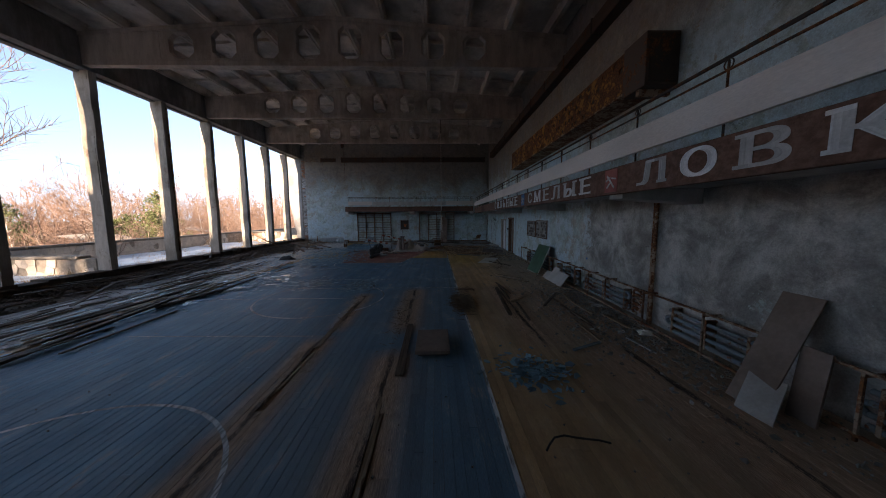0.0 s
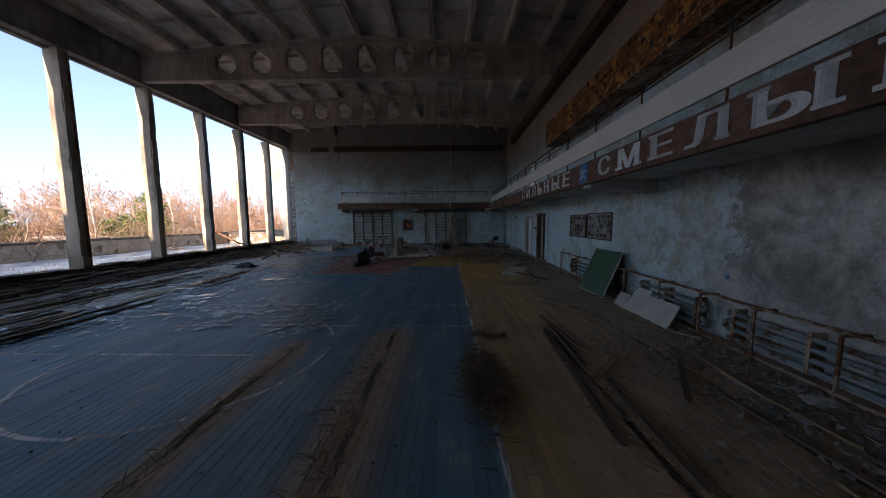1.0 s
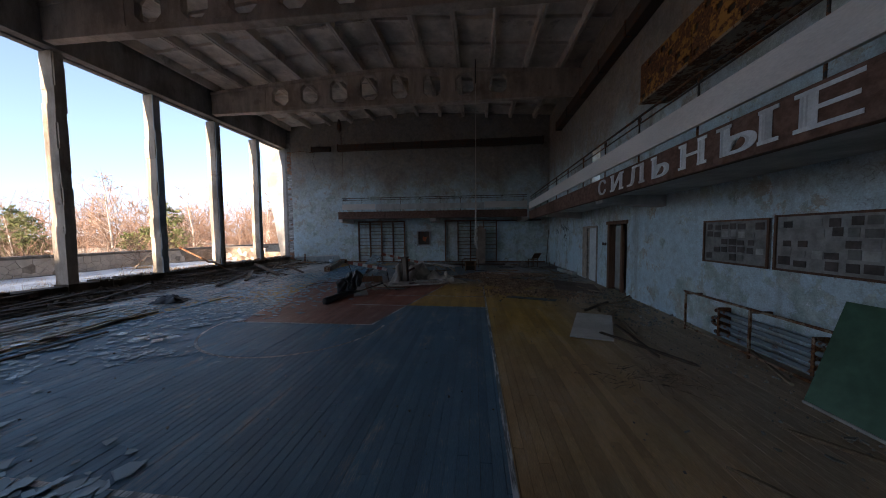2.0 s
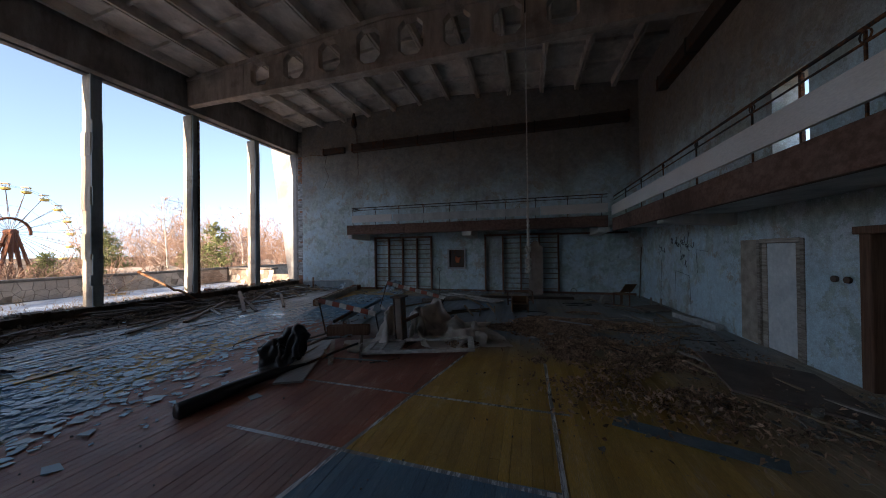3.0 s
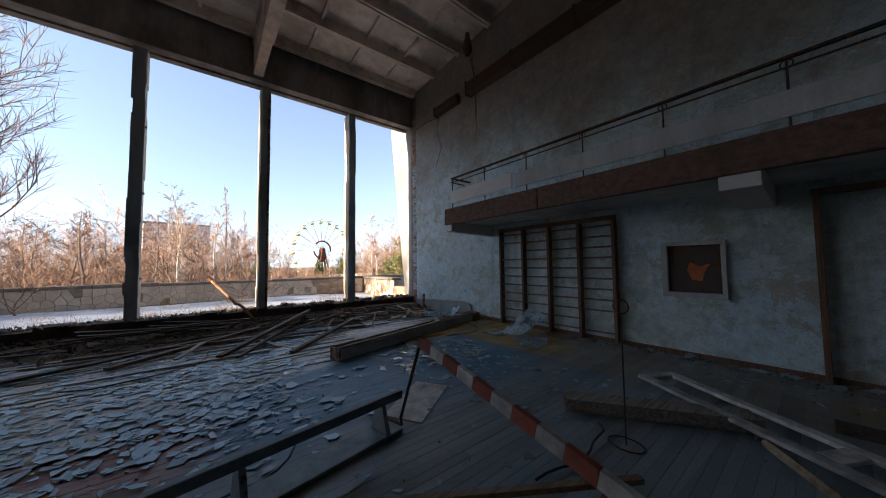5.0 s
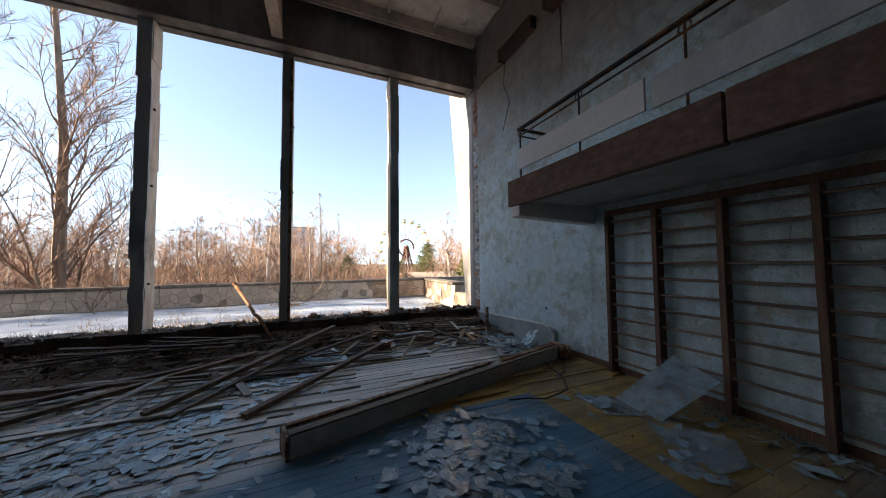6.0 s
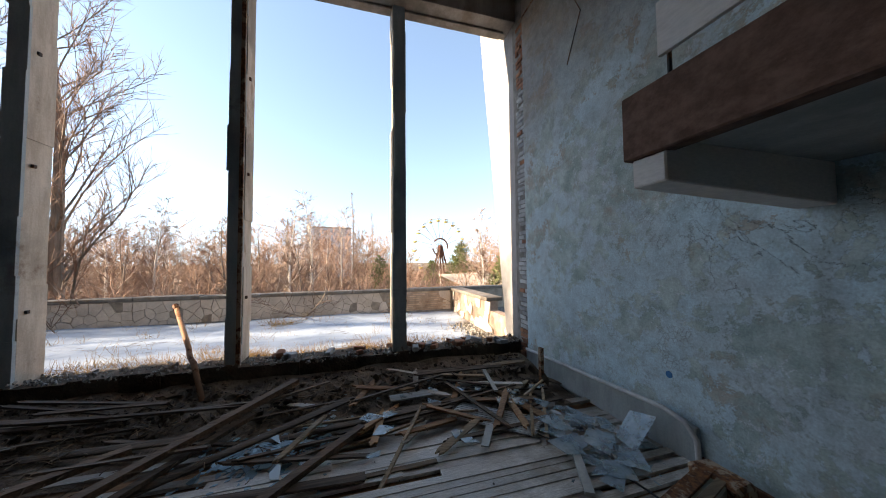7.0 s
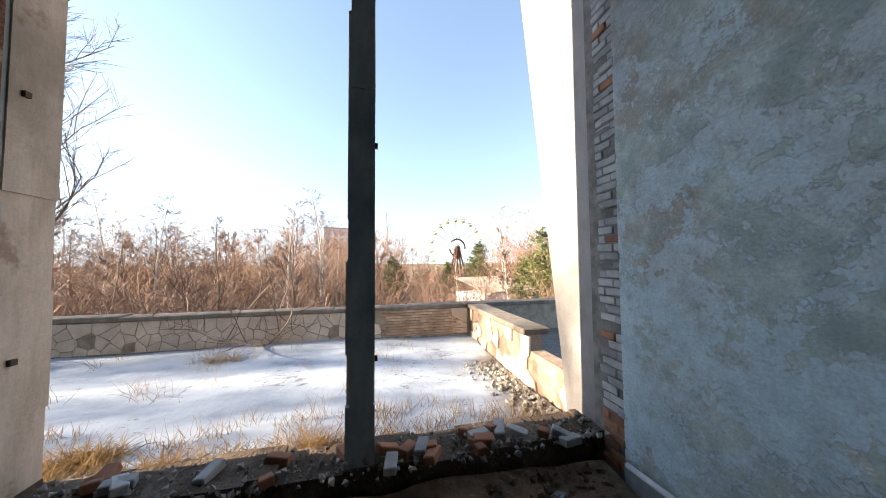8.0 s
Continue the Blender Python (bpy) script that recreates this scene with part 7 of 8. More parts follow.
# branches
for pts, r in ((((-2.05, 22.89, 0.09), (-1.75, 23.2, 0.12), (-1.45, 23.42, 0.11), (-1.09, 23.72, 0.07)), 0.045), (((-1.86, 25.58, 0.2), (-1.6, 25.2, 0.2), (-1.3, 25.0, 0.1), (-1.08, 24.72, 0.05)), 0.04), (((-0.92, 24.68, 0.15), (-0.76, 24.3, 0.12), (-0.68, 24.1, 0.07), (-0.59, 23.91, 0.02)), 0.045),
               (((-0.6, 23.96, 0.2), (-0.57, 23.8, 0.12), (-0.56, 23.7, 0.06), (-0.55, 23.63, 0.01)), 0.018), (((-0.99, 23.57, 0.25), (-0.98, 23.45, 0.17), (-0.98, 23.35, 0.09), (-0.98, 23.25, 0.01)), 0.022), (((1.2, 9.1, 0.04), (1.1, 9.0, 0.1), (0.95, 9.1, 0.07), (0.75, 9.3, 0.05)), 0.03), (((2.4, 20.2, 0.03), (2.9, 20.5, 0.12), (3.1, 20.8, 0.16), (3.3, 21.2, 0.2)), 0.025),
               (((2.46, 26.6, 0.05), (2.7, 26.7, 0.1), (2.85, 26.6, 0.08), (3.0, 26.55, 0.03)), 0.04)):
    tagged(part("broken_branch", rough_up(tube(bmesh.new(), pts, r, 6, [r, r * 0.9, r * 0.75, r * 0.4]), 0.02, 6), M_RAW_WOOD), "broken dry branch on the floor", "branch", "broken branches")


tagged(part("wooden_stake", between((-1.55, 23.77, 0.22), (-1.2, 23.29, 0.01), 0.05, 0.03), M_RAW_WOOD), "raw orange stake lying over a branch", "stake")
tagged(part("dark_bar", between((-1.96, 23.71, 0.012), (-0.83, 24.39, 0.012), 0.05, 0.05), M_DARK_WOOD), "dark rotten bar on the floor", "bar")

# north-east corner
tagged(part("wooden_pallet", slab(((3.87, 25.71, 0.02), (3.87, 24.77, 0.02), (4.70, 26.0, 0.05)), 0.05), M_HARDBOARD), "low broken wooden platform on the floor", "platform")
for x, y in ((4.5, 26.2), (4.72, 26.0)):
    tagged(part("wooden_stake", between((x, y, 0.0), (x + 0.03, y + 0.02, 0.30), 0.06, 0.05, up=(1, 0, 0)), M_OLD_WOOD), "short broken stake standing by the wall", "stake")
tagged(part("flat_panel", slab(((3.12, 24.3, 0.012), (3.56, 23.6, 0.012), (3.32, 24.42, 0.012)), 0.015), M_SOFFIT), "pale narrow panel on the floor", "panel")
tagged(part("wooden_pole", tube(bmesh.new(), [(3.73, 23.68, 0.06), (3.37, 22.52, 0.03)], 0.022, 6), M_RAW_WOOD), "raw wooden stick lying on cables", "pole")
rnd = random.Random(33)
for cx, cy, r0 in ((2.75, 22.7, 0.42), (2.9, 22.55, 0.5), (2.6, 22.5, 0.35), (3.0, 22.9, 0.3), (2.1, 25.85, 0.5)):
    squash, a0 = rnd.uniform(0.3, 0.6), rnd.uniform(0, 6.28)
    tagged(part("loose_cable", tube(bmesh.new(), [(cx + r0 * math.cos(a0 + k * 0.34), cy + squash * r0 * math.sin(a0 + k * 0.34), 0.02 + 0.01 * (k % 3)) for k in range(16)], 0.013, 5), M_CABLE, smooth=True), "loose black cable curling on the floor", "cable", "loose cables")

# ---- scattered debris ----
class Bits:
    """Many small solid flakes or lumps gathered into one mesh."""

    def __init__(self):
        self.v, self.f = [], []

    def flake(self, rnd, c, size, thick, tilt, sides=5):
        m = Matrix.Translation(c) @ Euler((rnd.gauss(0, tilt), rnd.gauss(0, tilt), rnd.uniform(0, 6.28))).to_matrix().to_4x4()
        n0 = len(self.v)
        k = rnd.uniform(0.35, 1.0)
        ring = []
        for i in range(sides):
            a = 2 * math.pi * (i + rnd.uniform(-0.32, 0.32)) / sides
            r = size * rnd.uniform(0.42, 1.2)
            ring.append((r * math.cos(a), r * math.sin(a) * k))
        for z in (0, thick):
            for x, y in ring:
                self.v.append(tuple(m @ Vector((x, y, z))))
        self.f.append(tuple(range(n0 + sides, n0 + 2 * sides)))
        self.f.append(tuple(range(n0 + sides - 1, n0 - 1, -1)))
        for i in range(sides):
            j = (i + 1) % sides
            self.f.append((n0 + i, n0 + j, n0 + sides + j, n0 + sides + i))

    def leaf(self, rnd, c, size):
        m = Matrix.Translation(c) @ Euler((rnd.gauss(0, 0.7), rnd.gauss(0, 0.7), rnd.uniform(0, 6.28))).to_matrix().to_4x4()
        n0 = len(self.v)
        h = size * rnd.uniform(0.1, 0.5)
        for p in ((-size, 0, 0), (0, -size * 0.5, h), (size, 0, 0), (0, size * 0.5, h)):
            self.v.append(tuple(m @ Vector(p)))
        self.f += [(n0, n0 + 1, n0 + 2), (n0, n0 + 2, n0 + 3)]

    def lump(self, rnd, c, size):
        n0 = len(self.v)
        m = Matrix.Translation(c) @ Euler((rnd.uniform(0, 6), rnd.uniform(0, 6), rnd.uniform(0, 6))).to_matrix().to_4x4()
        s = [size * rnd.uniform(0.5, 1.1) for _ in range(6)]
        for p in ((s[0], 0, 0), (-s[1], 0, 0), (0, s[2], 0), (0, -s[3], 0), (0, 0, s[4]), (0, 0, -s[5])):
            self.v.append(tuple(m @ Vector(p)))
        for a, b, c2 in ((0, 2, 4), (2, 1, 4), (1, 3, 4), (3, 0, 4), (2, 0, 5), (1, 2, 5), (3, 1, 5), (0, 3, 5)):
            self.f.append((n0 + a, n0 + b, n0 + c2))

    def put(self, name, material, label, cat):
        me = bpy.data.meshes.new(name)
        me.from_pydata(self.v, [], self.f)
        me.materials.append(material)
        return tagged(new(name, me), label, cat, kind="stuff")


rnd = random.Random(50)
shards = Bits()
PATCHES = ((-2.75, 10.3, 0.32, 0.75, 230, 0.085), (-4.3, 10.5, 0.6, 0.55, 260, 0.085), (-6.6, 11.0, 0.7, 1.2, 420, 0.085), (-7.9, 8.6, 0.8, 2.4, 620, 0.085), (-2.3, 10.2, 0.2, 0.5, 120, 0.06), (-5.0, 13.4, 0.6, 0.25, 90, 0.07),
           (-7.2, 15.6, 1.5, 2.2, 800, 0.085), (-6.4, 18.6, 1.3, 2.0, 1000, 0.09), (-8.4, 19.5, 1.3, 2.6, 900, 0.085), (-5.6, 16.8, 0.8, 1.1, 380, 0.085), (-6.0, 21.5, 0.9, 1.0, 520, 0.085), (-7.8, 22.1, 0.6, 0.8, 380, 0.085), (-10.35, 24.25, 0.3, 0.45, 300, 0.06),
           (-6.4, 25.4, 0.5, 0.5, 300, 0.08), (-9.4, 23.3, 0.35, 0.5, 120, 0.07), (-4.3, 25.6, 0.9, 0.9, 120, 0.06), (-3.2, 23.0, 0.7, 0.8, 60, 0.045), (-9.5, 14.0, 0.9, 3.0, 260, 0.07))
for x, y, sx, sy, n, size in PATCHES:
    for _ in range(int(n * 1.05)):
        c = Vector((rnd.gauss(x, sx * 0.75), rnd.gauss(y, sy * 0.75), 0.007 + rnd.uniform(0, 0.012)))
        shards.flake(rnd, c, size * rnd.choice((0.35, 0.5, 0.7, 0.85, 1.1, 1.4)), 0.005, 0.035, rnd.choice((4, 4, 5, 5)))
shards.put("paint_flakes", M_SHARD, "broken blue-grey flakes strewn over the floorboards", "flakes")
glass = Bits()
for x, y, s, n in ((-9.3, 28.0, 0.5, 60), (-6.0, 27.6, 0.7, 70), (-5.0, 28.3, 0.7, 90), (-2.0, 28.4, 1.2, 160), (-10.5, 24.7, 0.6, 60)):
    for _ in range(n):
        glass.flake(rnd, Vector((rnd.gauss(x, s), min(28.65, rnd.gauss(y, s * 0.4)), 0.012 + rnd.uniform(0, 0.05))), rnd.choice((0.02, 0.03, 0.045, 0.06, 0.13)), 0.004, 0.2, rnd.choice((3, 4, 5)))
glass.put("glass_shards", M_GLASS, "dusty shards of broken window glass by the wall", "glass")
rubble_pile = Bits()
for _ in range(260):
    rubble_pile.flake(rnd, Vector((rnd.gauss(1.45, 0.24), rnd.gauss(4.15, 0.26), 0.01 + rnd.uniform(0, 0.06))), rnd.uniform(0.02, 0.09), 0.008, 0.3)
rubble_pile.put("flake_pile", M_SHARD, "small heap of grey-blue plaster flakes", "flakes")

leaves = Bits()
for x, y, sx, sy, n, top in ((1.0, 22.5, 0.8, 0.9, 2600, 0.12), (0.0, 22.1, 0.5, 0.3, 900, 0.07), (2.1, 24.4, 0.4, 0.15, 300, 0.04), (1.9, 22.9, 0.6, 0.5, 900, 0.1), (1.3, 21.2, 0.5, 0.5, 700, 0.10), (2.6, 20.4, 0.7, 0.35, 420, 0.06), (2.9, 22.8, 0.6, 0.5, 700, 0.08), (0.6, 19.9, 0.10, 0.14, 60, 0.05), (3.2, 18.8, 0.8, 0.7, 160, 0.03), (-0.9, 20.5, 0.3, 0.3, 200, 0.05)):
    for _ in range(int(n * 3.0)):
        a, rr = rnd.uniform(0, 6.283), rnd.random() ** 0.6 * (1 + 0.25 * noise.noise(Vector((x, y, rnd.uniform(0, 2)))))
        dx, dy = rr * math.cos(a), rr * math.sin(a)
        h = top * max(0.05, 1 - (dx * dx + dy * dy) * 0.8)
        leaves.leaf(rnd, Vector((x + dx * sx * 1.25, y + dy * sy * 1.25, 0.012 + rnd.uniform(0, h))), rnd.uniform(0.016, 0.036))
drift_rnd = random.Random(312)
for x, y, sx, sy, n in ((1.15, 20.65, 0.34, 0.5, 2400), (1.75, 21.3, 0.5, 0.32, 1900), (2.45, 20.95, 0.5, 0.22, 1000), (0.75, 21.6, 0.6, 0.22, 1000)):
    for _ in range(n):
        a, rr = drift_rnd.uniform(0, 6.283), drift_rnd.random() ** 0.7
        dx, dy = rr * math.cos(a) + drift_rnd.gauss(0, 0.12), rr * math.sin(a) + drift_rnd.gauss(0, 0.12)
        leaves.leaf(drift_rnd, Vector((x + dx * sx * 1.2, y + dy * sy * 1.2, 0.012 + drift_rnd.uniform(0, 0.06 * max(0.1, 1 - rr)))), drift_rnd.uniform(0.016, 0.034))
for x, y, sx, sy, n in ((1.9, 20.3, 0.9, 0.9, 2600), (2.6, 18.9, 0.9, 0.7, 1500), (3.3, 20.6, 0.7, 0.9, 1200), (0.9, 22.3, 0.8, 0.5, 1400), (1.2, 18.9, 0.5, 0.6, 500)):
    for _ in range(n):
        c = Vector((x + drift_rnd.gauss(0, sx * 0.7), y + drift_rnd.gauss(0, sy * 0.7), 0.01 + drift_rnd.uniform(0, 0.05)))
        if c.x < 4.5 and noise.noise(c * 1.1) > -0.22:
            leaves.leaf(drift_rnd, c, drift_rnd.uniform(0.022, 0.048))
leaves.put("fallen_leaves", M_LEAF, "heaps of dry brown leaves blown across the floor", "leaves")

stones = Bits()
for _ in range(1500):
    stones.lump(rnd, Vector((rnd.choice((4.2, 4.5, 3.8)) + rnd.gauss(0, 0.3), rnd.uniform(0, 16), 0.01)), rnd.choice((0.006, 0.009, 0.014, 0.022)))
for _ in range(500):
    stones.lump(rnd, Vector((rnd.gauss(3.3, 0.5), rnd.gauss(6.9, 1.0), 0.012)), rnd.choice((0.006, 0.01, 0.015, 0.024)))
for _ in range(1300):
    stones.lump(rnd, Vector((rnd.uniform(-7, 4.8), 28.72 - abs(rnd.gauss(0, 0.16)), 0.012)), rnd.choice((0.008, 0.012, 0.02, 0.03)))
for _ in range(1600):
    stones.lump(rnd, Vector((rnd.uniform(-11.5, 3.5), rnd.uniform(1, 28), 0.008)), rnd.choice((0.005, 0.008, 0.012, 0.018)))
for _ in range(500):
    stones.lump(rnd, Vector((rnd.uniform(3.4, 4.9), rnd.uniform(15.5, 20), 0.012)), rnd.choice((0.01, 0.02, 0.03, 0.05)))
for _ in range(1500):
    stones.lump(rnd, Vector((4.5 - abs(rnd.gauss(0, 0.8)), rnd.gauss(6.6, 1.9), 0.012)), rnd.choice((0.012, 0.02, 0.03, 0.045)))
for _ in range(500):
    stones.flake(rnd, Vector((4.4 - abs(rnd.gauss(0, 0.9)), rnd.gauss(7.0, 2.2), 0.012 + rnd.uniform(0, 0.02))), rnd.uniform(0.02, 0.07), 0.01, 0.25)
for _ in range(700):
    stones.flake(rnd, Vector((4.6 - abs(rnd.gauss(0, 1.1)), rnd.uniform(16.5, 24), 0.012 + rnd.uniform(0, 0.02))), rnd.uniform(0.015, 0.06), 0.008, 0.25)
stones.put("rubble_crumbs", M_RUBBLE, "crumbled plaster and grit on the floor", "rubble")

trench = Bits()
for _ in range(3600):
    x = -12.3 + abs(rnd.gauss(0, 0.75))
    trench.lump(rnd, Vector((x, rnd.uniform(4, 28.6), -0.06 + max(0, (-11.0 - x)) * 0.16 + rnd.uniform(-0.02, 0.05))), rnd.choice((0.02, 0.03, 0.05, 0.08)))
for _ in range(900):
    trench.flake(rnd, Vector((-12.2 + abs(rnd.gauss(0, 0.7)), rnd.uniform(4, 28.6), 0.03 + rnd.uniform(0, 0.12))), rnd.uniform(0.04, 0.14), 0.012, 0.5)
trench.put("dark_rubble", M_DIRT, "dark rubble and soil below the windows", "rubble")
setting("rubble_bed", rough_up(grid_sheet(-12.42, -10.35, 3.0, 28.7, 16, 150, lambda x, y: -0.02 + max(0, (-11.2 - x)) * 0.17), 0.07, 2.3), M_DIRT, "bed of dark soil and rubble under the windows", "rubble")

fibres = Sticks()
for cx, cy, sx, sy, n, zz in ((0.68, 7.7, 0.11, 0.36, 1900, 0.10), (0.85, 9.15, 0.12, 0.16, 130, 0.08), (-0.8, 7.0, 0.10, 0.9, 160, 0.05), (-2.1, 6.4, 0.06, 1.6, 150, 0.04), (1.95, 7.2, 0.1, 0.8, 120, 0.05), (2.7, 13.2, 0.4, 0.25, 120, 0.05), (-10.9, 21.5, 0.5, 1.6, 700, 0.22), (-11.3, 24.3, 0.4, 0.8, 350, 0.2)):
    for _ in range(n):
        c = Vector((rnd.gauss(cx, sx), rnd.gauss(cy, sy), rnd.uniform(0.005, zz)))
        fibres.limb(curve_out(rnd, c, heading(rnd, -5, 35), rnd.uniform(0.06, 0.22), 3, 0.3, -0.08), 0.0055, 0.002, 3)
tagged(new("dry_litter", fibres.mesh("dry_litter", M_FIBRE)), "nest-like litter of dry stalks in holes", "litter", kind="stuff")


# ---- broken boards ----
def splintered(name, L, w, t, seed, mt):
    rnd = random.Random(seed)
    bm = bmesh.new()
    n = 8
    left = [(-w / 2 + rnd.uniform(-0.003, 0.003), -L / 2 + L * k / n) for k in range(n + 1)]
    right = [(w / 2 + rnd.uniform(-0.003, 0.003), -L / 2 + L * k / n) for k in range(n + 1)]
    end1 = [(w * f, L / 2 + rnd.uniform(-0.02, 0.16)) for f in (0.25, 0.0, -0.25)]
    end0 = [(w * f, -L / 2 - rnd.uniform(-0.02, 0.12)) for f in (-0.25, 0.0, 0.25)]
    prism(bm, right + end1 + left[::-1] + end0, 0, t, "z")
    for v in bm.verts:
        v.co.z += 0.03 * math.sin(v.co.y * 1.3 + seed) * 0.4
    return mesh_of(name, bm, mt)


PLANKS = [splintered("broken_board", L, w, 0.024, 60 + k, mt) for k, (L, w, mt) in enumerate(((1.9, 0.095, M_OLD_WOOD), (1.2, 0.09, M_OLD_WOOD), (2.6, 0.10, M_DARK_WOOD), (0.7, 0.085, M_RAW_WOOD), (1.5, 0.06, M_DARK_WOOD), (0.45, 0.09, M_OLD_WOOD), (1.1, 0.04, M_RAW_WOOD), (0.8, 0.09, M_RUSTY_BOARD)))]
LABELS = ("grey weathered broken floorboard", "short grey broken floorboard", "long dark rotten floorboard", "splintered pale board end", "dark rotten wood strip", "short snapped board piece", "thin raw wood splinter", "rust-brown snapped board")


def drop_board(k, x, y, z, turn, tilt=0.0, roll=0.0):
    ob = new("broken_board", PLANKS[k])
    ob.matrix_basis = pose(x, y, z, tilt, roll, turn)
    tagged(ob, LABELS[k] + " lying in debris", "board", "broken boards")


# wreckage in the north-west corner
rnd = random.Random(71)
for _ in range(30):
    x, y = rnd.uniform(-11.9, -9.9), rnd.uniform(24.6, 28.3)
    drop_board(rnd.choice((7, 7, 7, 3, 5, 4, 6)), x, y, 0.05 + rnd.uniform(0, 0.08) + max(0, -11.0 - x) * 0.17, rnd.gauss(20, 45), rnd.gauss(0, 4), rnd.gauss(0, 8))
for k in range(22):
    cx, cy, a0, size = rnd.gauss(-10.7, 0.5), rnd.uniform(25.4, 28.2), rnd.uniform(0, 6.28), rnd.uniform(0.08, 0.2)
    tilt = rnd.gauss(0, 0.12)
    pane("glass_plate", "angular blue-grey glass plate lying on boards", [(cx + d * math.cos(a), cy + d * math.sin(a), max(0.05, 0.12 + tilt * d * math.cos(a))) for d, a in [(size * rnd.uniform(0.5, 1.1), a0 + 1.57 * (j + rnd.uniform(-0.3, 0.3))) for j in range(4)]], 0.004)

# ruined strip of boards between the court and the windows
rnd = random.Random(57)
for _ in range(46):
    x, y = rnd.uniform(-9.8, -6.7), rnd.uniform(5.0, 15.5)
    drop_board(rnd.choice((2, 2, 4, 4, 1, 5, 6)), x, y, 0.02 + rnd.uniform(0, 0.05), rnd.gauss(0, 7), rnd.gauss(0, 1.5), rnd.gauss(0, 6))
for p, q, w, h in (((-6.95, 4.6, 0.03), (-7.25, 8.2, 0.10), 0.10, 0.05), ((-7.2, 7.6, 0.03), (-6.75, 9.6, 0.06), 0.09, 0.05), ((-6.45, 5.0, 0.02), (-6.5, 7.4, 0.02), 0.05, 0.03), ((-8.1, 6.2, 0.04), (-8.0, 10.4, 0.05), 0.10, 0.04)):
    tagged(part("loose_board", rough_up(between(p, q, w, h), 0.02, 4), M_DARK_WOOD), "long dark split board lifted from the floor", "board", "loose boards")
for x, y, sx, sy, n in ((-7.6, 7.2, 0.5, 1.2, 26), (-7.0, 9.0, 0.4, 0.8, 22), (-8.6, 9.0, 0.6, 1.6, 22), (-5.9, 11.2, 0.5, 0.5, 16), (-9.3, 13.0, 0.5, 0.6, 12), (-6.0, 14.0, 0.5, 0.12, 10), (-7.4, 12.6, 0.5, 0.8, 14)):
    for k in range(n):
        cx, cy, a0, size = rnd.gauss(x, sx), rnd.gauss(y, sy), rnd.uniform(0, 6.28), rnd.uniform(0.08, 0.22)
        pts = [(size * rnd.uniform(0.5, 1.1), a0 + 2 * math.pi * (j + rnd.uniform(-0.3, 0.3)) / 4) for j in range(4)]
        tilt = rnd.gauss(0, 0.08)
        pane("glass_plate", "angular blue-grey glass plate lying on boards", [(cx + d * math.cos(a), cy + d * math.sin(a), max(0.012, 0.03 + tilt * d * math.cos(a))) for d, a in pts], 0.004)
crumple("black_sheet", "small stiff scrap of dark roofing felt", "sheet", pose(-8.36, 16.85, 0.0, 0, 0, 20), (0.8, 0.5), 0.28, 77, M_BLACK, 3, 24)

rnd = random.Random(91)
for _ in range(70):
    x = -11.9 + abs(rnd.gauss(0, 0.85))
    y = rnd.uniform(5.5, 28.2)
    drop_board(rnd.choice((2, 2, 4, 4, 4)), x, y, 0.05 + rnd.uniform(0, 0.14) + max(0, (-11.0 - x)) * 0.2, rnd.gauss(0, 16), rnd.gauss(0, 3), rnd.gauss(0, 8))
for _ in range(16):
    drop_board(rnd.choice((2, 4, 4, 6)), rnd.gauss(-10.6, 0.5), rnd.uniform(23.0, 27.8), 0.02 + rnd.uniform(0, 0.05), rnd.gauss(0, 14), rnd.gauss(0, 3), rnd.gauss(0, 5))
for _ in range(26):
    drop_board(rnd.choice((3, 4, 5, 6, 6)), rnd.gauss(3.6, 0.5), rnd.uniform(5.5, 20.5), 0.02 + rnd.uniform(0, 0.03), rnd.gauss(0, 40), rnd.gauss(0, 1.5), rnd.gauss(0, 4))
for _ in range(9):
    drop_board(rnd.choice((3, 4, 5, 6)), rnd.uniform(1.5, 4.4), rnd.uniform(21.5, 27.5), 0.02 + rnd.uniform(0, 0.05), rnd.uniform(-90, 90), rnd.gauss(0, 2), rnd.gauss(0, 4))
for _ in range(6):
    drop_board(rnd.choice((2, 4, 4, 6)), rnd.choice((2.0, 2.1, 2.9, 3.3)) + rnd.gauss(0, 0.12), rnd.uniform(5.0, 10.5), 0.008 + rnd.uniform(0, 0.02), rnd.gauss(0, 3), rnd.gauss(0, 0.6), rnd.gauss(0, 5))
for _ in range(7):
    drop_board(rnd.choice((1, 4, 6)), rnd.uniform(-4.4, -2.4), rnd.uniform(18.2, 20.8), 0.02 + rnd.uniform(0, 0.06), rnd.gauss(30, 40), rnd.gauss(0, 2), rnd.gauss(0, 4))

# paper scraps on the leaves, splinters beside them
for k, (x, y, turn, w, d) in enumerate(((1.34, 21.31, 20, 0.22, 0.15), (0.92, 21.53, 70, 0.14, 0.11), (0.52, 21.14, -30, 0.12, 0.10))):
    crumple("paper_scrap", "small crumpled white paper scrap lying on dry leaves", "paper", pose(x, y, 0.06, 0, 0, turn), (w, d), 0.03, 400 + k, M_SOFFIT, 3, 8)
rnd = random.Random(93)
for _ in range(14):
    drop_board(rnd.choice((5, 6, 6, 3)), rnd.uniform(2.5, 4.2), rnd.uniform(20.4, 24.0), 0.012 + rnd.uniform(0, 0.03), rnd.uniform(-90, 90), rnd.gauss(0, 1.5), rnd.gauss(0, 4))

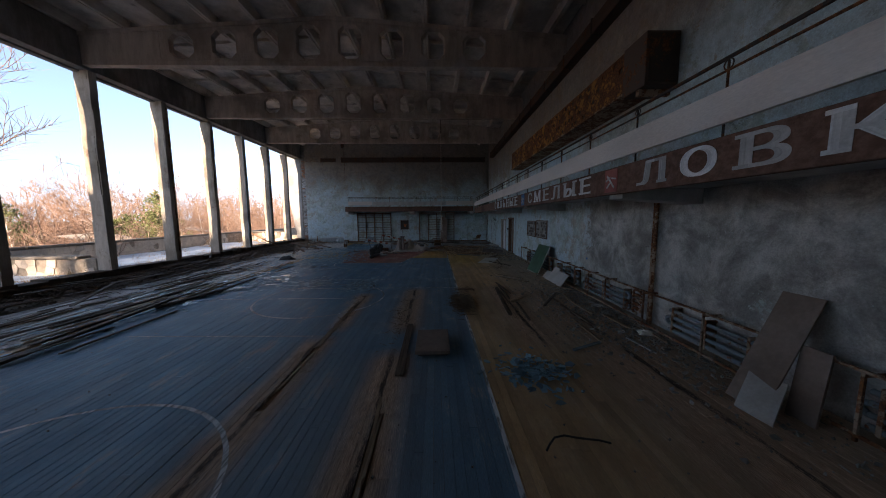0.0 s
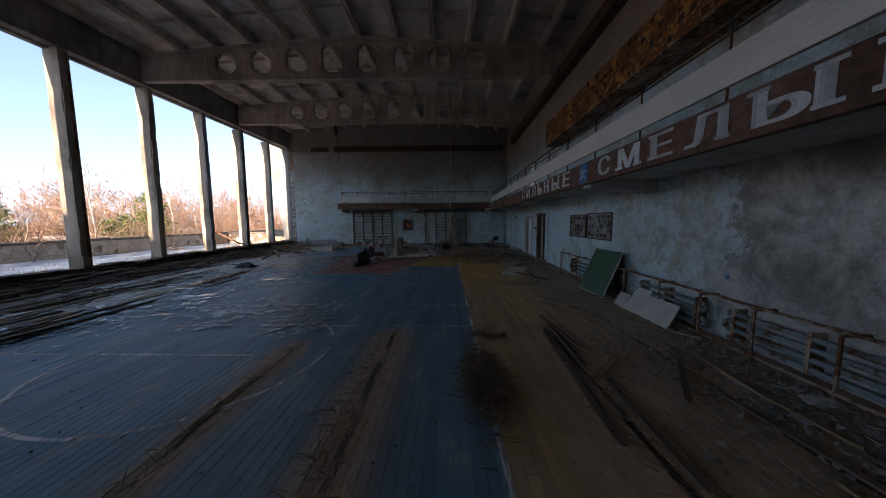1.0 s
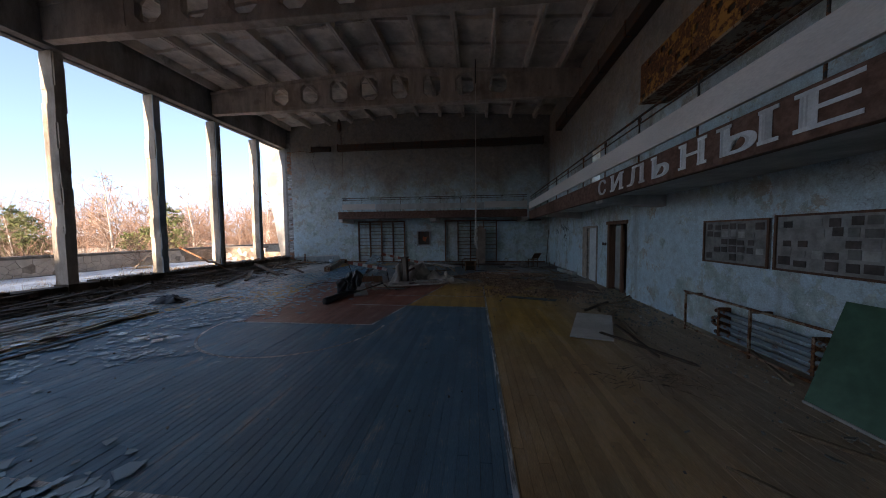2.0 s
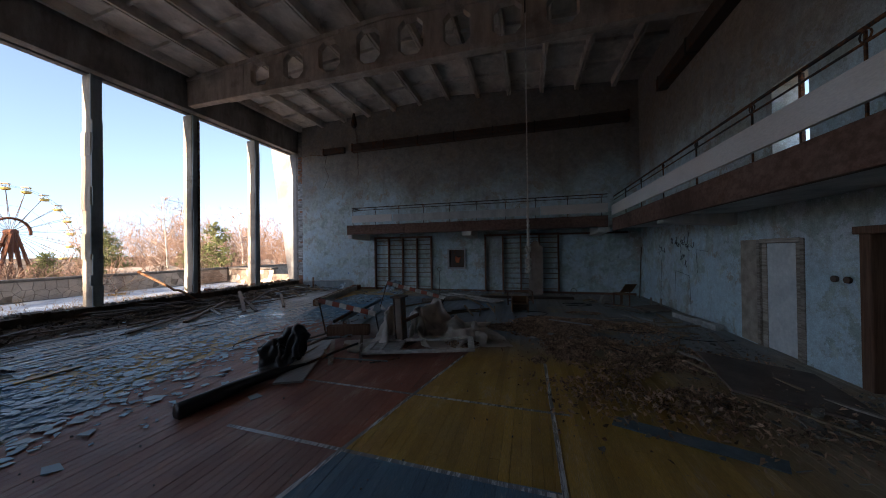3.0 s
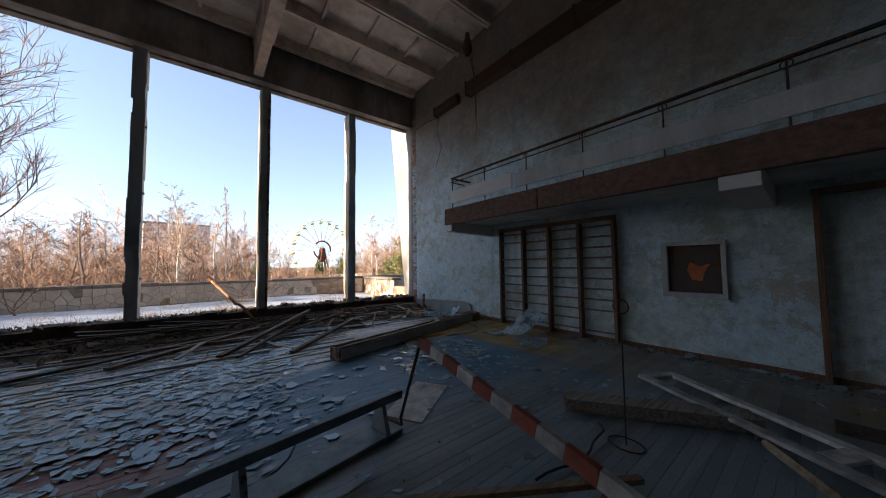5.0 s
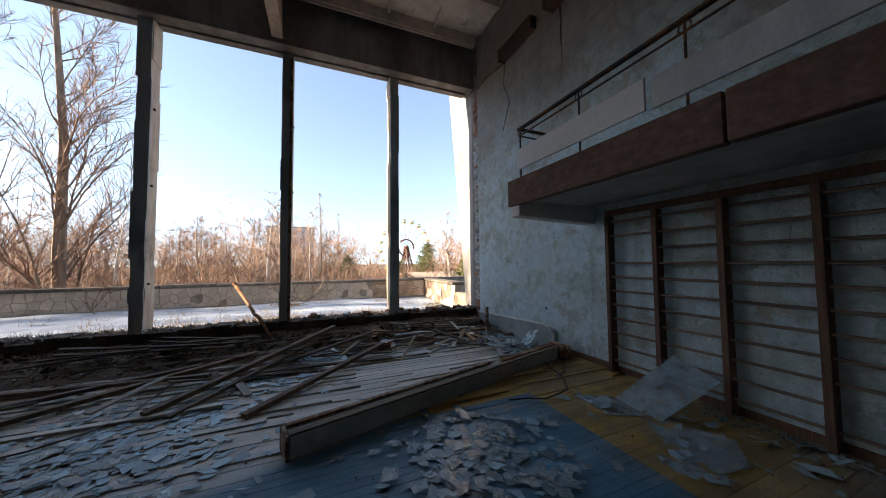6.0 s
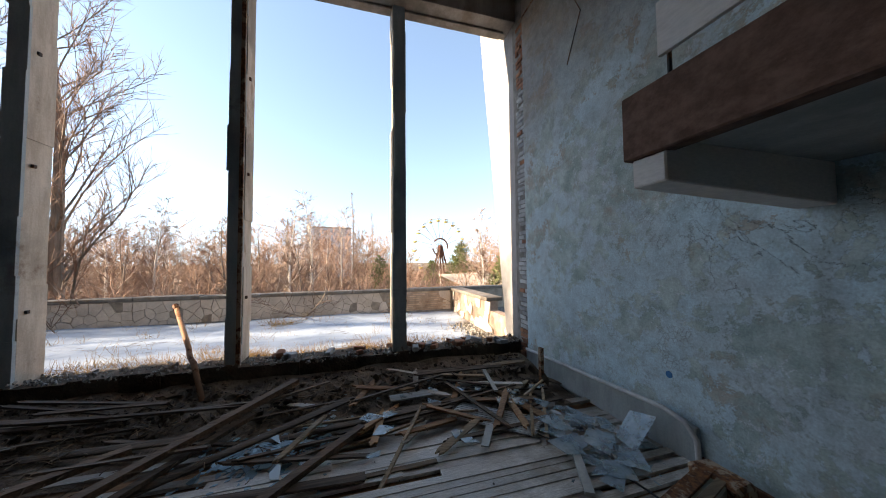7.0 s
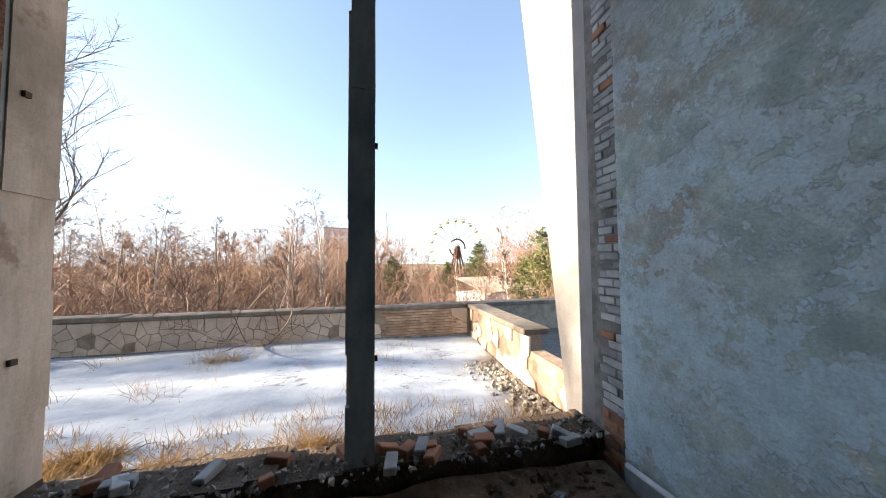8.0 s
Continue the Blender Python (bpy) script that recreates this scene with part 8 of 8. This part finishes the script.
# ---- court lines ----
def stripe(points, w=0.05):
    bm = bmesh.new()
    pts = [Vector(p) for p in points]
    left, right = [], []
    for i, p in enumerate(pts):
        way = (pts[min(i + 1, len(pts) - 1)] - pts[max(i - 1, 0)]).normalized()
        n = Vector((-way.y, way.x)) * w / 2
        left.append(bm.verts.new((p.x + n.x, p.y + n.y, 0.0055)))
        right.append(bm.verts.new((p.x - n.x, p.y - n.y, 0.0055)))
    for i in range(len(pts) - 1):
        bm.faces.new((left[i], left[i + 1], right[i + 1], right[i]))
    tagged(part("court_line", bm, M_LINE), "worn white court line on the floor", "court line", "court lines", "structure")


def arc(cx, cy, r, a0, a1):
    return [(cx + r * math.cos(radians(a0 + (a1 - a0) * k / 40)), cy + r * math.sin(radians(a0 + (a1 - a0) * k / 40))) for k in range(41)]


for line in (((0.7, -6), (0.7, 19.8)), ((-7.3, -6), (-7.3, 19)), ((-5.4, 11.1), (0.66, 11.0)), ((-5.0, 9.68), (0.66, 9.62)), ((-6.2, 8.48), (-2.6, 8.44)), ((-6.1, 5.80), (-2.2, 5.66)),
             ((-2.95, 16.95), (0.68, 16.86)), ((-3.0, 18.22), (0.9, 18.15)), ((-1.78, 15.2), (-0.76, 19.85)), ((-4.82, 15.2), (-5.8, 19.85)), ((-4.85, 15.2), (-1.76, 15.2)),
             arc(-3.6, 1.75, 1.8, 0, 360), arc(-3.3, 8.5, 1.75, 0, 360), arc(-3.3, 15.2, 1.8, 180, 360)):
    stripe(line)

# ---- floorboards ----
floor = setting("floor", boxed((-10.4, EAST, SOUTH, NORTH, -0.098, -0.04)), M_RUSTY_BOARD, "old painted gym floor of narrow boards", "floor")
BOARD = 0.098


def board_mesh(L, w=BOARD - 0.0022, t=0.036):
    bm = bmesh.new()
    c = 0.0012
    prism(bm, [(-w / 2, -t), (w / 2, -t), (w / 2, -c), (w / 2 - c, 0), (-w / 2 + c, 0), (-w / 2, -c)], 0, L - 0.003)
    return bm


LENGTHS = (2.4, 3.3, 4.2)
BOARDS = {L: mesh_of("floorboard", board_mesh(L), M_FLOOR) for L in LENGTHS}
verts, faces = [], []
proto = {L: (np.array([v.co[:] for v in BOARDS[L].vertices]), [tuple(p.vertices) for p in BOARDS[L].polygons]) for L in LENGTHS}
rnd = random.Random(1)
count = 0
columns = int((EAST - (-10.6)) / BOARD)
for k in range(columns):
    x = EAST - BOARD * (k + 0.5)
    y = SOUTH - rnd.uniform(0, 3)
    while y < NORTH:
        L = rnd.choice(LENGTHS)
        if y + L > NORTH:
            y = NORTH - L
        west = x < -7.2
        wild = x < -9.9
        rotten = (abs(x + 2.12) < 0.05 and 2.5 < y < 7.5 or abs(x + 0.66) < 0.05 and (5.4 < y < 8.6 or y < 3) or abs(x - 2.0) < 0.05 and 4.5 < y < 7.5)
        if rotten and rnd.random() < 0.6:
            for _ in range(4):
                q = new("floor_splinter", PLANKS[rnd.choice((3, 3, 6))])
                q.matrix_basis = pose(x + rnd.uniform(-0.03, 0.03), y + rnd.uniform(0.2, L), rnd.uniform(-0.028, -0.008), rnd.gauss(0, 0.6), rnd.gauss(0, 6), rnd.gauss(0, 1.5))
                tagged(q, "brown splinter of a rotted floorboard", "splinter", "rotted board splinters")
            y += L
            continue
        if west and rnd.random() < 0.025 or wild and rnd.random() < 0.3:
            y += L
            continue
        lift = abs(rnd.gauss(0, 0.012)) if wild else abs(rnd.gauss(0, 0.004)) if west else rnd.uniform(-0.0007, 0.0007)
        tilt = rnd.gauss(0, 0.35) if west else rnd.gauss(0, 0.02)
        roll = rnd.gauss(0, 2.6) if wild else rnd.gauss(0, 1.2) if west else rnd.gauss(0, 0.12)
        m = pose(x, y, lift, tilt, roll, rnd.gauss(0, 0.25) if west else 0)
        if count < 300 and -3.2 < x < 2.6 and 1.0 < y < 20.0:
            ob = new("floorboard", BOARDS[L])
            ob.parent, ob.matrix_basis = floor, m
            count += 1
        else:
            co, fs = proto[L]
            n0 = len(verts)
            r, tr = np.array(m.to_3x3()), np.array(m.translation)
            verts += (co @ r.T + tr).tolist()
            faces += [tuple(i + n0 for i in f) for f in fs]
        y += L
me = bpy.data.meshes.new("floorboards")
me.from_pydata(verts, [], faces)
me.materials.append(M_FLOOR)
rest = new("floorboards", me)
rest.parent = floor
tagged(rest, "remaining floorboards, some lifted and split", kind="stuff")

# ---- bricks of the raw wall edge ----
edge = bpy.data.objects["wall_north_edge"]
brick_mesh = [mesh_of("brick", rough_up(boxed((-L / 2, L / 2, -0.06, 0.06, -0.042, 0.042)), 0.007, 9, k), mt, 0.010) for k, (L, mt) in enumerate(((0.232, M_BRICK), (0.108, M_BRICK), (0.232, M_BRICK_WHITE), (0.108, M_BRICK_WHITE)))]
rnd = random.Random(2)
z = 0.10
course = 0
while z < 7.6:
    limed = 2 if 0.6 < z < 6.0 else 0
    spans = ((-12.44, 1), (-12.27, 0)) if course % 2 else ((-12.38, 0), (-12.21, 1))
    for x, size in spans:
        if rnd.random() < 0.05:
            continue
        ob = new("brick", brick_mesh[size + (limed if rnd.random() < 0.98 else 0)])
        ob.parent = edge
        ob.matrix_basis = pose(x, NORTH + 0.066 + rnd.uniform(-0.012, 0.03), z + 0.042, rnd.gauss(0, 1), rnd.gauss(0, 1), rnd.gauss(0, 1.5))
    z += 0.099
    course += 1

# loose bricks on the sill
for k in range(26):
    ob = new("loose_brick", brick_mesh[rnd.choice((0, 0, 1, 2))])
    y = rnd.choice((rnd.uniform(26.3, 28.6), rnd.uniform(26.3, 28.6), rnd.uniform(23.5, 26)))
    ob.matrix_basis = pose(rnd.uniform(-12.85, -12.35), y, 0.44 + rnd.uniform(0, 0.05), rnd.gauss(0, 8), rnd.gauss(0, 8), rnd.uniform(0, 180))
    tagged(ob, "broken brick lying on the window sill", "brick", "loose bricks")
crumbs = Bits()
for _ in range(1100):
    crumbs.lump(rnd, Vector((rnd.uniform(-12.88, -12.32), rnd.uniform(18, 28.8), 0.41 + rnd.uniform(-0.02, 0.05))), rnd.choice((0.012, 0.02, 0.03, 0.05)))
for _ in range(350):
    x = rnd.uniform(-16, -12.9)
    crumbs.lump(rnd, Vector((x, 28.9 - abs(rnd.gauss(0, 0.35)), drift(x, 28.5) + 0.02)), rnd.choice((0.02, 0.03, 0.05, 0.07)))
crumbs.put("brick_rubble", M_RUBBLE, "brick and mortar rubble on the sill", "rubble")


# ---- crazy-paved stones of the parapet ----
def cells_in(seeds, lo, hi):
    """Each seed's cell, clipped to a rectangle, shrunk by half a joint."""
    out = []
    for s in seeds:
        poly = [(lo[0], lo[1]), (hi[0], lo[1]), (hi[0], hi[1]), (lo[0], hi[1])]
        for q in seeds:
            if q is s or abs(q[0] - s[0]) > 1.3:
                continue
            mx, my, nx, ny = (s[0] + q[0]) / 2, (s[1] + q[1]) / 2, q[0] - s[0], q[1] - s[1]
            d = math.hypot(nx, ny)
            off = 0.009
            def inside(p):
                return (p[0] - mx) * nx / d + (p[1] - my) * ny / d + off
            new_poly = []
            for a, b in zip(poly, poly[1:] + poly[:1]):
                fa, fb = inside(a), inside(b)
                if fa <= 0:
                    new_poly.append(a)
                if fa * fb < 0:
                    t = fa / (fa - fb)
                    new_poly.append((a[0] + (b[0] - a[0]) * t, a[1] + (b[1] - a[1]) * t))
            poly = new_poly
            if len(poly) < 3:
                break
        if len(poly) >= 3:
            out.append(poly)
    return out


rnd = random.Random(17)
seeds = []
for i in range(72):
    for j in range(3):
        seeds.append((8.0 + 0.29 * i + rnd.uniform(-0.13, 0.13), 0.30 + 0.26 * j + rnd.uniform(-0.10, 0.10)))
for poly in cells_in(seeds, (8.0, 0.22), (28.9, 1.0)):
    cy = sum(p[0] for p in poly) / len(poly)
    if 26.4 < cy < 28.4 or rnd.random() < 0.05:
        continue
    part("stone", prism(bmesh.new(), poly, PAR_X - 0.03, PAR_X + 0.012 + rnd.uniform(-0.006, 0.006), "x"), M_SLAB, parapet)
M_BRICK_TAN = plain("weathered_tan_brick", (0.33, 0.22, 0.15), (0.50, 0.37, 0.27), 3, 0.9, 40, 0.4, 0.006)
course_mesh = mesh_of("brick", boxed((-0.06, 0.0, -0.118, 0.118, -0.031, 0.031)), M_BRICK_TAN, 0.004)
for j in range(10):
    for i in range(9):
        ob = new("brick", course_mesh)
        ob.parent = parapet
        ob.matrix_basis = pose(PAR_X + 0.012, 26.5 + 0.245 * i + (0.12 if j % 2 else 0), 0.28 + 0.077 * j)
seeds = [(-18.0 + 0.36 * i + rnd.uniform(-0.12, 0.12), 0.20 + 0.30 * j + rnd.uniform(-0.1, 0.1)) for i in range(15) for j in range(3)]
for poly in cells_in(seeds, (-18.06, 0.05), (-12.97, 0.98)):
    cx, cz = sum(p[0] for p in poly) / len(poly), sum(p[1] for p in poly) / len(poly)
    if rnd.random() < 0.3 or cx > -14.6 and cz > 0.55:
        continue
    part("stone", prism(bmesh.new(), [(x, z - 0.12) for x, z in poly], 11.585 + rnd.uniform(-0.008, 0.008), 11.62), M_SLAB, near_parapet)
    if rnd.random() < 0.45:
        continue
    part("stone", prism(bmesh.new(), poly, 28.985 + rnd.uniform(-0.008, 0.008), 29.02), M_SLAB, side_parapet)
